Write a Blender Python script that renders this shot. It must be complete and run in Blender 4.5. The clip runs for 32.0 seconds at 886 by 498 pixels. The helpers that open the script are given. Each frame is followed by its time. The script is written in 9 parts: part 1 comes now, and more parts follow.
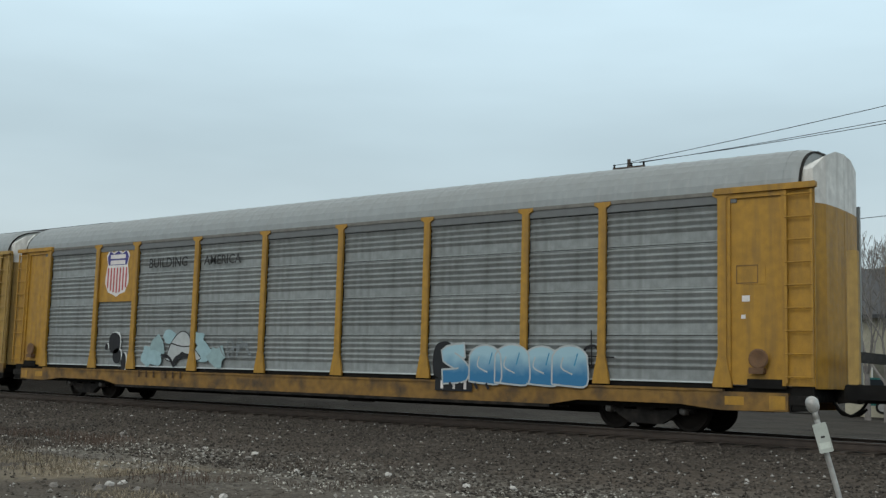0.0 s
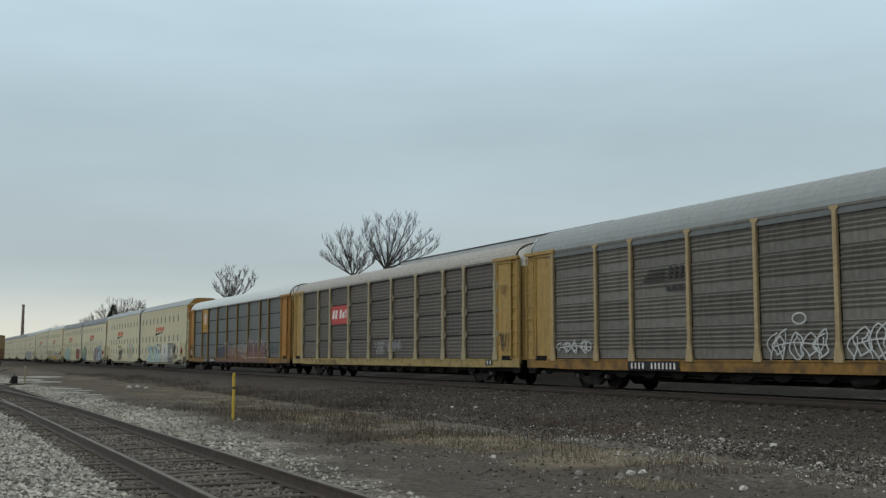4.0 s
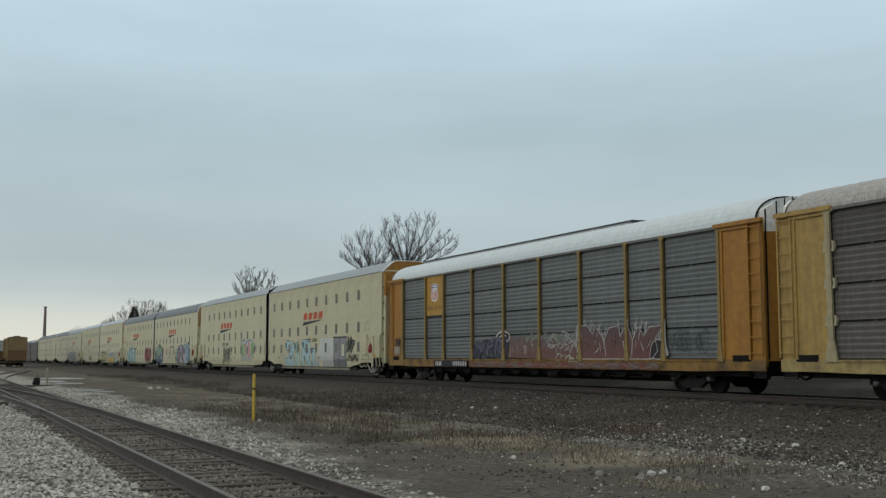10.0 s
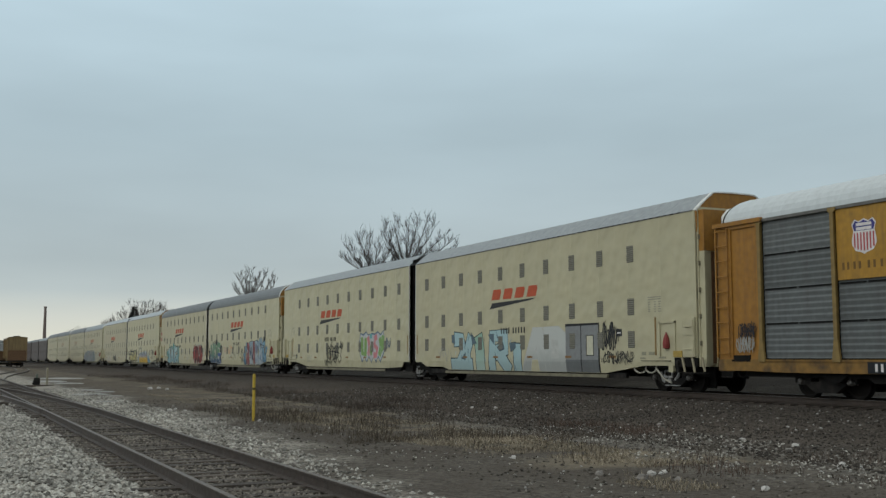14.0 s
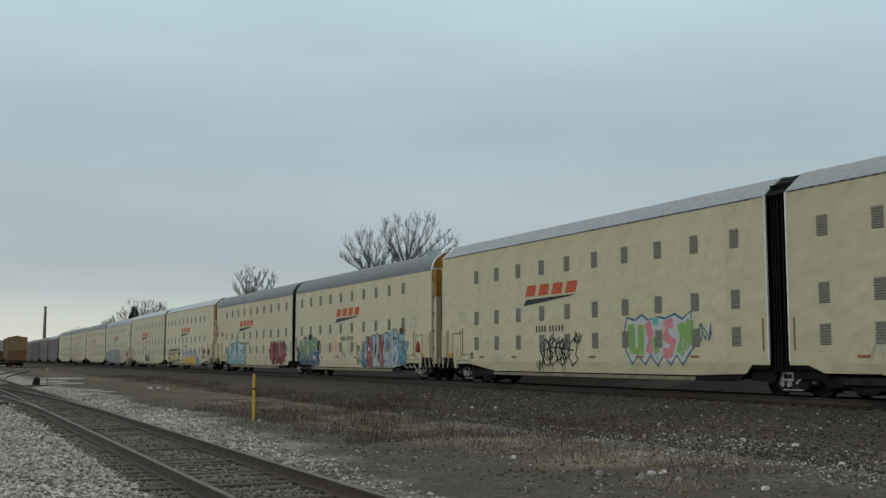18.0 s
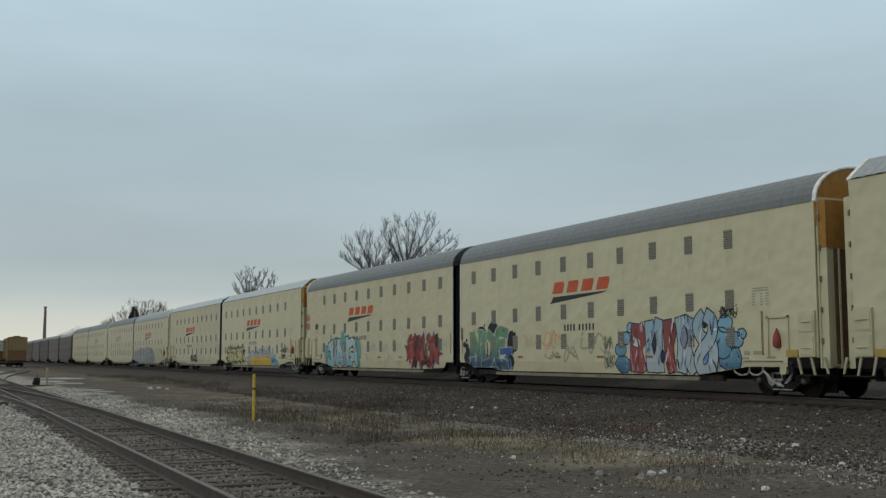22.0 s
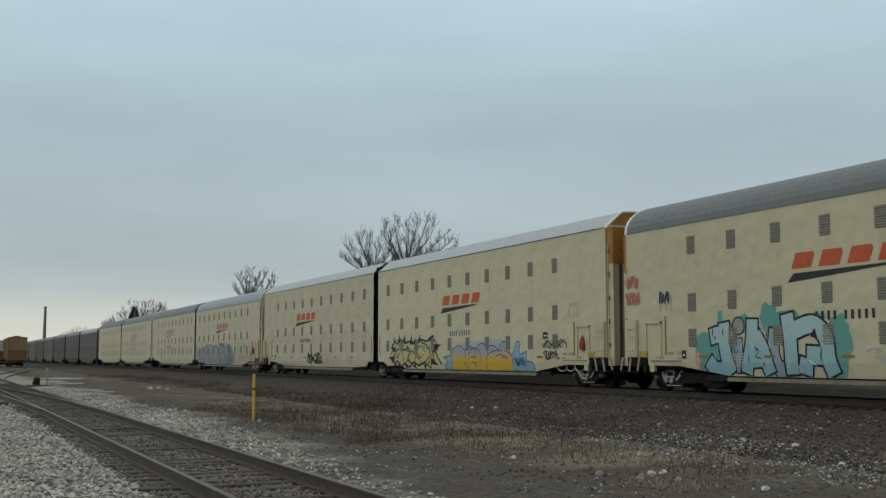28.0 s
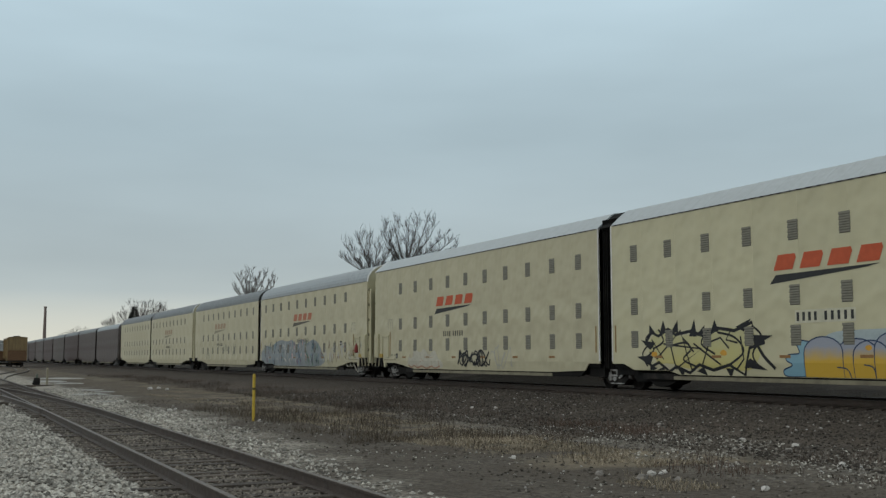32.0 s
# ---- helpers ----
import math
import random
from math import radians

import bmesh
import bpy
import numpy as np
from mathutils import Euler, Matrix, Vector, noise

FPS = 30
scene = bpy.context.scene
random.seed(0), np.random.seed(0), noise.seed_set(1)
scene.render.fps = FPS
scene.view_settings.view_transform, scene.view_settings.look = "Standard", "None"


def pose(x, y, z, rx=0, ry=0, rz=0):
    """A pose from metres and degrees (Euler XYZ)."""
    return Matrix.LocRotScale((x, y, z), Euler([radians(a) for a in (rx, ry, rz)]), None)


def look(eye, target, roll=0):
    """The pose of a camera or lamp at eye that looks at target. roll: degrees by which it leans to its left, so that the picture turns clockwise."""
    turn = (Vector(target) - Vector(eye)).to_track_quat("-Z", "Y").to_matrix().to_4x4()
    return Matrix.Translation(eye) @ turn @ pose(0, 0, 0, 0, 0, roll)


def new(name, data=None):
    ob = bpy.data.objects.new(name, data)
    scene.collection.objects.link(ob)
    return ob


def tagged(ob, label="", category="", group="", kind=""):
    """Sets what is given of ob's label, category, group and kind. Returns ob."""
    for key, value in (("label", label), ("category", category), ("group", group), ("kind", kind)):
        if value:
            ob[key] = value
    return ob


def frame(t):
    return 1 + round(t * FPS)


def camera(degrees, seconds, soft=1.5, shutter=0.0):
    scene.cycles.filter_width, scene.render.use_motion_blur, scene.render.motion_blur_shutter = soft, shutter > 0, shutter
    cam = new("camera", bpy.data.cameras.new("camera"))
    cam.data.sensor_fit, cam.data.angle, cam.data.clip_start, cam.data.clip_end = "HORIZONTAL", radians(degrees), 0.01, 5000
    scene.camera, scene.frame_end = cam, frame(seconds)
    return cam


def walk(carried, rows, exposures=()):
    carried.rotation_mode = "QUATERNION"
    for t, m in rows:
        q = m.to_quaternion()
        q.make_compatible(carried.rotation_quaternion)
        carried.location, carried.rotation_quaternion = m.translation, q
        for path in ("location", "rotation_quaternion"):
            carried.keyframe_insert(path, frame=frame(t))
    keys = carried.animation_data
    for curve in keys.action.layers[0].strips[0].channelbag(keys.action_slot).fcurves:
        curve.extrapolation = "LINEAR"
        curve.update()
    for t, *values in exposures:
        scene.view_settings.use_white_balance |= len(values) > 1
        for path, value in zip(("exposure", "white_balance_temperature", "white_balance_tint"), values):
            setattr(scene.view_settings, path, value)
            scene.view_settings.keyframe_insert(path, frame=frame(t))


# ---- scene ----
cam = camera(44.85, 32.0, soft=1.38)
walk(cam, [(t, pose(0, 0, 1.63, 90 + p, r, y)) for t, y, p, r in (
    (0.0, 37.51, 6.66, -1.59), (0.5, 49.24, 6.3, -1.1), (1.0, 58.68, 6.12, -0.5), (1.5, 61.59, 6.13, -0.18),
    (2.0, 64.6, 5.97, 0.1), (2.5, 67.06, 5.78, 0.15), (3.0, 66.57, 5.71, -0.2), (3.5, 64.05, 5.77, -0.17),
    (5.5, 64.47, 5.8, -0.03), (6.0, 64.6, 5.8, 0.0), (7.0, 64.82, 5.8, 0.0), (8.0, 64.95, 5.8, 0.0),
    (9.0, 65.07, 5.8, 0.0), (10.0, 65.124, 5.8, 0.0), (32.0, 65.124, 5.8, 0.0))],
    [(0.0, 0.36), (1.0, 0.37), (2.0, 0.22), (3.0, 0.12), (3.5, 0.12), (6.0, 0.18), (9.0, 0.14), (13.0, 0.08), (18.0, 0.0), (32.0, 0.0)])

# ---- plan, in metres: x along the main track (the train runs towards +x), y across it, z up ----
TRACK_Y, RAIL_Z = 21.96, 0.57          # main track: centre line and rail top
SIDE_Z, SIDE_Y, SIDE_SLOPE = 0.157, 3.71, 0.0072  # siding: rail top, centre line at x = 0, drift
UNIT, RACK = 22.2, 28.2               # lengths over couplers
CLIP = 32.0


def side_y(x):
    return SIDE_Y + SIDE_SLOPE * x


def train_shift(t):
    """How far the train is past its place at 20 s."""
    u = t - 20.0
    return 6.062 * u - 0.02694 * u * u - 0.0003 * u ** 3 + float(np.interp(t, SHIFT_T, SHIFT_D))


SHIFT_T = (0, 1, 2.5, 3.5, 6, 9, 13, 20, 28, 32)
SHIFT_D = (-1.78, -1.75, -1.5, -1.2, -0.5, -0.05, -0.2, -0.2, -0.15, -0.35)

# ---- sky, sun ----
world = bpy.data.worlds.new("overcast_sky")
scene.world = world
world.use_nodes = True
wn, wl = world.node_tree.nodes, world.node_tree.links
wn.clear()


def wnode(kind, **kw):
    n = wn.new(kind)
    for k, v in kw.items():
        n.inputs[k].default_value = v
    return n


sky = wn.new("ShaderNodeTexSky")
sky.sky_type, sky.sun_disc = "NISHITA", False
sky.sun_elevation, sky.sun_rotation = radians(38), radians(200)
tc = wn.new("ShaderNodeTexCoord")
sep = wn.new("ShaderNodeSeparateXYZ")
wl.new(tc.outputs["Generated"], sep.inputs[0])
ramp = wn.new("ShaderNodeValToRGB")
stops = ((0.0, (0.60, 0.64, 0.60)), (0.03, (0.52, 0.575, 0.565)), (0.085, (0.45, 0.525, 0.545)), (0.2, (0.45, 0.565, 0.615)), (0.34, (0.565, 0.73, 0.815)), (0.5, (0.68, 0.79, 0.82)), (1.0, (0.78, 0.81, 0.77)))
while len(ramp.color_ramp.elements) < len(stops):
    ramp.color_ramp.elements.new(0.5)
for e, (p_, c_) in zip(ramp.color_ramp.elements, stops):
    e.position, e.color = p_, (*c_, 1)
wl.new(sep.outputs["Z"], ramp.inputs[0])
stretch = wn.new("ShaderNodeMapping")
stretch.inputs["Scale"].default_value = (1.0, 1.0, 4.5)
wl.new(tc.outputs["Generated"], stretch.inputs["Vector"])
cloud = wnode("ShaderNodeTexNoise", Scale=2.0, Detail=4.0, Roughness=0.5)
wl.new(stretch.outputs[0], cloud.inputs["Vector"])
shade = wn.new("ShaderNodeMapRange")
shade.inputs["From Min"].default_value, shade.inputs["From Max"].default_value = 0.3, 0.72
shade.inputs["To Min"].default_value, shade.inputs["To Max"].default_value = 0.90, 1.09
wl.new(cloud.outputs["Fac"], shade.inputs["Value"])
mul = wn.new("ShaderNodeMixRGB")
mul.blend_type, mul.inputs[0].default_value = "MULTIPLY", 1.0
# a paler, warmer break in the cloud low down to the west
west, deep = wn.new("ShaderNodeMapRange"), wn.new("ShaderNodeMapRange")
for node, source, a, b in ((west, "X", -0.90, -0.99), (deep, "Z", 0.06, 0.01)):
    node.inputs["From Min"].default_value, node.inputs["From Max"].default_value = a, b
    wl.new(sep.outputs[source], node.inputs["Value"])
both = wn.new("ShaderNodeMath")
both.operation = "MULTIPLY"
wl.new(west.outputs[0], both.inputs[0])
wl.new(deep.outputs[0], both.inputs[1])
glow = wn.new("ShaderNodeMixRGB")
glow.inputs[2].default_value = (0.76, 0.755, 0.65, 1)
wl.new(both.outputs[0], glow.inputs[0])
wl.new(ramp.outputs[0], glow.inputs[1])
wl.new(glow.outputs[0], mul.inputs[1])
wl.new(shade.outputs[0], mul.inputs[2])
bg1 = wnode("ShaderNodeBackground", Strength=1.0)
wl.new(mul.outputs[0], bg1.inputs[0])
bg2 = wnode("ShaderNodeBackground", Strength=0.05)
wl.new(sky.outputs[0], bg2.inputs[0])
add = wn.new("ShaderNodeMixShader")
add.inputs[0].default_value = 0.12
wl.new(bg1.outputs[0], add.inputs[1])
wl.new(bg2.outputs[0], add.inputs[2])
wout = wn.new("ShaderNodeOutputWorld")
wl.new(add.outputs[0], wout.inputs[0])

sun = new("sun", bpy.data.lights.new("sun", "SUN"))
sun.data.energy, sun.data.angle, sun.data.color = 0.6, radians(30), (1.0, 0.96, 0.9)
sun.matrix_world = look((-14, -40, 36), (-20, 20, 0))


# ---- materials ----
def mat(name, color, rough=0.7, metal=0.0, spread=0.15, scale=6.0, fine=60.0, dirt=None, dirt_amount=0.35, dirt_scale=1.2,
        streak=False, bump=0.15, random_tint=0.0, coords="Object", spec=0.4, wave=0.0):
    """A worn surface: grain and blotches in its colour, patches or streaks of dirt, fine relief."""
    m = bpy.data.materials.new(name)
    m.use_nodes = True
    nt, n, l = m.node_tree, m.node_tree.nodes, m.node_tree.links
    b = n["Principled BSDF"]
    b.inputs["Roughness"].default_value, b.inputs["Metallic"].default_value = rough, metal
    b.inputs["Specular IOR Level"].default_value = spec
    co = n.new("ShaderNodeTexCoord").outputs[coords]

    def noise_(s, detail=4.0, vec=co):
        t = n.new("ShaderNodeTexNoise")
        t.inputs["Scale"].default_value, t.inputs["Detail"].default_value = s, detail
        l.new(vec, t.inputs["Vector"])
        return t.outputs["Fac"]

    def mix(fac, a, c, kind="MIX"):
        x = n.new("ShaderNodeMixRGB")
        x.blend_type = kind
        for i, v in ((0, fac), (1, a), (2, c)):
            if hasattr(v, "is_linked"):
                l.new(v, x.inputs[i])
            else:
                x.inputs[i].default_value = v if i == 0 else (*v, 1)
        return x.outputs[0]

    def rng(v, lo, hi, a=0.0, c=1.0):
        x = n.new("ShaderNodeMapRange")
        for k, val in (("From Min", lo), ("From Max", hi), ("To Min", a), ("To Max", c)):
            x.inputs[k].default_value = val
        l.new(v, x.inputs["Value"])
        return x.outputs[0]

    col = mix(rng(noise_(scale), 0.3, 0.7), [c * (1 - spread) for c in color], [min(1, c * (1 + spread)) for c in color])
    col = mix(0.8, col, rng(noise_(fine, 2.0), 0.25, 0.75, 1 - spread * 0.8, 1 + spread * 0.8), "MULTIPLY")
    if dirt:
        vec = co
        if streak:
            mp = n.new("ShaderNodeMapping")
            mp.inputs["Scale"].default_value = (4.0, 4.0, 0.35)
            l.new(co, mp.inputs["Vector"])
            vec = mp.outputs[0]
        col = mix(rng(noise_(dirt_scale, 8.0, vec), 0.45, 0.75, 0.0, dirt_amount), col, dirt)
    if random_tint:
        oi = n.new("ShaderNodeObjectInfo").outputs["Random"]
        col = mix(1.0, col, rng(oi, 0, 1, 1 - random_tint, 1 + random_tint), "MULTIPLY")
    l.new(col, b.inputs["Base Color"])
    l.new(rng(noise_(scale * 2), 0.3, 0.7, max(0.05, rough - 0.1), min(1, rough + 0.1)), b.inputs["Roughness"])
    if bump:
        bp = n.new("ShaderNodeBump")
        bp.inputs["Strength"].default_value, bp.inputs["Distance"].default_value = bump, 0.01
        l.new(noise_(fine * 1.5, 3.0), bp.inputs["Height"])
        l.new(bp.outputs[0], b.inputs["Normal"])
        if wave:    # slack sheet metal
            bw = n.new("ShaderNodeBump")
            bw.inputs["Strength"].default_value, bw.inputs["Distance"].default_value = wave, 0.05
            l.new(noise_(1.6, 1.0), bw.inputs["Height"])
            l.new(bw.outputs[0], bp.inputs["Normal"])
    return m


M = {}
M["yellow"] = mat("weathered_yellow_paint", (0.36, 0.19, 0.022), 0.55, dirt=(0.12, 0.075, 0.035), dirt_amount=0.55, streak=True, dirt_scale=1.5)
M["yellow_pale"] = mat("faded_yellow_paint", (0.33, 0.21, 0.06), 0.6, dirt=(0.14, 0.09, 0.05), dirt_amount=0.5, streak=True, dirt_scale=1.5)
M["post_pale"] = mat("pale_yellow_post", (0.35, 0.26, 0.14), 0.6, dirt=(0.15, 0.10, 0.055), dirt_amount=0.5, streak=True, dirt_scale=1.5)
M["khaki"] = mat("khaki_post_paint", (0.32, 0.27, 0.16), 0.6, dirt=(0.14, 0.09, 0.05), dirt_amount=0.5, streak=True, dirt_scale=1.5)
M["dull_orange"] = mat("dull_orange_post_paint", (0.22, 0.145, 0.045), 0.6, dirt=(0.12, 0.08, 0.04), dirt_amount=0.5, streak=True)
M["sill_khaki"] = mat("rusty_khaki_sill", (0.30, 0.225, 0.085), 0.65, dirt=(0.11, 0.06, 0.035), dirt_amount=0.8, dirt_scale=2.6, spread=0.2)
M["orange"] = mat("orange_yellow_paint", (0.30, 0.138, 0.02), 0.6, dirt=(0.12, 0.06, 0.03), dirt_amount=0.45, streak=True)
M["sill_yellow"] = mat("grimy_sill_paint", (0.21, 0.112, 0.024), 0.65, dirt=(0.04, 0.028, 0.02), dirt_amount=1.0, dirt_scale=2.2, spread=0.2)
M["galv"] = mat("galvanised_panel", (0.25, 0.265, 0.262), 0.5, metal=0.25, dirt=(0.12, 0.12, 0.115), dirt_amount=0.5, streak=True, random_tint=0.08)
M["galv_dull"] = mat("dull_galvanised_panel", (0.155, 0.146, 0.13), 0.55, metal=0.2, dirt=(0.08, 0.072, 0.063), dirt_amount=0.55, streak=True, random_tint=0.12)
M["galv_dark"] = mat("sooty_galvanised_panel", (0.098, 0.086, 0.076), 0.65, metal=0.1, dirt=(0.06, 0.05, 0.046), dirt_amount=0.45, dirt_scale=2.4, streak=True, random_tint=0.14)
M["galv_blue"] = mat("bluish_galvanised_panel", (0.122, 0.130, 0.128), 0.6, metal=0.1, dirt=(0.085, 0.08, 0.078), dirt_amount=0.4, streak=True, random_tint=0.1)
M["roof"] = mat("galvanised_roof", (0.25, 0.265, 0.265), 0.5, metal=0.2, spread=0.07, dirt=(0.2, 0.2, 0.19), dirt_amount=0.35, streak=True, dirt_scale=0.6, bump=0.05)
M["roof_white"] = mat("pale_roof", (0.52, 0.55, 0.555), 0.5, spread=0.05, bump=0.05, dirt=(0.35, 0.36, 0.36), dirt_amount=0.3, streak=True)
M["roof_pale"] = mat("light_grey_roof", (0.36, 0.385, 0.395), 0.5, spread=0.05, bump=0.05, dirt=(0.26, 0.27, 0.27), dirt_amount=0.3, streak=True)
M["roof_rust"] = mat("grimy_roof", (0.34, 0.32, 0.29), 0.6, dirt=(0.16, 0.135, 0.115), dirt_amount=0.8, streak=True, dirt_scale=5.0)
M["roof_dark"] = mat("dark_grey_roof", (0.135, 0.14, 0.14), 0.5, metal=0.1, spread=0.06, dirt=(0.10, 0.10, 0.10), dirt_amount=0.4, streak=True)
M["roof_mid"] = mat("mid_grey_roof", (0.27, 0.288, 0.295), 0.5, metal=0.2, dirt=(0.2, 0.2, 0.2), dirt_amount=0.4, streak=True)
M["white"] = mat("soiled_white_paint", (0.68, 0.67, 0.64), 0.6, dirt=(0.33, 0.3, 0.27), dirt_amount=0.5, streak=True)
M["cream"] = mat("cream_side_sheet", (0.472, 0.434, 0.286), 0.5, spread=0.06, scale=0.9, dirt=(0.33, 0.29, 0.19), dirt_amount=0.28, dirt_scale=1.1, bump=0.04, random_tint=0.03, wave=1.6)
M["cream_old"] = mat("stained_cream_sheet", (0.458, 0.417, 0.275), 0.55, spread=0.07, scale=0.9, dirt=(0.29, 0.245, 0.165), dirt_amount=0.32, dirt_scale=1.1, bump=0.04, random_tint=0.03, wave=1.6)
# cream of the farther units, distance haze mixed into its colour
M["cream_hazed"] = mat("hazed_cream_sheet", (0.447, 0.407, 0.276), 0.55, spread=0.06, scale=0.9, dirt=(0.28, 0.24, 0.17), dirt_amount=0.4, dirt_scale=0.9, bump=0.04, random_tint=0.03, wave=1.6)
M["plate_yellow"] = mat("dull_yellow_plate", (0.36, 0.245, 0.05), 0.6, dirt=(0.18, 0.12, 0.05), dirt_amount=0.5, dirt_scale=5)
M["far_maroon"] = mat("maroon_brown_side", (0.068, 0.047, 0.042), 0.7, spread=0.15, scale=0.8, dirt=(0.12, 0.105, 0.10), dirt_amount=0.5, dirt_scale=1.0)
M["far_grey"] = mat("grey_brown_side", (0.085, 0.068, 0.062), 0.7, spread=0.15, scale=0.8, dirt=(0.18, 0.165, 0.155), dirt_amount=0.5, dirt_scale=1.0)
M["far_brown"] = mat("dark_brown_side", (0.085, 0.07, 0.062), 0.7, spread=0.15, scale=0.8, dirt=(0.13, 0.115, 0.105), dirt_amount=0.5, dirt_scale=1.0)
M["bracket"] = mat("pale_bracket", (0.34, 0.30, 0.20), 0.6, dirt=(0.15, 0.10, 0.06), dirt_amount=0.5)
M["hose"] = mat("pale_grey_hose", (0.33, 0.31, 0.25), 0.6, dirt=(0.12, 0.10, 0.08), dirt_amount=0.6, dirt_scale=4)
M["rust_gold"] = mat("golden_brown_rust", (0.24, 0.15, 0.055), 0.8, spread=0.25)
M["rust"] = mat("brown_rust", (0.13, 0.07, 0.035), 0.8, spread=0.25)
M["flange"] = mat("dusty_khaki_flange", (0.19, 0.17, 0.112), 0.65, dirt=(0.07, 0.055, 0.04), dirt_amount=0.6, dirt_scale=2.5)
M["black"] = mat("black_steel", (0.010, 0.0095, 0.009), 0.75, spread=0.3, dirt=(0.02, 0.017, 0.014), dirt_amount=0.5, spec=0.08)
M["vent"] = mat("vent_dark", (0.13, 0.122, 0.095), 0.7, spread=0.2)
M["slat"] = mat("vent_slat", (0.15, 0.14, 0.107), 0.6)
M["wheel"] = mat("wheel_steel", (0.011, 0.0095, 0.0085), 0.75, metal=0.0, spec=0.08, spread=0.3, dirt=(0.022, 0.016, 0.013), dirt_amount=0.6)
M["truck"] = mat("greasy_cast_steel", (0.012, 0.0105, 0.0095), 0.7, spread=0.4, scale=9, dirt=(0.06, 0.05, 0.042), dirt_amount=0.5, dirt_scale=3.5, spec=0.15)
M["bright"] = mat("worn_bright_steel", (0.42, 0.41, 0.39), 0.45, metal=0.5, dirt=(0.1, 0.08, 0.07), dirt_amount=0.5, dirt_scale=4)
M["cap"] = mat("greasy_bearing_cap", (0.17, 0.16, 0.15), 0.5, metal=0.3, dirt=(0.03, 0.025, 0.02), dirt_amount=0.6, dirt_scale=4)
M["casting"] = mat("worn_glint_paint", (0.40, 0.39, 0.37), 0.5, metal=0.2, dirt=(0.02, 0.017, 0.014), dirt_amount=1.0, dirt_scale=6)
M["rail"] = mat("rusty_rail", (0.05, 0.036, 0.028), 0.7, spread=0.25, dirt=(0.04, 0.03, 0.025), dirt_amount=0.5)
M["rail_top"] = mat("polished_rail_head", (0.18, 0.17, 0.16), 0.5, metal=0.4, spread=0.15)
M["rail_worn"] = mat("worn_rusty_rail_head", (0.115, 0.095, 0.078), 0.6, metal=0.1, spread=0.2, dirt=(0.06, 0.045, 0.035), dirt_amount=0.5, dirt_scale=3)
M["tie"] = mat("weathered_tie", (0.06, 0.046, 0.036), 0.85, spread=0.35, dirt=(0.13, 0.108, 0.088), dirt_amount=0.4, random_tint=0.25, bump=0.5)
M["post_yellow"] = mat("yellow_post_paint", (0.50, 0.34, 0.04), 0.5, dirt=(0.3, 0.2, 0.05), dirt_amount=0.4)
M["bark"] = mat("bare_bark", (0.055, 0.047, 0.042), 0.9, spread=0.25)
M["bark_far"] = mat("grey_bark", (0.19, 0.172, 0.158), 0.9, spread=0.2)
M["needle"] = mat("dark_conifer", (0.02, 0.028, 0.02), 0.9, spread=0.3)
M["brick"] = mat("brick_stack", (0.19, 0.145, 0.125), 0.85, spread=0.2)
M["wall_grey"] = mat("grey_metal_wall", (0.34, 0.345, 0.34), 0.7)
M["fascia"] = mat("dark_fascia", (0.05, 0.05, 0.052), 0.6)
M["concrete"] = mat("weathered_concrete", (0.30, 0.295, 0.28), 0.85, dirt=(0.15, 0.14, 0.13))


def paint(name, c, rough=0.55):
    if name not in M:
        M[name] = mat(name, c, rough, spread=0.1, dirt=[v * 0.6 for v in c], dirt_amount=0.3, bump=0.05, spec=0.18)
    return M[name]


# ---- small modelling kit ----
def mesh_of(name, verts, faces, material, smooth=False):
    me = bpy.data.meshes.new(name)
    me.from_pydata([tuple(v) for v in verts], [], [tuple(f) for f in faces])
    for m_ in (material if isinstance(material, (list, tuple)) else [material]):
        me.materials.append(m_)
    me.update()
    if smooth:
        me.polygons.foreach_set("use_smooth", [True] * len(me.polygons))
    return me


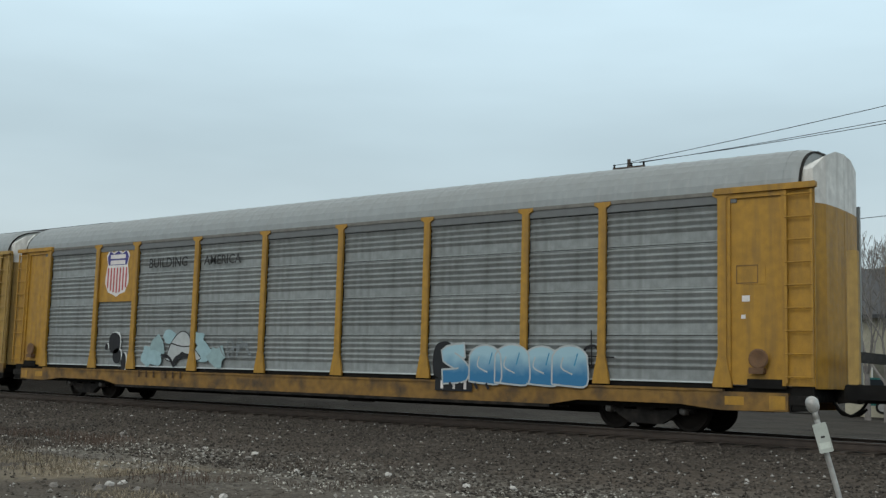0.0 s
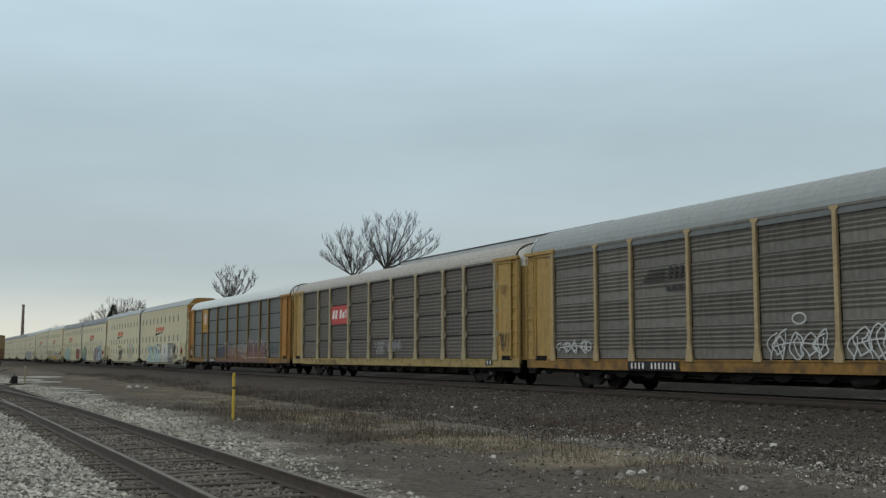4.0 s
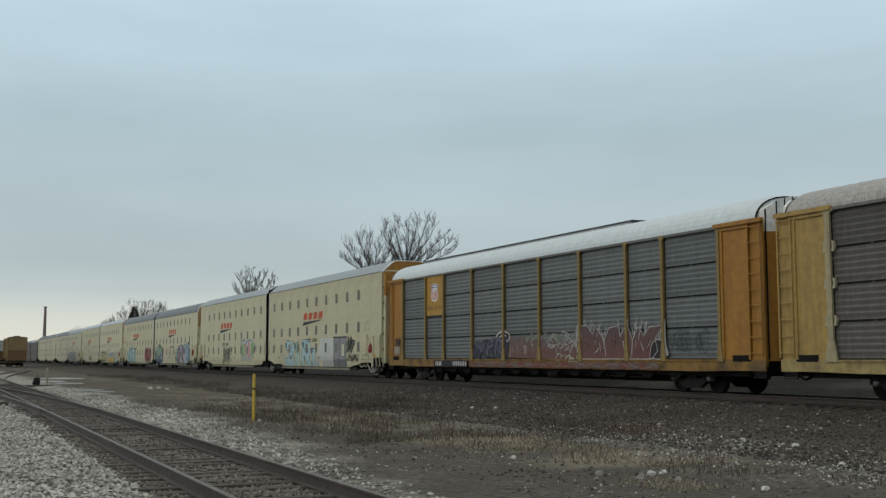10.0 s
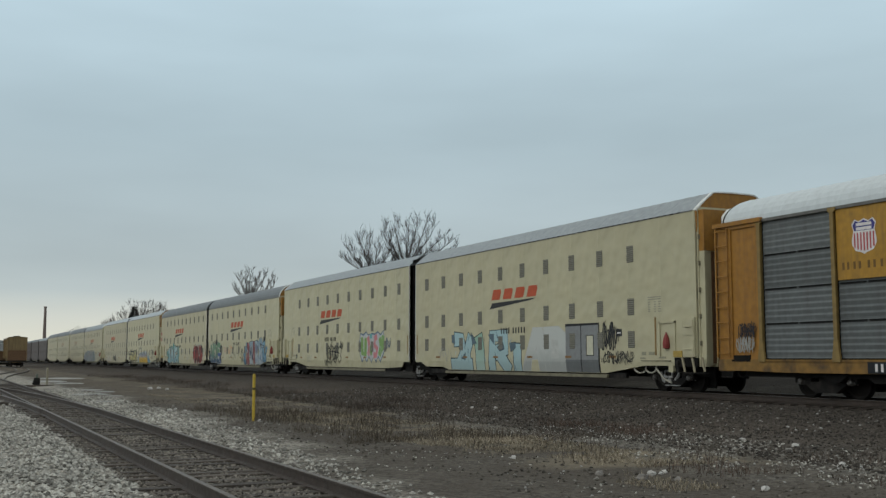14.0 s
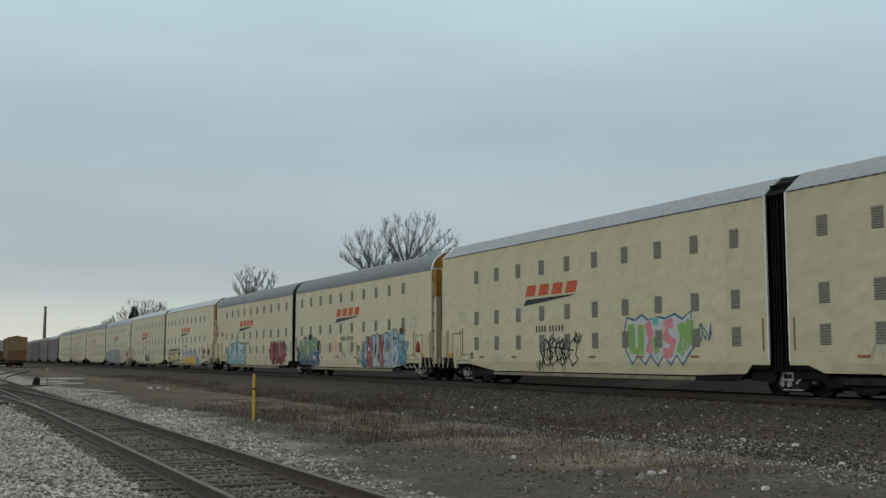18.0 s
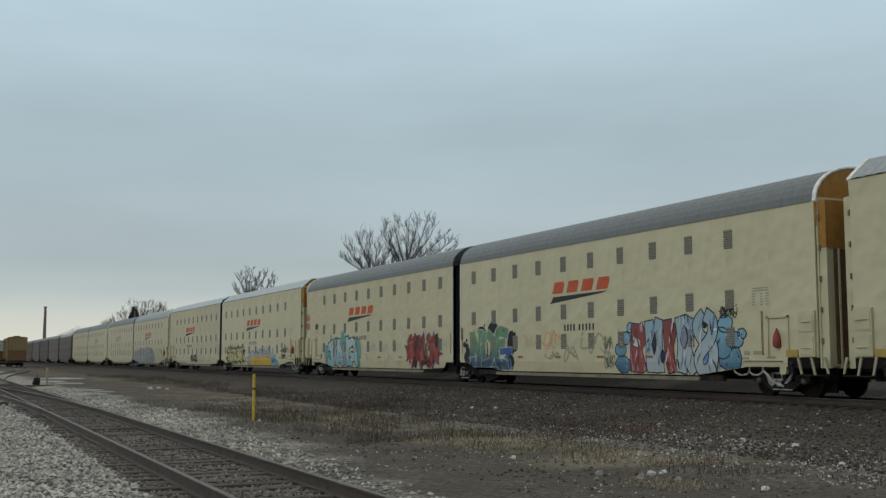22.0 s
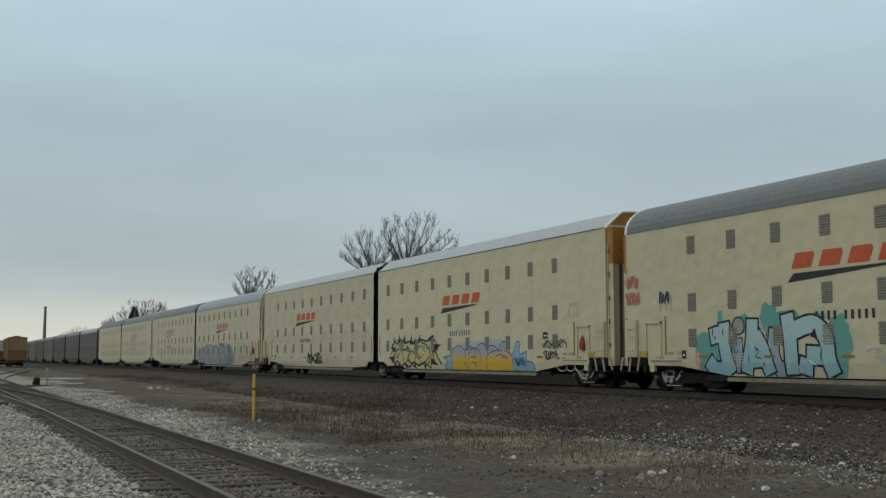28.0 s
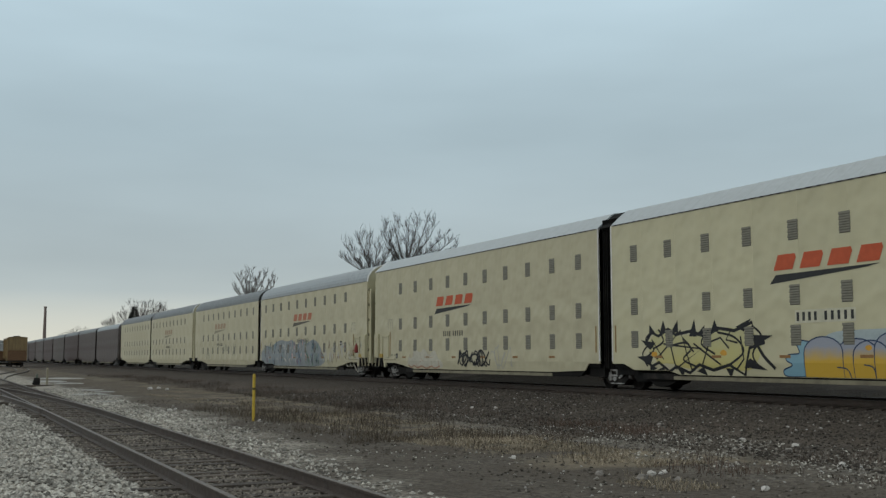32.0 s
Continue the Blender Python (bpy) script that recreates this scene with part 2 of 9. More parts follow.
class Shape:
    """Collects boxes, bars, prisms and sheets into one mesh."""

    def __init__(self):
        self.v, self.f, self.mi = [], [], []

    def add(self, verts, faces, mi=0):
        o = len(self.v)
        self.v += [tuple(p) for p in verts]
        self.f += [tuple(i + o for i in f) for f in faces]
        self.mi += [mi] * len(faces)
        return self

    def box(self, x0, x1, y0, y1, z0, z1, mi=0, c=0.0):
        """A box; c cuts its long edges in the x-z outline."""
        if c:
            return self.prism([(x0 + c, z0), (x1 - c, z0), (x1, z0 + c), (x1, z1 - c), (x1 - c, z1), (x0 + c, z1), (x0, z1 - c), (x0, z0 + c)], y0, y1, mi)
        v = [(x, y, z) for z in (z0, z1) for y in (y0, y1) for x in (x0, x1)]
        return self.add(v, [(0, 2, 3, 1), (4, 5, 7, 6), (0, 1, 5, 4), (2, 6, 7, 3), (0, 4, 6, 2), (1, 3, 7, 5)], mi)

    def prism(self, xz, y0, y1, mi=0):
        """An outline in x and z, extruded along y."""
        n = len(xz)
        v = [(x, y0, z) for x, z in xz] + [(x, y1, z) for x, z in xz]
        f = [tuple(range(n)), tuple(range(2 * n - 1, n - 1, -1))]
        f += [(i, i + n, (i + 1) % n + n, (i + 1) % n) for i in range(n)]
        return self.add(v, f, mi)

    def along(self, yz, x0, x1, mi=0, caps=True, closed=True):
        """A profile in y and z, extruded along x."""
        n = len(yz)
        v = [(x0, y, z) for y, z in yz] + [(x1, y, z) for y, z in yz]
        f = [(i, (i + 1) % n, (i + 1) % n + n, i + n) for i in range(n if closed else n - 1)]
        if caps and closed:
            f += [tuple(range(n - 1, -1, -1)), tuple(range(n, 2 * n))]
        return self.add(v, f, mi)

    def tube(self, a, b, r0, r1=None, n=8, mi=0, caps=True):
        r1 = r0 if r1 is None else r1
        a, b = Vector(a), Vector(b)
        w = (b - a).normalized()
        u = w.orthogonal().normalized()
        k = w.cross(u)
        v = [p + (u * math.cos(6.28319 * i / n) + k * math.sin(6.28319 * i / n)) * r for p, r in ((a, r0), (b, r1)) for i in range(n)]
        f = [(i, (i + 1) % n, (i + 1) % n + n, i + n) for i in range(n)]
        if caps:
            f += [tuple(range(n - 1, -1, -1)), tuple(range(n, 2 * n))]
        return self.add(v, f, mi)

    def lathe(self, prof, y_axis=True, n=20, centre=(0, 0, 0), mi=0):
        """A profile of (radius, offset) turned about the y axis, or about z."""
        v, f = [], []
        for r, o in prof:
            for i in range(n):
                a = 6.28319 * i / n
                p = (r * math.cos(a), o, r * math.sin(a)) if y_axis else (r * math.cos(a), r * math.sin(a), o)
                v.append([p[j] + centre[j] for j in range(3)])
        m_ = len(prof)
        for j in range(m_ - 1):
            f += [(j * n + i, j * n + (i + 1) % n, (j + 1) * n + (i + 1) % n, (j + 1) * n + i) for i in range(n)]
        f += [tuple(range(n)), tuple(range(m_ * n - 1, (m_ - 1) * n - 1, -1))]
        return self.add(v, f, mi)

    def mesh(self, name, material, smooth=False):
        me = mesh_of(name, self.v, self.f, material, smooth)
        if len(me.materials) > 1:
            me.polygons.foreach_set("material_index", self.mi)
        return me


def part(name, shape, material, parent, label="", at=None, smooth=False):
    """One mesh object under a thing or a part. shape: a Shape, or a mesh that alike parts share."""
    me = shape if isinstance(shape, bpy.types.Mesh) else shape.mesh(name, material, smooth)
    ob = new(name, me)
    ob.parent = parent
    if at is not None:
        ob.matrix_local = at if isinstance(at, Matrix) else Matrix.Translation(at)
    return tagged(ob, label) if label else ob


def thing(name, label, category, group="", at=None, kind=""):
    ob = new(name)
    ob.empty_display_size = 0.2
    if at is not None:
        ob.matrix_basis = at if isinstance(at, Matrix) else Matrix.Translation(at)
    return tagged(ob, label, category, group, kind)


def solo(name, shape, material, label, category, kind="", at=None, smooth=False, group=""):
    me = shape if isinstance(shape, bpy.types.Mesh) else shape.mesh(name, material, smooth)
    ob = new(name, me)
    if at is not None:
        ob.matrix_basis = at if isinstance(at, Matrix) else Matrix.Translation(at)
    return tagged(ob, label, category, group, kind)


rnd = random.Random(7)
MOVING = []   # (thing, place along the track at 20 s)
WHEELS = []   # (wheelset, radius)


# ---- ground ----
def hills(x, y):
    return 0.05 * noise.noise((x * 0.11, y * 0.13, 0.0)) + 0.03 * noise.noise((x * 0.5, y * 0.5, 3.0))


def ground_z(x, y):
    """Height of the ground: level by the siding, a bank of ballast under the main track."""
    base = 0.05 + 0.6 * hills(x, y)
    s = abs(y - side_y(x))
    if s < 2.3 and x > -75:
        return float(np.interp(s, (1.3, 1.65), (-0.03, 0.025))) + 0.3 * hills(x, y) * max(0.0, s - 1.6)
    e = abs(y - TRACK_Y)
    bank = float(np.interp(e, (0, 1.2, 1.5, 2.1, 5.0, 8.5), (0.365, 0.365, 0.315, 0.28, 0.07, 0.0)))
    rise = float(np.interp(y, (26.0, 33.0, 60.0), (0.0, 1.1, 1.3))) * float(np.interp(x, (-32.0, -22.0), (1.0, 0.0)))
    return base * min(1.0, max(0.1, (e - 1.5) / 3)) + bank + rise


def ground_material():
    m = bpy.data.materials.new("gravel_and_dry_grass")
    m.use_nodes = True
    n, l = m.node_tree.nodes, m.node_tree.links
    b = n["Principled BSDF"]
    b.inputs["Roughness"].default_value, b.inputs["Specular IOR Level"].default_value = 0.95, 0.15
    co = n.new("ShaderNodeTexCoord").outputs["Object"]
    sp = n.new("ShaderNodeSeparateXYZ")
    l.new(co, sp.inputs[0])

    def noise_(s, detail=6.0):
        t = n.new("ShaderNodeTexNoise")
        t.inputs["Scale"].default_value, t.inputs["Detail"].default_value = s, detail
        l.new(co, t.inputs["Vector"])
        return t.outputs["Fac"]

    def math_(op, a, c=0.0):
        x = n.new("ShaderNodeMath")
        x.operation = op
        for i, v in enumerate((a, c)):
            if hasattr(v, "is_linked"):
                l.new(v, x.inputs[i])
            else:
                x.inputs[i].default_value = v
        return x.outputs[0]

    def mix(fac, a, c):
        x = n.new("ShaderNodeMixRGB")
        for i, v in ((0, fac), (1, a), (2, c)):
            if hasattr(v, "is_linked"):
                l.new(v, x.inputs[i])
            else:
                x.inputs[i].default_value = v if i == 0 else (*v, 1)
        return x.outputs[0]

    def rng(v, lo, hi, a=0.0, c=1.0):
        x = n.new("ShaderNodeMapRange")
        for k, val in (("From Min", lo), ("From Max", hi), ("To Min", a), ("To Max", c)):
            x.inputs[k].default_value = val
        l.new(v, x.inputs["Value"])
        return x.outputs[0]

    wob = math_("ADD", sp.outputs["Y"], rng(noise_(0.35), 0, 1, -2.2, 2.2))
    stones = n.new("ShaderNodeTexVoronoi")
    stones.inputs["Scale"].default_value = 14.0
    l.new(co, stones.inputs["Vector"])
    grain = rng(stones.outputs["Color"], 0.1, 0.9)
    pale = mix(grain, (0.11, 0.098, 0.082), (0.46, 0.42, 0.36))
    dark = mix(grain, (0.037, 0.0305, 0.0255), (0.088, 0.073, 0.061))
    dull = mix(grain, (0.05, 0.042, 0.035), (0.14, 0.12, 0.098))
    straw = mix(noise_(9.0), (0.11, 0.09, 0.064), (0.28, 0.23, 0.165))
    earth = mix(rng(noise_(26.0, 8.0), 0.3, 0.7), (0.042, 0.034, 0.028), (0.125, 0.104, 0.083))
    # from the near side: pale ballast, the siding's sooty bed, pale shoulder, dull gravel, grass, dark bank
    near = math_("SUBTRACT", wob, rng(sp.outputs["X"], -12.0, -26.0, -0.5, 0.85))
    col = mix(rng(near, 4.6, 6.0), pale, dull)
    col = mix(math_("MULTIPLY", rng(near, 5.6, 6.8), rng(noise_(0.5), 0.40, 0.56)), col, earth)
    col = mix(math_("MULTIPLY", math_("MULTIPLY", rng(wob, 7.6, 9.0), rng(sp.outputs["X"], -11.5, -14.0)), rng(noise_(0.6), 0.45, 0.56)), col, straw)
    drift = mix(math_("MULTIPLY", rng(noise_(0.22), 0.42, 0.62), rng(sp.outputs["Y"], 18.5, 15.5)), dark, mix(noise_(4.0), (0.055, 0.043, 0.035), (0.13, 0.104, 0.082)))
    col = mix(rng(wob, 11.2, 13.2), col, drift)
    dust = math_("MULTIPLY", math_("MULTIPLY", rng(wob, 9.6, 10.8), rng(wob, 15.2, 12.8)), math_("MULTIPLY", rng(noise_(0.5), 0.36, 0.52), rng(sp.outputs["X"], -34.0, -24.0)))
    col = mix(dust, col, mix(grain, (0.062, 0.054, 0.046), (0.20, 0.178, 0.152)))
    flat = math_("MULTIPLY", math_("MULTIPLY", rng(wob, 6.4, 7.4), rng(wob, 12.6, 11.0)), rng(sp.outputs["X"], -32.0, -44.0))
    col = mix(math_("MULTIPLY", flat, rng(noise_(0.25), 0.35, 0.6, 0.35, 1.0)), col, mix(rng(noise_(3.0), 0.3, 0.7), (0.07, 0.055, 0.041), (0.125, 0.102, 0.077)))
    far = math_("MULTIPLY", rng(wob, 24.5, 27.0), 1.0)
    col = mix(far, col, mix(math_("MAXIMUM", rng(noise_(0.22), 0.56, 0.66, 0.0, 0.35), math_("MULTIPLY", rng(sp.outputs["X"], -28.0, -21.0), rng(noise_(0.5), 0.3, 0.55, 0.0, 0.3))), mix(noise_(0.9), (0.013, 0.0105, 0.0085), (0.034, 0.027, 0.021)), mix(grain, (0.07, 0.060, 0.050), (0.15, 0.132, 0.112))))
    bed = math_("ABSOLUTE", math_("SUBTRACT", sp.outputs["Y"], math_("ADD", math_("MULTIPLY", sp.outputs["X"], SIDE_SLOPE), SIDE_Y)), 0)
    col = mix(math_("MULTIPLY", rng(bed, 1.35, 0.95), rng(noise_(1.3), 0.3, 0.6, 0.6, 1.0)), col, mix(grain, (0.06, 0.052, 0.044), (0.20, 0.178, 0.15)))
    l.new(col, b.inputs["Base Color"])
    bp = n.new("ShaderNodeBump")
    bp.inputs["Strength"].default_value, bp.inputs["Distance"].default_value = 0.9, 0.05
    l.new(stones.outputs["Distance"], bp.inputs["Height"])
    l.new(bp.outputs[0], b.inputs["Normal"])
    return m


def build_ground():
    def steps(stops):
        out = []
        for (a, s), (c, _) in zip(stops, stops[1:]):
            out += list(np.arange(a, c - 1e-6, s))
        return out + [stops[-1][0]]
    xs = steps([(-2600, 260), (-600, 40), (-160, 4), (-80, 0.8), (-8, 0.8), (12, 4), (60, 60), (600, 600), (1800, 1)])
    ys = steps([(-1200, 200), (-200, 40), (-20, 2), (0, 0.35), (26, 2), (50, 30), (200, 150), (2000, 1)])
    verts = [(x, y, ground_z(x, y)) for y in ys for x in xs]
    w = len(xs)
    faces = [(j * w + i, j * w + i + 1, (j + 1) * w + i + 1, (j + 1) * w + i) for j in range(len(ys) - 1) for i in range(w - 1)]
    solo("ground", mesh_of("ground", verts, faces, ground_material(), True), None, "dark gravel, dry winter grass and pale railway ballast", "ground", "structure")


build_ground()

RAIL_PROFILE = [(-0.075, -0.17), (0.075, -0.17), (0.075, -0.155), (0.012, -0.135), (0.010, -0.045), (0.036, -0.035), (0.037, -0.006),
                (0.030, 0.0), (-0.030, 0.0), (-0.037, -0.006), (-0.036, -0.035), (-0.010, -0.045), (-0.012, -0.135), (-0.075, -0.155)]


def rail_shape(line):
    """A rail along a list of points; its head is polished."""
    s = Shape()
    n = len(RAIL_PROFILE)
    verts, faces = [], []
    for i, p in enumerate(line):
        a, c = line[max(0, i - 1)], line[min(len(line) - 1, i + 1)]
        d = Vector((c[0] - a[0], c[1] - a[1], 0)).normalized()
        side = Vector((-d.y, d.x, 0))
        verts += [(p[0] + side.x * y, p[1] + side.y * y, p[2] + z) for y, z in RAIL_PROFILE]
    for i in range(len(line) - 1):
        for j in range(n):
            s.f.append((i * n + j, i * n + (j + 1) % n, (i + 1) * n + (j + 1) % n, (i + 1) * n + j))
            s.mi.append(1 if j in (6, 7, 8) else 0)
    s.v = verts
    return s


def build_track(name, label, centre, xs, z, head, gauge=1.505):
    """Two rails along y = centre(x), at rail height z."""
    t = thing(name, label, "railway track", kind="structure")
    for k in (-0.5, 0.5):
        pts = [(x, centre(x) + k * gauge, z) for x in xs]
        part("rail", rail_shape(pts), [M["rail"], M[head]], t)
    return t


main_track = build_track("main_track", "main line track with rusty rails and dark wooden ties", lambda x: TRACK_Y, [-900, -300, -100, -50, 0, 30, 200], RAIL_Z, "rail_top")
siding = build_track("siding_track", "curving siding with worn rusty rails on old ties", side_y, [-75, -60, -40, -30, -20, -10, 0, 15], SIDE_Z, "rail_worn")


# ---- running gear, shared by all cars ----
def wheelset_mesh(r):
    s = Shape()
    for k in (-1, 1):
        s.lathe([(0.06, k * 0.86), (0.10, k * 0.80), (0.11, k * 0.79), (r * 0.8, k * 0.765), (r * 0.82, k * 0.79), (r * 0.97, k * 0.80), (r, k * 0.785),
                 (r + 0.006, k * 0.70), (r + 0.028, k * 0.685), (r + 0.028, k * 0.665), (r * 0.82, k * 0.665), (r * 0.8, k * 0.70), (0.1, k * 0.68)], n=24)
        for q in range(3):
            a = 6.28319 * q / 3
            s.tube((0.055 * math.cos(a), k * 0.86, 0.055 * math.sin(a)), (0.055 * math.cos(a), k * 0.885, 0.055 * math.sin(a)), 0.014, n=6, mi=1)
    s.tube((0, -0.80, 0), (0, 0.80, 0), 0.085, n=12)
    return s.mesh("wheelset", [M["wheel"], M["bright"]], False)


WHEEL = {0.42: wheelset_mesh(0.42), 0.36: wheelset_mesh(0.36)}


def frame_mesh(base, r):
    """A cast side frame with its arched top, pedestals and window openings."""
    h = base / 2
    s = Shape()
    top = r + 0.22
    s.prism([(-h - 0.22, r + 0.14), (-h - 0.22, r - 0.02), (-h - 0.15, r - 0.02), (-h - 0.15, r + 0.06), (-h + 0.15, r + 0.06), (-h + 0.15, r - 0.05),
             (-h + 0.32, r - 0.16), (-0.36, r - 0.27), (0.36, r - 0.27), (h - 0.32, r - 0.16), (h - 0.15, r - 0.05), (h - 0.15, r + 0.06), (h + 0.15, r + 0.06),
             (h + 0.15, r - 0.02), (h + 0.22, r - 0.02), (h + 0.22, r + 0.14), (0.5, top), (0.5, r + 0.02), (0.22, r + 0.02), (0.22, top), (-0.22, top),
             (-0.22, r + 0.02), (-0.5, r + 0.02), (-0.5, top)], -0.08, 0.08)
    s.prism([(-0.55, top), (0.55, top), (0.5, top + 0.05), (-0.5, top + 0.05)], -0.09, 0.09)
    return s.mesh("side_frame", M["truck"])


def spring_mesh(r):
    s = Shape()
    for k in (-0.12, 0.0, 0.12):
        s.lathe([(0.05, r - 0.24), (0.06, r - 0.2), (0.045, r - 0.16), (0.06, r - 0.12), (0.045, r - 0.08), (0.06, r - 0.04), (0.045, r), (0.055, r + 0.03)], False, 8, (k, 0, 0))
    return s.mesh("spring_nest", M["cap"])


def cap_mesh():
    s = Shape()
    s.lathe([(0.02, -0.12), (0.05, -0.115), (0.08, -0.09), (0.095, 0.0), (0.08, 0.08)], n=12)
    return s.mesh("bearing_cap", M["cap"])


def casting_mesh():
    """Worn faces of a side frame, glints painted in as pale colour: two slanting webs, the window of the springs and
    the lower lip.
    """
    s = Shape()
    s.prism([(-0.56, 0.62), (-0.44, 0.64), (-0.24, 0.34), (-0.32, 0.28), (-0.42, 0.32)], -1.13, -1.08)
    s.prism([(0.56, 0.66), (0.46, 0.68), (0.28, 0.48), (0.16, 0.38), (0.24, 0.36), (0.42, 0.48)], -1.13, -1.08)
    for a, b, c, d in ((-0.34, -0.28, 0.44, 0.68), (0.04, 0.10, 0.44, 0.68), (-0.34, 0.10, 0.44, 0.5), (-0.34, 0.10, 0.62, 0.68)):
        s.box(a, b, -1.12, -1.08, c, d)
    s.box(-0.14, 0.02, -1.13, -1.08, 0.28, 0.42, c=0.03)
    s.box(-0.3, 0.45, -1.12, -1.08, 0.19, 0.22)
    return s.mesh("worn_casting", M["casting"])


CAP = cap_mesh()
CASTING = casting_mesh()
GEAR = {}


def truck(parent, x, r=0.42, base=1.73, spin=True, full=True, worn=False):
    """A two-axle truck under a car: two wheelsets, two side frames, bolster, bearing caps."""
    if r not in GEAR:
        GEAR[r] = frame_mesh(base, r), spring_mesh(r), Shape().box(-0.2, 0.2, -0.95, 0.95, r - 0.05, r + 0.2, c=0.04).mesh("bolster", M["truck"])
    fr, sp_, bo = GEAR[r]
    t = part("truck", bo, None, parent, "greasy two-axle freight truck", (x, 0, 0))
    for k in (-1, 1):
        part("side_frame", fr, None, t, at=(0, k * 1.0, 0))
        if full and k < 0:
            part("spring_nest", sp_, None, t, at=(0, k * 1.0, 0))
            if worn:
                part("worn_casting", CASTING, None, t, "worn faces of the cast side frame, glints painted pale")
            for q in (-1, 1):
                part("bearing_cap", CAP, None, t, at=(q * base / 2, k * 1.04, r + 0.02))
    for q in (-1, 1):
        axle = part("wheelset", WHEEL[r], None, t, at=(q * base / 2, 0, r))
        if spin:
            WHEELS.append((axle, r, (q * base / 2, 0, r)))
    return t


def coupler_shape():
    s = Shape()
    s.box(-0.55, 0.1, -0.12, 0.12, 0.72, 0.98, c=0.05)
    s.prism([(0.08, 0.70), (0.42, 0.74), (0.50, 0.80), (0.50, 0.92), (0.42, 1.0), (0.08, 1.02)], -0.17, 0.14)
    return s


def hose_shape(k=1):
    """A slack brake hose: a bent tube below the coupler."""
    s = Shape()
    pts = [(0.0, -0.35, 0.75), (0.12 * k, -0.36, 0.58), (0.3 * k, -0.34, 0.47), (0.5 * k, -0.30, 0.5), (0.62 * k, -0.28, 0.62)]
    for a, c in zip(pts, pts[1:]):
        s.tube(a, c, 0.03, n=6)
    return s


COUPLER = coupler_shape().mesh("coupler", M["truck"])
HOSE = {k: hose_shape(k).mesh("brake_hose", M["black"]) for k in (-1, 1)}


# ---- tri-level auto racks with corrugated side panels ----
BAYS = (2.74, 2.0, 2.88, 2.88, 2.88, 2.88, 2.88, 2.0, 2.74)
BODY_HALF = sum(BAYS) / 2      # side panels end here
END_HALF = BODY_HALF + 1.86    # end of the rack
SILL_B, SILL_T, EAVE = 0.67, 1.02, 4.86


def ribbed(w, h, ribs, lo, hi, depth=0.05, name="panel", material=None, flat=0.0):
    """A pressed panel: horizontal ribs between lo and hi of its height, thin flanges top and bottom."""
    prof = [(0.03, 0.0), (0.0, 0.0), (0.0, 0.02), (0.012, 0.03), (0.012, h * lo * 0.5)]
    for i in range(ribs):
        z0 = h * (lo + (hi - lo) * i / ribs)
        dz = h * (hi - lo) / ribs
        prof += [(0.012, z0 + dz * 0.02), (-depth + 0.012, z0 + dz * 0.56), (-depth + 0.012, z0 + dz * 0.62), (0.012, z0 + dz * 0.9)]
    prof += [(0.012, h - 0.03), (0.0, h - 0.02), (0.0, h), (0.03, h)]
    s = Shape()
    s.along(prof, -w / 2, w / 2, closed=False)
    return s.mesh(name, material)


def post_shape(flare=True):
    """A side post: I-shaped strip with gusset feet and a short head."""
    s = Shape()
    h0, h1 = SILL_T, EAVE
    s.prism([(-0.09, h1), (-0.09, h1 - 0.1), (-0.2, h1 - 0.04), (-0.2, h1 + 0.03), (0.2, h1 + 0.03), (0.2, h1 - 0.04), (0.09, h1 - 0.1), (0.09, h0 + 0.55),
             (0.2, h0 + 0.02), (0.2, h0 - 0.06), (-0.2, h0 - 0.06), (-0.2, h0 + 0.02), (-0.09, h0 + 0.55)], -1.52, -1.46)
    s.box(-0.025, 0.025, -1.46, -1.38, h0, h1)
    return s


def roof_profile(crest, eave=EAVE, half=1.47, shoulder=0.45, angular=False):
    if angular:     # flat facets, nearly level on top
        side = [(1.0, 0.0), (0.985, 0.06), (0.87, 0.32), (0.75, 0.57), (0.62, 0.82), (0.56, 0.93), (0.50, 0.97), (0.25, 0.995)]
        side = [(half * a, eave + (crest - eave) * b) for a, b in side]
        return side + [(0.0, crest)] + [(-a, b) for a, b in reversed(side)]
    out = []
    for i in range(17):
        a = math.pi * i / 16
        c, s = math.cos(a), math.sin(a)
        y = half * math.copysign(abs(c) ** shoulder, c)
        out.append((y, eave + (crest - eave) * abs(s) ** 0.95))
    return out


def arched_roof(s, x0, x1, crest, eave=EAVE, half=1.47, pitch=0.42, lift=0.007, shoulder=0.8, angular=False):
    """Arched roof sheets with a raised seam at each joint."""
    base = roof_profile(crest, eave, half, shoulder, angular)
    high = [(y * 1.003, z + lift) for y, z in base]
    n = max(2, round((x1 - x0) / pitch))
    st = []
    for i in range(n):
        x = x0 + (x1 - x0) * i / n
        st += [(x, high), (x + 0.05, high), (x + 0.09, base), (x0 + (x1 - x0) * (i + 1) / n - 0.04, base)]
    st.append((x1, high))
    k = len(base)
    v = [(x, y, z) for x, p in st for y, z in p]
    f = [(i * k + j, i * k + j + 1, (i + 1) * k + j + 1, (i + 1) * k + j) for i in range(len(st) - 1) for j in range(k - 1)]
    s.add(v, f)
    o = len(st) - 1
    s.add([v[j] for j in range(k)], [tuple(range(k))])
    s.add([v[o * k + j] for j in range(k)], [tuple(range(k - 1, -1, -1))])
    return s


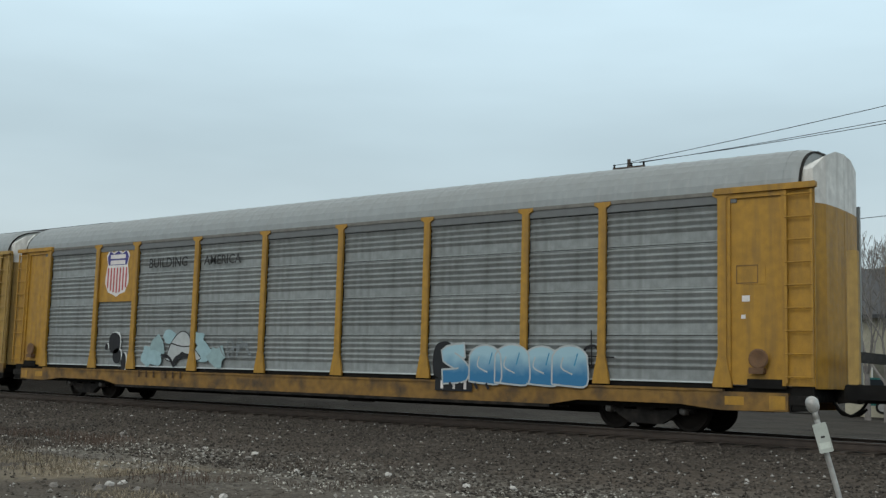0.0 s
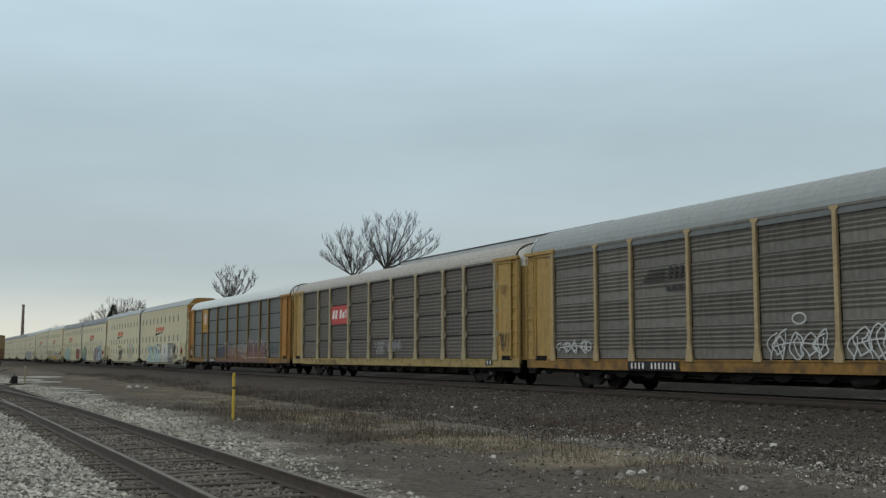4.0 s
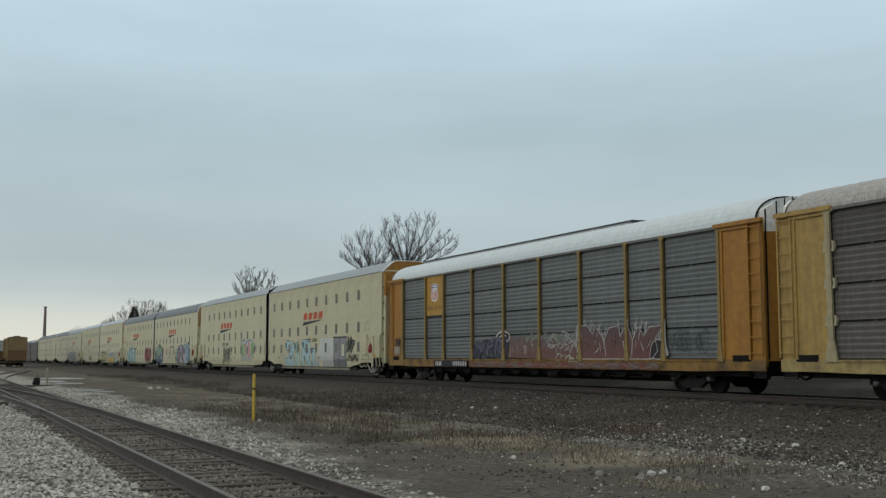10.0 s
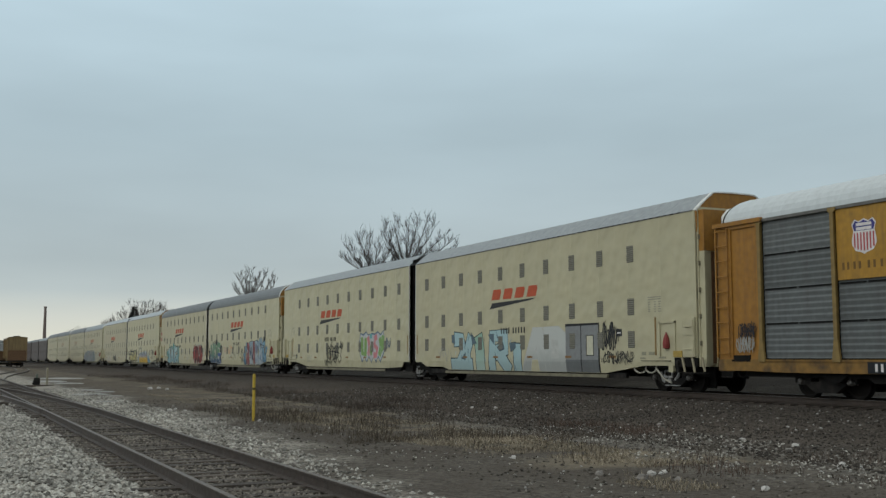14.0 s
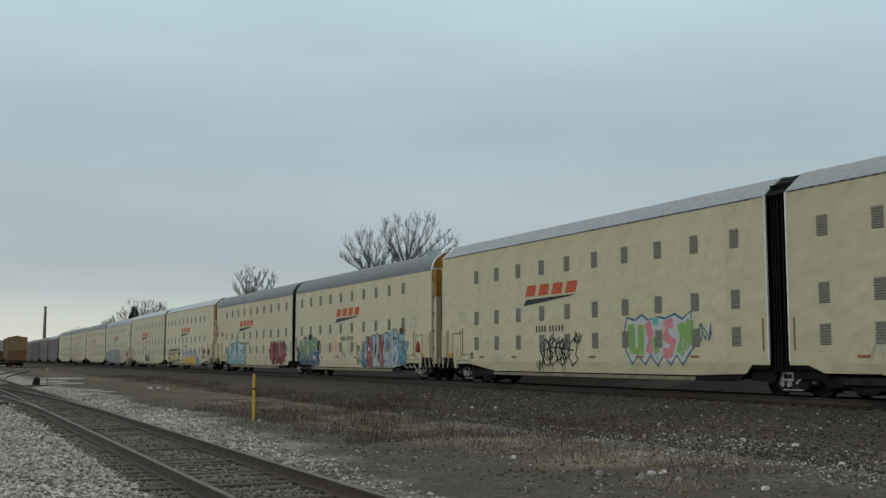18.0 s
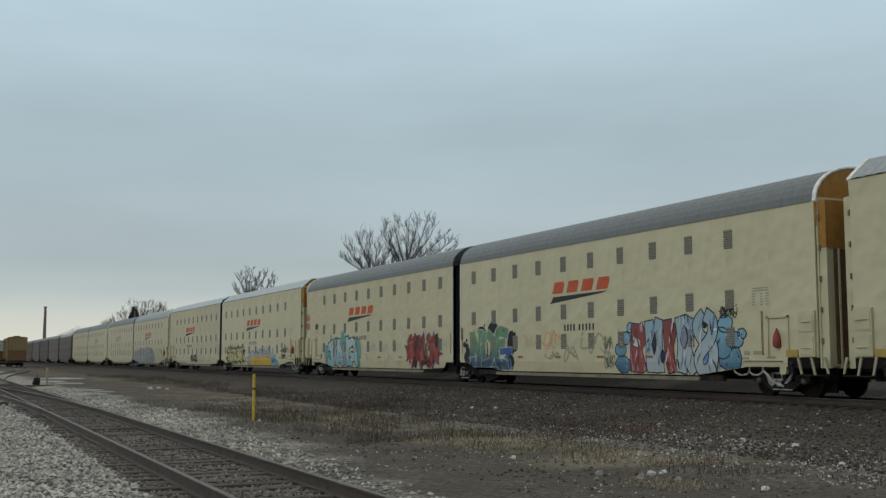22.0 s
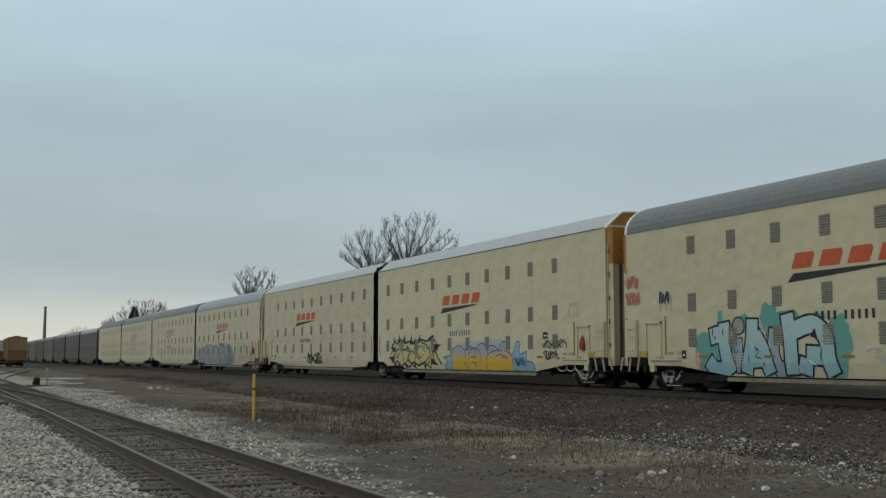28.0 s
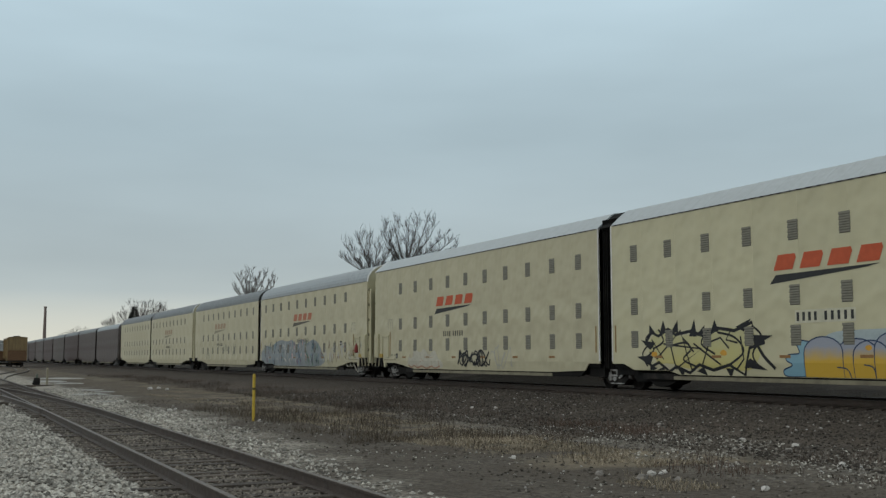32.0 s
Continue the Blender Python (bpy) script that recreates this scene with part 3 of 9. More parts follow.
def ladder_shape(h0, h1, w=0.5, rungs=9):
    s = Shape()
    for x in (-w / 2, w / 2):
        s.box(x - 0.025, x + 0.025, -1.60, -1.57, h0, h1)
    for i in range(rungs):
        z = h0 + 0.12 + (h1 - h0 - 0.2) * i / (rungs - 1)
        s.tube((-w / 2 - 0.02, -1.60, z), (w / 2 + 0.02, -1.60, z), 0.017, n=6)
        for x in (-w / 2, w / 2):
            s.box(x - 0.012, x + 0.012, -1.60, -1.52, z - 0.012, z + 0.012)
    return s


BRACKET = Shape().prism([(-0.05, -0.12), (0.03, -0.13), (0.06, 0.0), (0.03, 0.14), (-0.05, 0.13), (0.0, 0.0)], -1.50, -1.42).mesh("panel_bracket", M["bracket"])


def rack_car(x, label, panel, frame, roof, crest, group, cap="white", rows=4, ribs=5, lo=0.08, hi=0.92, brackets=False, joints=True, post=1.0, ribbed_end=False, post_paint=None, sill="sill_yellow", deep=False):
    car = thing("auto_rack_car", label, "freight car", group)
    MOVING.append((car, x))
    fm = M[frame]
    base_z, top_z = (0.48, 0.93) if deep else (SILL_B, SILL_T)
    # deck and sills
    s = Shape()
    s.box(-END_HALF + 0.1, END_HALF - 0.1, -1.36, 1.36, SILL_B + 0.05, SILL_T - 0.02)
    part("deck", s, M["black"], car)
    for k in (-1, 1):
        s = Shape()
        y0, y1 = (-1.47, -1.37) if k < 0 else (1.37, 1.47)
        if deep:
            half = [(7.9, base_z), (8.6, 0.60), (11.0, 0.60), (11.9, 0.51), (13.25, 0.53), (13.25, top_z - 0.05)]
        else:
            half = [(BODY_HALF - 0.9, base_z), (BODY_HALF + 0.5, SILL_B + 0.03), (END_HALF, SILL_B + 0.03), (END_HALF, top_z)]
        s.prism([(-x_, z_) for x_, z_ in reversed(half)] + half, y0, y1)
        s.box(-BODY_HALF, BODY_HALF, y0 - 0.03 if k < 0 else y0, y1 if k < 0 else y1 + 0.03, top_z - 0.05, top_z - 0.005)
        part("side_sill", s, M[sill], car, "grimy painted side sill")
    if deep:
        part("sill_foot", Shape().box(-7.9, 7.9, -1.48, -1.38, base_z - 0.07, base_z), M["truck"], car, "dark foot of the side sill")
        part("panel_lip", Shape().box(-BODY_HALF, BODY_HALF, -1.45, -1.38, SILL_T + 0.015, SILL_T + 0.045), M["roof_white"], car, "bright lip under the panels")
        # black strip stands for the shade in the gap under the lip
        part("shadow_gap", Shape().box(-BODY_HALF, BODY_HALF, -1.40, -1.36, top_z, SILL_T + 0.015), M["black"], car)
    s = Shape()
    s.box(-BODY_HALF + 3.2, BODY_HALF - 3.2, -0.3, 0.3, 0.3, SILL_B + 0.06)
    s.box(-BODY_HALF + 3.2, BODY_HALF - 3.2, -1.28, 1.28, 0.6, SILL_B + 0.06)
    for i in range(0 if deep else 14):
        xx = -9.5 + 19 * i / 13
        s.prism([(xx - 0.45, 0.62), (xx + 0.45, 0.62), (xx + 0.16, 0.43), (xx - 0.16, 0.43)], -1.30, 1.30)
    s.box(-END_HALF + 0.9, END_HALF - 0.9, -1.24, 1.24, 0.5 if deep else 0.54, SILL_B + 0.04)
    part("centre_sill", s, M["black"], car)
    for xx, rr_, ll in ((-2.4, 0.17, 1.1), (1.9, 0.2, 0.8), (5.2, 0.13, 0.7)):
        part("air_reservoir", Shape().tube((xx - ll / 2, -1.0, 0.5), (xx + ll / 2, -1.0, 0.5), rr_, n=12), M["truck"], car)
    s = Shape()
    for a_, b_ in (((-8.0, -1.15, 0.52), (-3.2, -1.12, 0.46)), ((-3.2, -1.12, 0.46), (2.2, -1.12, 0.5)), ((2.2, -1.12, 0.5), (8.2, -1.15, 0.44))):
        s.tube(a_, b_, 0.025, n=6)
    part("brake_rod", s, M["truck"], car)
    # black backing sheet behind the panels, far side
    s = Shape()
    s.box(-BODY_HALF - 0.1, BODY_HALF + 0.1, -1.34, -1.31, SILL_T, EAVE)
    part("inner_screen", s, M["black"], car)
    s = Shape()
    s.box(-END_HALF, END_HALF, 1.36, 1.46, SILL_T, EAVE)
    part("far_side_wall", s, M[panel], car)
    # panels and posts on the near side
    edges = [-BODY_HALF]
    for w in BAYS:
        edges.append(edges[-1] + w)
    ph = (EAVE - SILL_T - 0.04) / rows
    meshes = {}
    for i, w in enumerate(BAYS):
        key = round(w, 2)
        if key not in meshes:
            meshes[key] = ribbed(w - 0.14, ph - 0.015, ribs, lo, hi, 0.017 if joints else 0.042, material=M[panel])
        for r in range(rows):
            part("panel", meshes[key], None, car, at=((edges[i] + edges[i + 1]) / 2, -1.40, SILL_T + 0.03 + r * ph))
        half = w / 2 - 0.16
        if joints and ("joint", key) not in meshes:
            meshes["joint", key] = Shape().box(0.04, half + 0.04, -1.412, -1.36, -0.034, 0.012).mesh("panel_joint", M["black"])
        for r in range(1, rows if joints else 1):
            zz, mid = SILL_T + 0.03 + r * ph, (edges[i] + edges[i + 1]) / 2
            for x_ in (mid, mid - half - 0.08):
                part("panel_joint", meshes["joint", key], None, car, at=(x_, 0, zz))
    ps = post_shape()
    ps.v = [(a * post, b, c) for a, b, c in ps.v]
    pm = ps.mesh("side_post", M[post_paint or frame])
    for e in edges:
        p_ = part("side_post", pm, None, car, at=(e, 0, 0))
        if brackets:
            for r in range(1, rows):
                for k in (-1, 1):
                    part("panel_bracket", BRACKET, None, p_, at=(k * 0.15, 0, SILL_T + 0.03 + r * ph))
    # roof
    s = arched_roof(Shape(), -BODY_HALF - 1.25, BODY_HALF + 1.25, crest)
    part("roof", s, M[roof], car, smooth=False)
    s = Shape()
    for y0, y1 in ((-1.50, -1.40), (1.40, 1.50)):
        s.box(-BODY_HALF - 0.5, BODY_HALF + 0.5, y0, y1, EAVE - 0.03, EAVE + 0.05)
    part("eave_rail", s, M["galv_dull"], car)
    if not joints:
        part("eave_strip", Shape().box(-BODY_HALF - 0.3, BODY_HALF + 0.3, -1.475, -1.45, EAVE - 0.2, EAVE - 0.03), M["roof_dark"], car, "plain dark strip under the eave")
    # ends
    for k in (-1, 1):
        s = Shape()
        a, c = sorted((k * BODY_HALF + k * 0.05, k * (END_HALF - 0.55)))
        s.box(a, c, -1.45, -1.37, SILL_T, EAVE)
        s.box(a + 0.02, a + 0.12, -1.49, -1.45, SILL_T, EAVE)
        s.box(c - 0.1, c - 0.02, -1.49, -1.45, SILL_T, EAVE)
        s.box(a, c, -1.50, -1.45, EAVE - 0.12, EAVE - 0.02)
        s.box((a + c) / 2 - 0.25, (a + c) / 2 + 0.2, -1.458, -1.45, 3.0, 3.35)
        corner = part("end_side_panel", s, fm, car)
        s = Shape()
        a, c = sorted((k * (BODY_HALF - 0.15), k * (END_HALF + 0.05)))
        s.box(a, c, -1.56, -1.44, EAVE - 0.02, EAVE + 0.1, c=0.02)
        part("door_track", s, fm, car)
        part("ladder", ladder_shape(SILL_T + 0.05, EAVE - 0.05), fm, car, at=(k * (END_HALF - 0.3), 0.06, 0))
        s = Shape()
        a, c = sorted((k * (END_HALF - 0.58), k * (END_HALF - 0.02)))
        s.box(a, c, -1.44, -1.38, SILL_T, EAVE)
        part("ladder_panel", s, fm, car)
        # solid black boxes give the end recesses their shade
        a, c = sorted((k * (BODY_HALF + 0.5), k * (BODY_HALF + 1.28)))
        s = Shape().box(a, c, -1.475, -1.40, SILL_T - 0.06, SILL_T + 0.12)
        s.box(*sorted((k * 13.3, k * 13.72)), -1.40, -1.30, 0.55, SILL_T)
        part("end_recess", s, M["black"], car)
        if deep:
            for d0, d1, z0, z1 in ((11.98, 12.37, 0.62, 0.79), (12.88, 13.2, 0.56, 0.82)):
                part("sill_patch", Shape().box(*sorted((k * d0, k * d1)), -1.475, -1.46, z0, z1), M["yellow"], car, "brighter yellow patch on the sill")
        # end doors: two leaves, bent in plan, white above, their tops under the roof's arch
        arch = roof_profile(crest - 0.10, EAVE, 1.42, 0.8)
        ay, az = [p_[0] for p_ in reversed(arch)], [p_[1] for p_ in reversed(arch)]
        plan = [(END_HALF - 0.42, 0.012), (END_HALF - 0.42, 1.33), (END_HALF - 0.08, 1.30), (END_HALF + 0.06, 0.98), (END_HALF + 0.1, 0.5), (END_HALF + 0.11, 0.012)]
        white_z = EAVE - 0.28
        for q in (-1, 1):
            n_ = len(plan)
            leaf = [Shape(), Shape()]
            for sh_, z0, tops in ((leaf[0], SILL_T - 0.04, [white_z] * n_), (leaf[1], white_z + 0.002, [float(np.interp(py, ay, az)) for _, py in plan])):
                v = [(k * px, q * py, z0) for px, py in plan] + [(k * px, q * py, z) for (px, py), z in zip(plan, tops)]
                sh_.add(v, [(i, (i + 1) % n_, (i + 1) % n_ + n_, i + n_) for i in range(n_)] + [tuple(range(n_)), tuple(range(n_, 2 * n_))])
            d = part("end_door", leaf[0], fm, car)
            part("upper_sheet", leaf[1], M[cap], d, "white upper end sheet")
            if ribbed_end:
                for px, py in ((END_HALF - 0.06, 1.28), (END_HALF + 0.06, 0.98), (END_HALF + 0.085, 0.7), (END_HALF + 0.105, 0.42), (END_HALF + 0.112, 0.14)):
                    part("door_rib", Shape().box(k * px - 0.015, k * px + 0.015, q * py - 0.015, q * py + 0.015, SILL_T, float(np.interp(py, ay, az)) - 0.02), M["truck"], d)
        # roof end beyond a black seam, in the roof's own sheet
        sec = [(BODY_HALF + 1.25, crest + 0.002, 1.47), (BODY_HALF + 1.4, crest - 0.005, 1.465), (END_HALF - 0.3, crest - 0.06, 1.43)]
        rows_ = [[(k * sx, y, z) for y, z in roof_profile(sc, EAVE, sw, 0.8)] for sx, sc, sw in sec]
        m_ = len(rows_[0])
        s = Shape()
        s.add([p_ for row in rows_ for p_ in row], [(j * m_ + i, j * m_ + i + 1, (j + 1) * m_ + i + 1, (j + 1) * m_ + i) for j in range(2) for i in range(m_ - 1)] + [tuple(range(2 * m_, 3 * m_))])
        part("end_cap", s, M[roof], car, "curved roof end")
        for sx, sc, sw in ((END_HALF - 0.3, crest - 0.06, 1.435),):
            part("cap_seam", Shape().along([(y * 1.004, z + 0.01) for y, z in roof_profile(sc, EAVE, sw, 0.8)] + [(y * 0.99, z - 0.03) for y, z in reversed(roof_profile(sc, EAVE, sw, 0.8))], *sorted((k * (sx - 0.02), k * (sx + 0.03)))), M["truck"], car)
        part("coupler", COUPLER, None, car, at=pose(k * (END_HALF - 0.1), 0, 0, 0, 0, 0 if k > 0 else 180))
        part("brake_hose", HOSE[k], None, car, at=(k * (END_HALF - 0.05), 0, 0))
        s = Shape()
        s.box(-0.24, 0.24, -1.44, -1.36, 0.50, 0.53)
        s.box(-0.24, -0.215, -1.42, -1.38, 0.52, 0.82)
        s.box(0.215, 0.24, -1.42, -1.38, 0.52, 0.82)
        s.box(-0.3, 0.3, -1.43, -1.37, 0.66, 0.84)
        part("stirrup", s, M["truck"], car, at=(k * (END_HALF - 0.3), 0, 0))
        if not deep:
            truck(car, k * 10.05)
            continue
        # hand brake
        s = Shape()
        s.box(-0.14, 0.16, -1.60, -1.45, 1.24, 1.36, c=0.02)
        s.lathe([(0.03, -1.58), (0.17, -1.60), (0.20, -1.58), (0.19, -1.55), (0.12, -1.53), (0.05, -1.46)], n=16, centre=(0.05, 0, 1.53))
        part("hand_brake", s, M["rust"], car, "rusty hand brake wheel on its bracket", at=(k * (BODY_HALF + 0.72), 0, 0))
        truck(car, k * 10.05)
    return car


def hose_loops(k):
    """Pale air hose hung in loops below the skirt, from the end (x = 0) inwards."""
    s = Shape()
    runs = ([(-3.38, 0.73), (-3.3, 0.64), (-3.1, 0.58), (-2.85, 0.6), (-2.74, 0.68), (-2.71, 0.84)],
            [(-2.74, 0.68), (-2.6, 0.6), (-2.4, 0.59), (-2.24, 0.64), (-2.18, 0.72), (-2.17, 0.84)],
            [(-2.18, 0.72), (-2.05, 0.63), (-1.95, 0.56), (-1.84, 0.44), (-1.62, 0.36), (-1.4, 0.3)])
    for q, run in enumerate(runs):
        for (a, b), (c, d) in zip(run, run[1:]):
            s.tube((a * k, -1.42, b), (c * k, -1.42, d), 0.026 if q < 2 else 0.032, n=6)
    return s.mesh("air_hose", M["hose"])


HOSES = {k: hose_loops(k) for k in (-1, 1)}


# ---- articulated cream racks with vent windows ----
U_EAVE, U_CREST, U_BASE = 5.52, 6.13, 0.55
SKIRT, SKIRT_IN = 0.93, 0.05         # below this height the side leans in by this much
PANE = 1.83


def skirt_line(g):
    """The lower edge of a unit's side as (x, z): it rises over the trucks at both ends."""
    end = [(0.0, 0.82), (2.7, 0.82), (5.0, U_BASE)]
    shared = [(0.38, 0.87), (1.05, 0.87), (1.6, 0.67), (3.4, 0.67), (4.0, U_BASE)] if g < 0 else [(0.38, 0.87), (1.1, 0.87), (1.4, 0.62), (3.7, U_BASE)]
    line = [(-g * (UNIT / 2 - 0.62 - d), z) for d, z in end] + [(g * (UNIT / 2 - d), z) for d, z in shared]
    return sorted(line)


def vent_mesh():
    """A louvred vent: a shallow box and nine slats whose ends stand out in a saw edge."""
    s = Shape()
    s.box(-0.18, 0.18, -0.006, 0.05, 0.0, 0.55)
    for i in range(8):
        z = 0.01 + i * 0.067
        w = 0.197 if i % 2 else 0.172
        s.add([(-w, -0.007, z + 0.06), (w, -0.007, z + 0.06), (w + 0.01, -0.02, z + 0.012), (-w, -0.02, z + 0.012), (-w, -0.006, z), (w, -0.006, z)], [(0, 3, 2, 1), (3, 4, 5, 2)], 1)
    return s.mesh("vent", [M["vent"], M["slat"]])


VENT = vent_mesh()


def unit_car(x, label, side, roof, gap_end, group, eave=U_EAVE, crest=U_CREST, rows=((4.2, 10), (2.46, 10), (1.39, 10)), skip=(), detail=True, vents=True, head="cream_old"):
    """One half of an articulated pair. gap_end: -1 or 1, the end that it shares with its partner."""
    car = thing("articulated_rack_unit", label, "freight car", group)
    MOVING.append((car, x))
    g = gap_end
    h0 = -UNIT / 2 + (0.38 if g < 0 else 0.62)
    h1 = UNIT / 2 - (0.38 if g > 0 else 0.62)
    # side sheets: one per vent bay, with a slight seam between
    n = 12
    w = (h1 - h0) / n
    sh = Shape()
    sh.along([(-1.5, SKIRT), (-1.5, eave), (-1.46, eave), (-1.46, SKIRT)], -w / 2, w / 2)
    sh.box(w / 2 - 0.012, w / 2 - 0.004, -1.502, -1.5, SKIRT, eave)
    sm = sh.mesh("side_sheet", M[side])
    for i in range(n):
        part("side_sheet", sm, None, car, at=(h0 + w * (i + 0.5), 0, 0))
    s = Shape()
    line = skirt_line(g)
    for (xa, za), (xb, zb) in zip(line, line[1:]):
        ya, yb = (-1.5 + (SKIRT - z) * SKIRT_IN / (SKIRT - U_BASE) for z in (za, zb))
        v = [(xa, ya, za), (xb, yb, zb), (xb, -1.5, SKIRT), (xa, -1.5, SKIRT)]
        s.add(v + [(x_, y_ + 0.04, z_) for x_, y_, z_ in v], [(0, 1, 2, 3), (7, 6, 5, 4), (0, 4, 5, 1), (1, 5, 6, 2), (3, 7, 4, 0), (2, 6, 7, 3)])
    part("skirt", s, M[side], car)
    s = Shape()
    s.box(h0 + 0.02, h1 - 0.02, 1.42, 1.5, U_BASE, eave)
    part("far_side_wall", s, M[side], car)
    s = Shape()
    s.box(h0 + 0.1, h1 - 0.1, -1.44, -1.42, SKIRT, eave - 0.1)
    s.box(h0 + 0.1, h1 - 0.1, -1.42, 1.42, 0.75, 0.85)
    part("deck", s, M["black"], car)
    s = Shape()
    for y0, y1 in ((-1.39, -1.28), (1.30, 1.44)):
        s.box(h0 + (1.6 if g < 0 else 3.9), h1 - (1.6 if g > 0 else 3.9), y0, y1, U_BASE - 0.16, U_BASE + 0.02)
    part("side_sill", s, M["truck"], car)
    # pale flange along the foot of the side
    f0, f1 = (h0 + 3.3, h1 - 4.9) if g < 0 else (h0 + 4.9, h1 - 3.3)
    part("sill_flange", Shape().box(f0, f1, -1.47, -1.39, U_BASE - 0.155, U_BASE - 0.045, c=0.02), M["flange"], car, "pale dusty flange below the side")
    part("roof", arched_roof(Shape(), h0 + 0.03, h1 - 0.03, crest, eave, 1.5, 0.6, 0.006, 0.95, angular=eave > 5.3), M[roof], car)
    if detail:
        part("eave_strip", Shape().box(h0 + 0.1, h1 - 0.1, -1.512, -1.49, eave - 0.015, eave + 0.02), M["galv_dull"], car)
    if detail and eave > 5.3:
        s = Shape()
        for i in range(int((h1 - h0 - 0.4) / 0.36)):
            s.box(h0 + 0.2 + i * 0.36, h0 + 0.38 + i * 0.36, -1.518, -1.512, eave - 0.012, eave + 0.016)
        tagged(part("eave_clips", s, M["truck"], car), "row of dark clips along the eave", kind="stuff")
    # ends: black bellows at the shared end, framed doors at the coupler end
    s = Shape()
    e = h1 if g > 0 else h0
    a, c = sorted((e, e + g * 0.38))
    s.box(a, c, -1.22, 1.22, 0.75, eave + 0.15)
    for i in range(3):
        xx = e + g * (0.05 + i * 0.12)
        s.box(xx - 0.02, xx + 0.02, -1.34, 1.34, 0.7, eave + 0.3)
    part("bellows", s, M["black"], car, "black folding bellows between two units")
    if detail:
        part("end_trim", Shape().box(*sorted((e, e - g * 0.05)), -1.512, -1.47, 0.95, eave), M["white"], car, "pale strip at the end of the side")
    s = Shape()
    prof = roof_profile(crest - 0.02, eave, 1.46, 0.95, eave > 5.3)
    s.along(prof + [(-1.3, eave - 0.1), (1.3, eave - 0.1)], a, c)
    part("bellows_top", s, M["black"], car)
    e = h0 if g > 0 else h1
    k = -g
    s = Shape()
    a, c = sorted((e - k * 0.02, e + k * 0.3))
    for y0, y1 in ((-1.40, -1.32), (-1.0, -0.94), (1.0, 1.06)):
        part("door_post", Shape().box(a, c, y0, y1, 0.8, eave - (1.25 if head == "orange" else 0.4)), M["cream_old"] if vents else M[side], car)
    s.box(*sorted((e, e + k * 0.06)), -1.44, 1.44, 0.8, eave + 0.1)
    part("end_door", s, M["cream_old"] if vents else M[side], car)
    s = Shape()
    s.along([(y, z) for y, z in roof_profile(crest - 0.01, eave, 1.49, 0.95, eave > 5.3)] + [(-1.4, eave - 1.2), (1.4, eave - 1.2)], *sorted((e, e + k * 0.05)))
    part("end_head", s, M[head] if vents else M[side], car, "upper end sheet under the roof edge")
    if head == "orange":
        part("door_slab", Shape().box(*sorted((e + k * 0.05, e + k * 0.27)), -1.39, 1.39, 0.85, eave - 1.25), M["cream_old"], car, "rust-streaked end door")
        part("door_edge", Shape().box(*sorted((e + k * 0.17, e + k * 0.275)), -1.396, -1.39, 0.9, eave - 1.27), M["rust"], car, "rusty outer edge of the end door")
        part("door_face", Shape().box(*sorted((e + k * 0.27, e + k * 0.276)), -1.14, 1.38, 0.9, eave - 1.27), M["rust"], car, "rust-brown face of the end door")
        part("end_hood", Shape().box(*sorted((e + k * 0.05, e + k * 0.3)), -1.40, 1.40, eave - 1.25, eave, c=0.0), M[head], car, "amber painted hood of the end")
    edge = roof_profile(crest, eave, 1.5, 0.95, eave > 5.3)
    part("roof_edge", Shape().along([(y * 1.004, z + 0.012) for y, z in edge] + [(y * 0.985, z - 0.03) for y, z in reversed(edge)], *sorted((e - k * 0.05, e + k * 0.08))), M["white"] if vents else M["roof_mid"], car, "pale worn edge of the roof")
    s = Shape()
    for z in (1.5, 2.3, 3.1, 3.9, 4.7):
        s.box(e + k * 0.1 - 0.02, e + k * 0.1 + 0.02, -1.47, -1.38, z - 0.07, z + 0.07)
    if detail:
        h_ = Shape()
        a_, b_ = sorted((e - k * 0.62, e - k * 0.04))
        h_.box(a_, b_, -1.58, -1.50, 1.10, 2.3, c=0.02)
        h_.box(a_ + 0.04, b_ - 0.04, -1.60, -1.58, 1.75, 2.22, c=0.02)
        h_.box(a_ + 0.04, b_ - 0.04, -1.60, -1.58, 1.16, 1.62, c=0.02)
        for z in (1.32, 2.0):
            h_.tube((a_ + 0.12, -1.63, z), (b_ - 0.12, -1.63, z), 0.014, n=6)
        part("end_housing", h_, M["cream_old"], car, "shallow cream housing beside the end steps")
        part("hinges", s, M["flange"], car, "row of small hinges down the end post")
    if detail and k > 0:
        part("air_hose", HOSES[k], None, car, "pale air hose hung in loops", at=(e, 0, 0))
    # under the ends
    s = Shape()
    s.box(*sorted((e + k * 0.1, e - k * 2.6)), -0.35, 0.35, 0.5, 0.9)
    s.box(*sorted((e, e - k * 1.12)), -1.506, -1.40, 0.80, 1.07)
    # two black sheets added behind the coupler truck for the shade there
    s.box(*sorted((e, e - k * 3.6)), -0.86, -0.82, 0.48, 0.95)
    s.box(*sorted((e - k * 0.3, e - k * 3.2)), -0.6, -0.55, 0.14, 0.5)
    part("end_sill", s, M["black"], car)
    part("coupler", COUPLER, None, car, at=pose(e + k * 0.25, 0, 0, 0, 0, 0 if k > 0 else 180))
    if detail:
        for d, foot in ((0.7, 0.64), (0.22, 0.62), (-0.24, 0.66)):
            xx = e - k * d
            part("end_strut", Shape().prism([(xx - 0.04, 1.08), (xx + 0.04, 1.08), (xx + 0.03 + 0.12 * k, foot), (xx - 0.03 + 0.12 * k, foot)], -1.55, -1.51), M["bracket"], car, "pale worn strut under the end")
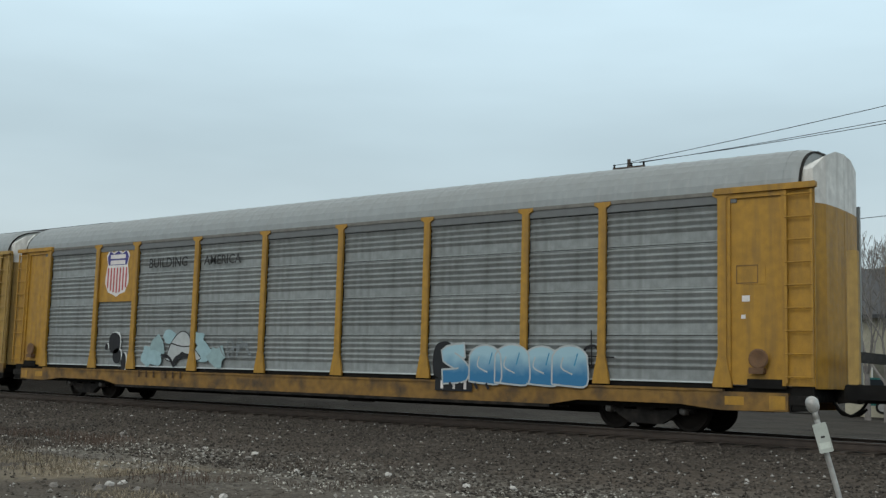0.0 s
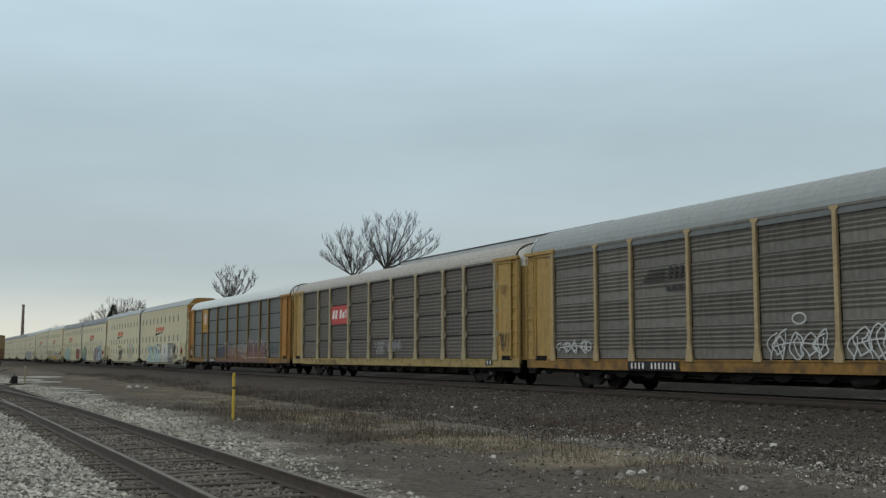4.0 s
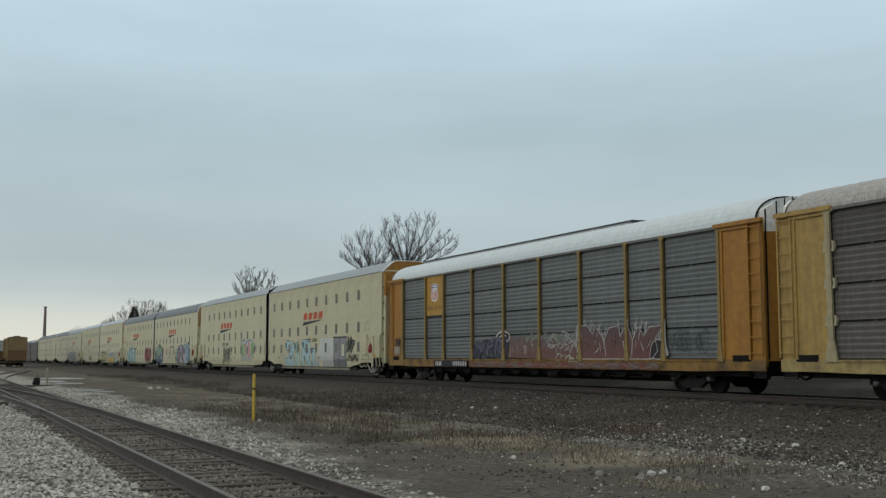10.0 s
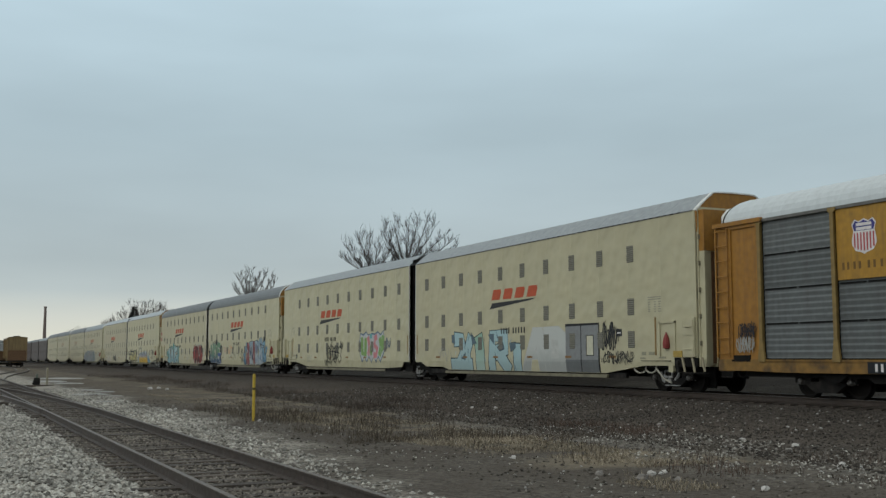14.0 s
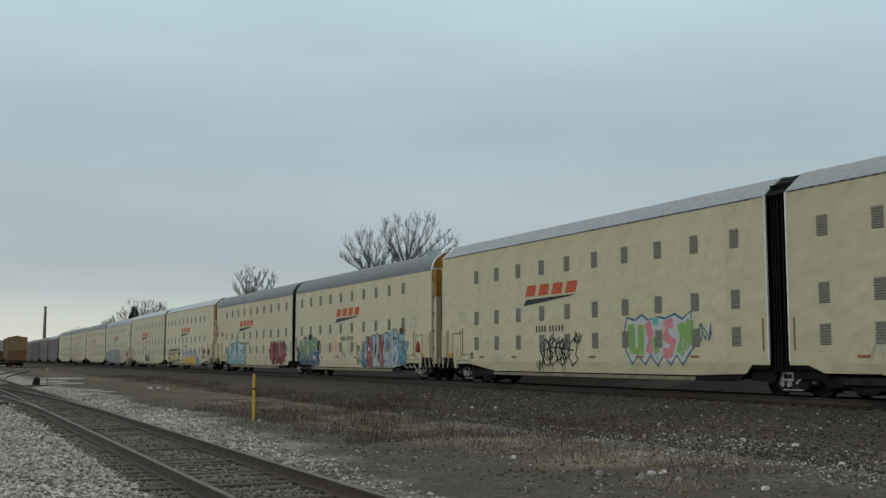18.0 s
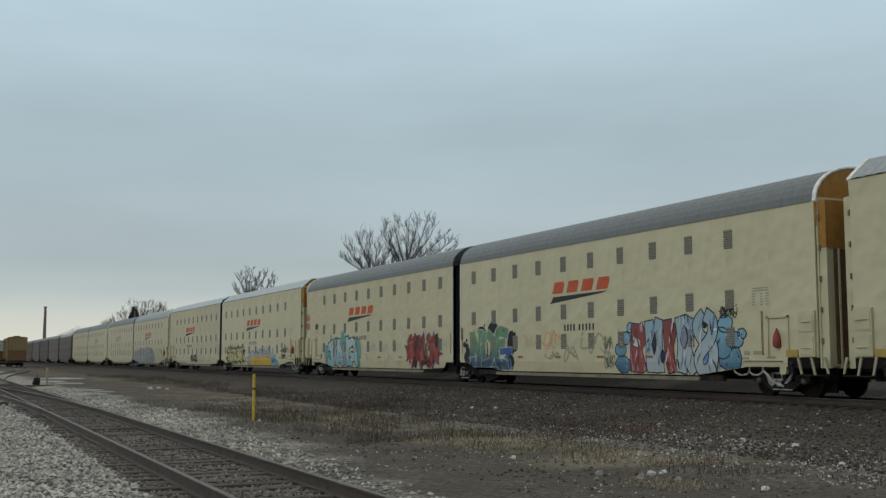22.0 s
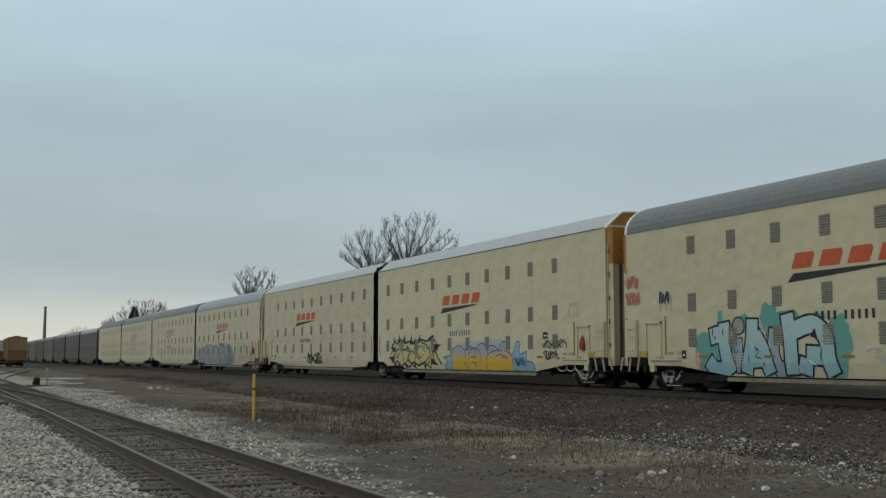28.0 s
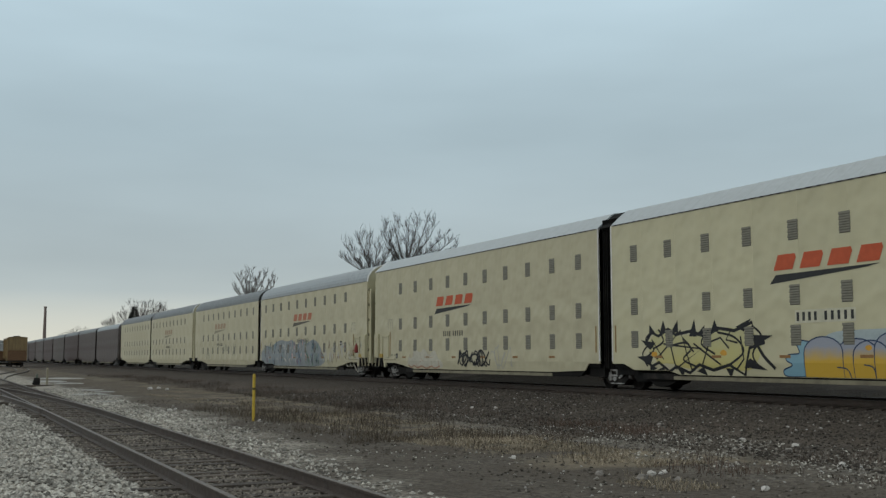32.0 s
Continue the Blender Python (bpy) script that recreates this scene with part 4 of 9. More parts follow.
        part("step_bar", Shape().box(*sorted((e - k * 0.66, e + k * 0.4)), -1.55, -1.42, 0.60, 0.63), M["truck"], car)
        part("end_bracket", Shape().box(*sorted((e - k * 1.2, e - k * 1.44)), -1.50, -1.40, 0.62, 0.94, c=0.04), M["cream_old"], car, "cream bracket below the skirt")
        part("skirt_ledge", Shape().box(*sorted((e - k * 1.3, e - k * 2.85)), -1.53, -1.50, 0.965, 0.99), M["flange"], car)
        part("valve", Shape().lathe([(0.02, -1.56), (0.07, -1.55), (0.09, -1.5), (0.09, -1.4)], True, 10, (e - k * 0.95, 0, 0.92)).box(*sorted((e - k * 0.9, e - k * 1.02)), -1.53, -1.42, 0.62, 0.86, c=0.03), M["truck"], car, "greasy valve under the end")
    truck(car, e - k * 1.85, spin=detail, full=detail, worn=detail)
    if g < 0:
        truck(car, -UNIT / 2, 0.42, spin=detail, full=detail, worn=detail)
    # dark equipment slung low beside the trucks
    for xx in ((-8.7,) if g < 0 else (-6.8,)):
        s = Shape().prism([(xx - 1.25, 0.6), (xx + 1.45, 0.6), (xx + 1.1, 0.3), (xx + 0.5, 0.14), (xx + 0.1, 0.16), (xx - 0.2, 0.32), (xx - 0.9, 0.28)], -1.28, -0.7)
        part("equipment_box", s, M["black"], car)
    # shadow line under the shared end, modelled as a black wedge
    if g > 0:
        part("underframe_wedge", Shape().prism([(6.7, 0.37), (7.4, 0.54), (9.6, 0.6), (9.4, 0.43)], -1.42, -1.30), M["black"], car)
    # black plates behind the shared truck, added for the deep shade there
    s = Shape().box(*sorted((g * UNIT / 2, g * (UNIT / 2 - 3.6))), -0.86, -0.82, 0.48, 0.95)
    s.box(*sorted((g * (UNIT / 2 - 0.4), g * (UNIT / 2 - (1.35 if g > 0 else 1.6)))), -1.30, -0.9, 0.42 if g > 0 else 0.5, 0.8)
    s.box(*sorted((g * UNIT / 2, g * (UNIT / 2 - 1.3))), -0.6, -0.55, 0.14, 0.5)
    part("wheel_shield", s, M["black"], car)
    # vents
    if vents:
        first = (h0 + 1.33) if g < 0 else (h1 - 1.33)
        for r, (z, count) in enumerate(rows):
            for i in range(count):
                if (r, i) in skip:
                    continue
                part("vent", VENT, None, car, at=(first - g * i * PANE, -1.5, z))
    return car


# ---- the train, from its head ----
TRAIN = "cars of the passing auto train"
X_U1 = -10.14 + UNIT / 2            # centre of the first cream unit at 20 s
X_D = X_U1 + UNIT / 2 + RACK / 2
car_a = rack_car(X_D + 3 * RACK, "yellow auto rack with silver ribbed panels and blue graffiti", "galv", "yellow", "roof", 5.84, TRAIN, ribs=5, lo=0.25, hi=0.98, joints=False, deep=True)
car_b = rack_car(X_D + 2 * RACK, "yellow auto rack with dull grey ribbed panels and white tags", "galv_dull", "yellow_pale", "roof", 5.84, TRAIN, ribs=5, lo=0.3, hi=0.98, joints=False, post=0.75, post_paint="post_pale")
car_c = rack_car(X_D + RACK, "grimy yellow auto rack with dark panels and a red sign", "galv_dark", "yellow_pale", "roof_rust", 5.62, TRAIN, brackets=True, post_paint="khaki", sill="sill_khaki")
car_d = rack_car(X_D, "orange auto rack with bluish panels and red graffiti", "galv_blue", "orange", "roof_white", 5.72, TRAIN, post=0.66, ribbed_end=True, post_paint="dull_orange")
UNITS = []
for i in range(10):
    g = -1 if i % 2 == 0 else 1
    roof = ("roof_mid", "roof_mid", "roof_dark", "roof_dark", "roof_pale", "roof_pale", "roof_mid", "roof_dark", "roof_dark", "roof_dark")[i]
    UNITS.append(unit_car(X_U1 - UNIT * i, "cream articulated rack unit with vent windows and graffiti", "cream_hazed" if i > 4 else "cream" if i % 3 else "cream_old", roof, g, TRAIN, detail=i < 7, head="orange" if i in (0, 2, 3, 4) else "cream_old", eave=5.15 if i in (2, 3, 6, 7, 8, 9) else U_EAVE))
for i in range(10):
    g = -1 if i % 2 == 0 else 1
    unit_car(X_U1 - UNIT * 10 - 1.5 - 23.0 * i, "grey-brown enclosed rack unit far down the train", ("far_maroon", "far_grey", "far_maroon", "far_brown")[i % 4 if i else 1], "roof_dark" if i else "roof_mid", g, TRAIN, detail=False, vents=False, eave=4.9, crest=5.7)


# ---- paint on the cars: marks, emblems, graffiti ----
def clipped(pts, side):
    """The part of a flat outline where side(point) is positive."""
    out = []
    for a, b in zip(pts, pts[1:] + pts[:1]):
        u, w = side(a), side(b)
        if u >= 0:
            out.append(a)
        if (u >= 0) != (w >= 0):
            out.append(tuple(p + (q - p) * u / (u - w) for p, q in zip(a, b)))
    return out


class Paint(Shape):
    """Flat painted shapes on a car's near side, in x and z; later layers lie a little prouder."""

    def __init__(self, y):
        self.v, self.f, self.mi = [], [], []
        self.y, self.mats = y, []

    def m(self, name, color):
        k = paint(name, color)
        if k not in self.mats:
            self.mats.append(k)
        return self.mats.index(k)

    def poly(self, pts, mi, layer=0):
        y = self.y - 0.001 * layer
        area = sum(a[0] * b[1] - b[0] * a[1] for a, b in zip(pts, pts[1:] + pts[:1]))
        if area < 0:
            pts = pts[::-1]
        return self.add([(x, y, z) for x, z in pts], [tuple(range(len(pts)))], mi)

    def rect(self, x0, x1, z0, z1, mi, layer=0, slant=0.0):
        return self.poly([(x0, z0), (x1, z0), (x1 + slant, z1), (x0 + slant, z1)], mi, layer)

    def stroke(self, pts, w, mi, layer=2, closed=False):
        """A ribbon of paint along a line, mitred at its bends."""
        n = len(pts)
        left, right = [], []
        for i in range(n):
            a = pts[(i - 1) % n] if closed or i else pts[0]
            c = pts[(i + 1) % n] if closed or i < n - 1 else pts[-1]
            dx, dz = c[0] - a[0], c[1] - a[1]
            k = math.hypot(dx, dz) or 1.0
            left.append((pts[i][0] - dz / k * w / 2, pts[i][1] + dx / k * w / 2))
            right.append((pts[i][0] + dz / k * w / 2, pts[i][1] - dx / k * w / 2))
        y = self.y - 0.001 * layer
        v = [(x, y - 0.00003 * i, z) for q in (left, right) for i, (x, z) in enumerate(q)]
        f = [(i, i + n, (i + 1) % n + n, (i + 1) % n) for i in range(n if closed else n - 1)]
        return self.add(v, f, mi)

    def put(self, name, car, label):
        if car in UNITS:
            self.fold(skirt_line(-1 if UNITS.index(car) % 2 == 0 else 1))
        return part(name, self, self.mats, car, label)

    def fold(self, line):
        """Cuts the shapes at the crease of a unit's side, leans the lower halves in and ends them at the skirt's edge."""
        v, f, mi = self.v, self.f, self.mi
        self.v, self.f, self.mi = [], [], []
        lean = SKIRT_IN / (SKIRT - U_BASE)
        for face, m_ in zip(f, mi):
            pts = [v[i] for i in face]
            high = clipped(pts, lambda q: q[2] - SKIRT)
            if len(high) > 2:
                self.add(high, [tuple(range(len(high)))], m_)
            low = clipped(pts, lambda q: SKIRT - q[2])
            for (xa, za), (xb, zb) in zip(line, line[1:]):
                out = clipped(clipped(low, lambda q: q[0] - xa), lambda q: xb - q[0])
                out = clipped(out, lambda q: q[2] - 0.01 - za - (zb - za) * (q[0] - xa) / (xb - xa))
                if len(out) > 2:
                    self.add([(x, y + (SKIRT - z) * lean, z) for x, y, z in out], [tuple(range(len(out)))], m_)


def blob(cx, cz, rx, rz, r, n=18, jag=0.12, square=0.6):
    out = []
    for i in range(n):
        a = 6.28319 * i / n
        c, s = math.cos(a), math.sin(a)
        k = 1 + r.uniform(-jag, jag)
        out.append((cx + rx * k * math.copysign(abs(c) ** square, c), cz + rz * k * math.copysign(abs(s) ** square, s)))
    return out


def curve(ctrl, n=9):
    """A smooth line through a few points."""
    p = [ctrl[0]] + list(ctrl) + [ctrl[-1]]
    out = []
    for i in range(1, len(p) - 2):
        for k in range(n):
            u = k / n
            a, b, c, d = p[i - 1], p[i], p[i + 1], p[i + 2]
            out.append(tuple(0.5 * (2 * b[j] + (c[j] - a[j]) * u + (2 * a[j] - 5 * b[j] + 4 * c[j] - d[j]) * u * u + (3 * b[j] - a[j] - 3 * c[j] + d[j]) * u ** 3) for j in (0, 1)))
    return out + [ctrl[-1]]


def scrawl(car, y, box, color, letters=5, width=0.035, seed=1, label="sprayed tag in thin lines"):
    """A tag: one tangled, looping line and a few flicks, no characters."""
    x0, x1, z0, z1 = box
    r = random.Random(seed)
    p = Paint(y)
    mi = p.m(*color)
    w, h = (x1 - x0), z1 - z0
    for layer in range(2):
        pts, steps, ph = [], letters * 16, r.uniform(0, 6.28)
        f1, f2 = letters * r.uniform(0.8, 1.2), letters * r.uniform(1.6, 2.4)
        for i in range(steps + 1):
            u = i / steps
            x = x0 + w * (0.08 + 0.84 * u) + w / letters * (0.42 * math.sin(6.28 * f1 * u + ph) + 0.12 * math.sin(6.28 * f2 * u))
            z = z0 + h * (0.5 + 0.36 * math.sin(6.28 * f1 * u * 1.31 + 1.2 + layer) + 0.14 * math.sin(6.28 * f2 * u + ph))
            pts.append((min(x1, max(x0, x)), min(z1, max(z0, z))))
        cut = r.randrange(steps // 4, steps * 3 // 4)
        for q in range(0, cut, 10):
            p.stroke(pts[q:q + 11], width, mi, 1 + layer + 0.15 * (q // 10 % 6))
        rest = pts[min(steps - 2, cut + 4):]
        for q in range(0, max(1, len(rest) - 1), 10):
            p.stroke(rest[q:q + 11], width * 0.8, mi, 1 + layer + 0.15 * (q // 10 % 6))
        if letters < 4:
            break
    for _ in range(letters // 2):
        a = (r.uniform(x0, x1), r.uniform(z0, z1))
        p.stroke([a, (a[0] + r.uniform(-0.1, 0.1) * w, a[1] + r.uniform(0.1, 0.3) * h)], width, mi, 3)
    return p.put("graffiti", car, label)


def fade(name, low, high, z0, z1):
    """Spray paint that runs from one colour to another up the side, with a cloudy edge."""
    if name not in M:
        m = M[name] = mat(name, low, 0.55, spread=0.1, bump=0.04)
        n, l = m.node_tree.nodes, m.node_tree.links
        co = n.new("ShaderNodeTexCoord")
        sp = n.new("ShaderNodeSeparateXYZ")
        l.new(co.outputs["Object"], sp.inputs[0])
        no = n.new("ShaderNodeTexNoise")
        no.inputs["Scale"].default_value, no.inputs["Detail"].default_value = 2.6, 4.0
        l.new(co.outputs["Object"], no.inputs["Vector"])
        ad = n.new("ShaderNodeMath")
        ad.operation, ad.inputs[1].default_value = "MULTIPLY_ADD", (z1 - z0) * 0.9
        l.new(no.outputs["Fac"], ad.inputs[0])
        l.new(sp.outputs["Z"], ad.inputs[2])
        rg = n.new("ShaderNodeMapRange")
        k = (z1 - z0) * 0.45
        rg.inputs["From Min"].default_value, rg.inputs["From Max"].default_value = z0 + k, z1 + k
        l.new(ad.outputs[0], rg.inputs["Value"])
        mx = n.new("ShaderNodeMixRGB")
        mx.inputs[1].default_value, mx.inputs[2].default_value = (*low, 1), (*high, 1)
        l.new(rg.outputs[0], mx.inputs[0])
        l.new(mx.outputs[0], n["Principled BSDF"].inputs["Base Color"])
    return M[name]


class Piece(Paint):
    """A sprayed piece in a box on a car's side; its shapes are given in parts of the box, from its lower corner."""

    def __init__(self, y, box):
        self.v, self.f, self.mi = [], [], []
        self.y, self.mats = y, []
        self.box, self.n = box, 0

    def at(self, pts):
        x0, x1, z0, z1 = self.box
        return [(x0 + (x1 - x0) * u, z0 + (z1 - z0) * v) for u, v in pts]

    def ink(self, m):
        if m not in self.mats:
            self.mats.append(m)
        return self.mats.index(m)

    def up(self):
        self.n += 1
        return self.n * 0.16

    def round(self, u, v, ru, rv, n=14, r=None, jag=0.0):
        return [(u + ru * k * math.cos(a), v + rv * k * math.sin(a)) for a, k in ((6.28319 * i / n, 1 + (r.uniform(-jag, jag) if r else 0)) for i in range(n))]

    def area(self, pts, m, edge=None, width=0.04, bend=True):
        """A filled shape; bend rounds its corners."""
        q = self.at(pts)
        if bend:
            q = curve(q + q[:1], 4)[:-1]
        self.poly(q, self.ink(m), self.up())
        if edge:
            self.stroke(q, width, self.ink(edge), self.up(), True)

    def line(self, pts, width, m, bend=True):
        q = self.at(pts)
        self.stroke(curve(q, 5) if bend and len(q) > 2 else q, width, self.ink(m), self.up())

    def nicks(self, count, u0, u1, v0, v1, mats, seed, size=(0.16, 0.05), steep=0.5):
        """Quick slashes of other tones that break up a fill: thin lens shapes, metres long and wide as given."""
        r = random.Random(seed)
        w, h = self.box[1] - self.box[0], self.box[3] - self.box[2]
        for i in range(count):
            u, v = r.uniform(u0, u1), r.uniform(v0, v1)
            a, l, t = r.gauss(1.57, steep), size[0] * r.uniform(0.5, 1.4), size[1] * r.uniform(0.5, 1.3)
            ca, sa = math.cos(a), math.sin(a)
            b = r.uniform(-0.5, 0.5) * t
            self.area([(u + (x * l * ca - q * t * sa) / w, v + (x * l * sa + q * t * ca) / h) for x, q in ((-1, b / t), (-0.2, 0.5), (0.5, 0.4), (1, b / t), (0.2, -0.5))], mats[i % len(mats)], bend=False)

    def form(self, fill, edge, weight, width, lines, bend=True):
        """One swollen letter-like form: its limbs share one edge, and their fills lie over it."""
        runs = []
        for pts in lines:
            q = self.at(pts)
            runs.append(curve(q, 5) if bend and len(q) > 2 else q)
        for wide, m in ((weight + 2 * width, edge), (weight, fill)):
            for q in runs:
                d = []
                for a, b in ((q[1], q[0]), (q[-2], q[-1])):
                    k = math.hypot(b[0] - a[0], b[1] - a[1]) or 1.0
                    e = width if wide > weight else 0.0
                    d.append((b[0] + (b[0] - a[0]) / k * e, b[1] + (b[1] - a[1]) / k * e))
                self.stroke([d[0]] + q[1:-1] + [d[1]], wide, self.ink(m), self.up())


def tag(car, y, box, color, letters, width=0.04, seed=1, drips=True, label="sprayed tag of thin outlined loops"):
    """A tag of thin outlined loops side by side, with a few crossing strokes and pointed feet; no characters."""
    r = random.Random(seed)
    p = Piece(y, box)
    m = paint(*color)
    for i in range(letters * 2):
        c = (i + 0.5) / (letters * 2) + r.uniform(-0.3, 0.3) / letters
        w, lean = r.uniform(0.34, 0.62) / letters, r.uniform(-0.12, 0.3) / letters
        lo, hi = r.uniform(0.0, 0.22), r.uniform(0.74, 1.0)
        mid = (lo + hi) / 2 + r.uniform(-0.1, 0.1)
        p.line([(c + lean, hi), (c - w * 0.6, hi - 0.16), (c - w, mid), (c - w * 0.4, lo + 0.12), (c - lean, lo)], width, m)
        if i % 2:
            p.line([(c + lean, hi), (c + w * 0.8, hi - 0.2), (c + w * 0.5, mid), (c + w * 0.9, lo + 0.2), (c - lean, lo)], width, m)
        else:
            p.line([(c + lean - w * 0.2, hi - 0.1), (c + w * 0.1, mid), (c - lean, lo + 0.06)], width * 0.85, m)
        if drips and i % 3 != 1:
            p.line([(c - lean, lo), (c - lean + 0.12 * w, lo - 0.14)], width * 0.8, m, False)
    p.line([(0.02, 0.42), (0.4, 0.56), (0.98, 0.46)], width * 0.8, m)
    return p.put("graffiti", car, label)


def bars(car, y, box, back, fore, groups, label="stencilled mark, too small to read"):
    """Unreadable or private writing: a patch with plain bars of its size."""
    x0, x1, z0, z1 = box
    p = Paint(y)
    if back:
        p.rect(x0, x1, z0, z1, p.m(*back), 0)
    mi, h = p.m(*fore), z1 - z0
    for a, b in groups:
        # one slim bar for each character
        xa, xb = x0 + (x1 - x0) * a, x0 + (x1 - x0) * b
        n = max(1, round((xb - xa) / (0.62 * h)))
        for q in range(n):
            c = xa + (xb - xa) * (q + 0.5) / n
            p.rect(c - 0.14 * h, c + 0.14 * h, z0 + 0.16 * h, z1 - 0.16 * h, mi, 1)
    return p.put("stencil_mark", car, label)


INK = ("black_spray", (0.02, 0.02, 0.022))
WHITE = ("white_spray", (0.62, 0.63, 0.62))
CHALK = ("chalky_white_spray", (0.44, 0.45, 0.45))
TEAL = ("teal_spray", (0.10, 0.36, 0.36))
NAVY = ("navy_spray", (0.06, 0.11, 0.22))
GREY = ("grey_spray", (0.22, 0.225, 0.225))
DGREY = ("dark_grey_spray", (0.14, 0.145, 0.145))
MAROON = ("maroon_spray", (0.16, 0.045, 0.045))
PURPLE = ("purple_spray", (0.045, 0.042, 0.058))
LOGO_RED = ("orange_red_paint", (0.45, 0.09, 0.04))
STENCIL = ("stencil_black", (0.035, 0.035, 0.035))
STRIPE_RED = ("emblem_red", (0.42, 0.10, 0.10))
EMBLEM_BLUE = ("emblem_blue", (0.06, 0.055, 0.20))
EMBLEM_WHITE = ("emblem_white", (0.66, 0.62, 0.60))
YS, YP = -1.508, -1.462      # paint on the cream sheets, and over the ribbed panels


def shield(car, cx, z0, z1, w, y):
    """A railway emblem as plain shapes: a white-edged shield, blue above, red and white stripes below."""
    h = z1 - z0

    def outline(k):
        pts = [(-0.5, 0.86), (-0.38, 1.0), (-0.2, 0.93), (0, 1.0), (0.2, 0.93), (0.38, 1.0), (0.5, 0.86), (0.43, 0.68), (0.5, 0.42), (0.5, 0.28),
               (0.36, 0.1), (0.14, 0.05), (0, 0), (-0.14, 0.05), (-0.36, 0.1), (-0.5, 0.28), (-0.5, 0.42), (-0.43, 0.68)]
        return [(cx + px * w * k, (z0 + z1) / 2 + (pz - 0.5) * h * k) for px, pz in pts]
    p = Paint(y)
    mw, mb, mr = p.m(*EMBLEM_WHITE), p.m(*EMBLEM_BLUE), p.m(*STRIPE_RED)
    p.poly(outline(1.0), mw, 0)
    body = outline(0.92)
    p.poly([q for q in body if q[1] > z0 + 0.62 * h], mb, 1)
    for i in range(7):
        x = cx - 0.42 * w + i * 0.84 * w / 6.5
        lo = z0 + h * (0.09 + 0.14 * (abs(x + 0.03 * w - cx) / (0.46 * w)) ** 2)
        p.rect(x, x + 0.065 * w, lo, z0 + 0.61 * h, mr, 1)
    for q in (0.80, 0.68):
        p.rect(cx - 0.32 * w, cx + 0.32 * w, z0 + q * h, z0 + (q + 0.085) * h, mw, 2)
    return p.put("emblem", car, "blue and red shield emblem on a yellow plate")


def words(car, text, x0, x1, z, y, material, label):
    """Lettering in the built-in font, stretched between x0 and x1."""
    c = bpy.data.curves.new("words", "FONT")
    c.body, c.size, c.resolution_u, c.offset = text, 1.0, 2, 0.014
    tmp = bpy.data.objects.new("words", c)
    scene.collection.objects.link(tmp)
    dg = bpy.context.evaluated_depsgraph_get()
    me = bpy.data.meshes.new_from_object(tmp.evaluated_get(dg))
    bpy.data.objects.remove(tmp)
    xs = [v.co.x for v in me.vertices]
    k = (x1 - x0) / (max(xs) - min(xs))
    me.transform(Matrix.Translation((x0 - min(xs) * k, y, z)) @ Matrix.Rotation(radians(90), 4, "X") @ Matrix.Scale(k, 4))
    me.materials.clear()
    me.materials.append(material)
    ob = new("lettering", me)
    ob.parent = car
    return tagged(ob, label)


def plate(car, bay, z0, z1, frame):
    """A yellow sheet over the panels of one bay."""
    e0 = -BODY_HALF + sum(BAYS[:bay])
    s = Shape()
    s.box(e0 + 0.09, e0 + BAYS[bay] - 0.09, -1.452, -1.40, z0, z1)
    part("emblem_plate", s, M[frame], car, "plain painted plate behind the emblem")
    return e0 + BAYS[bay] / 2


def sill_marks(car, frame_dark, boxes):
    for x0, x1, groups in boxes:
        bars(car, -1.506, (x0, x1, SILL_B + 0.01, SILL_T - 0.06), INK if frame_dark else None, EMBLEM_WHITE if frame_dark else ("brown_stencil", (0.07, 0.04, 0.02)), groups, "stencilled car number on the sill, drawn as bars")


# silver rack with the blue piece
cx = plate(car_a, 1, 3.05, EAVE - 0.03, "yellow")
shield(car_a, cx, 3.2, 4.72, 1.2, -1.456)
words(car_a, "BUILDING", -6.55, -4.75, 4.05, YP - 0.03, paint(*STENCIL), "black block lettering on silver panels")
words(car_a, "AMERICA", -4.0, -2.4, 4.05, YP - 0.03, paint(*STENCIL), "black block lettering on silver panels")
p = Piece(-1.53, (4.75, 8.8, 0.86, 1.78))
p.area([(-0.02, 0.2), (-0.03, 0.6), (0.0, 1.0), (0.1, 1.02), (0.12, 0.4), (0.08, 0.05)], paint(*INK))
soft = paint("soft_white_spray", (0.40, 0.42, 0.42))
blue = fade("blue_fading_up", (0.025, 0.15, 0.30), (0.30, 0.46, 0.53), 1.1, 1.55)
p.form(blue, soft, 0.3, 0.04, [[(0.2, 0.84), (0.07, 0.74), (0.16, 0.5), (0.2, 0.24), (0.05, 0.16)]])
for a, b, top in ((0.62, 0.84, 0.96), (0.24, 0.46, 0.98), (0.42, 0.65, 1.0), (0.8, 1.02, 0.98)):
    c, h_ = (a + b) / 2, (b - a) / 2
    p.area([(a, 0.06)] + [(c - h_ * math.cos(q), top * 0.66 + top * 0.34 * math.sin(q)) for q in (math.pi * i / 8 for i in range(9))] + [(b, 0.06), (c, 0.02)], blue, soft, 0.04)
    p.line([(c - 0.04, 0.7), (c - 0.05, 0.45), (c + 0.02, 0.3)], 0.035, soft)
    p.line([(c + 0.05, 0.8), (c + 0.03, 0.5)], 0.03, paint("mid_blue_spray", (0.05, 0.22, 0.36)))
for u in (0.1, 0.17, 0.28, 0.36):
    p.line([(u, 0.02), (u + 0.02, -0.12)], 0.07, paint(*INK), False)
p.put("graffiti", car_a, "blue graffiti fading to pale, with a white outline")
p = Paint(YP)
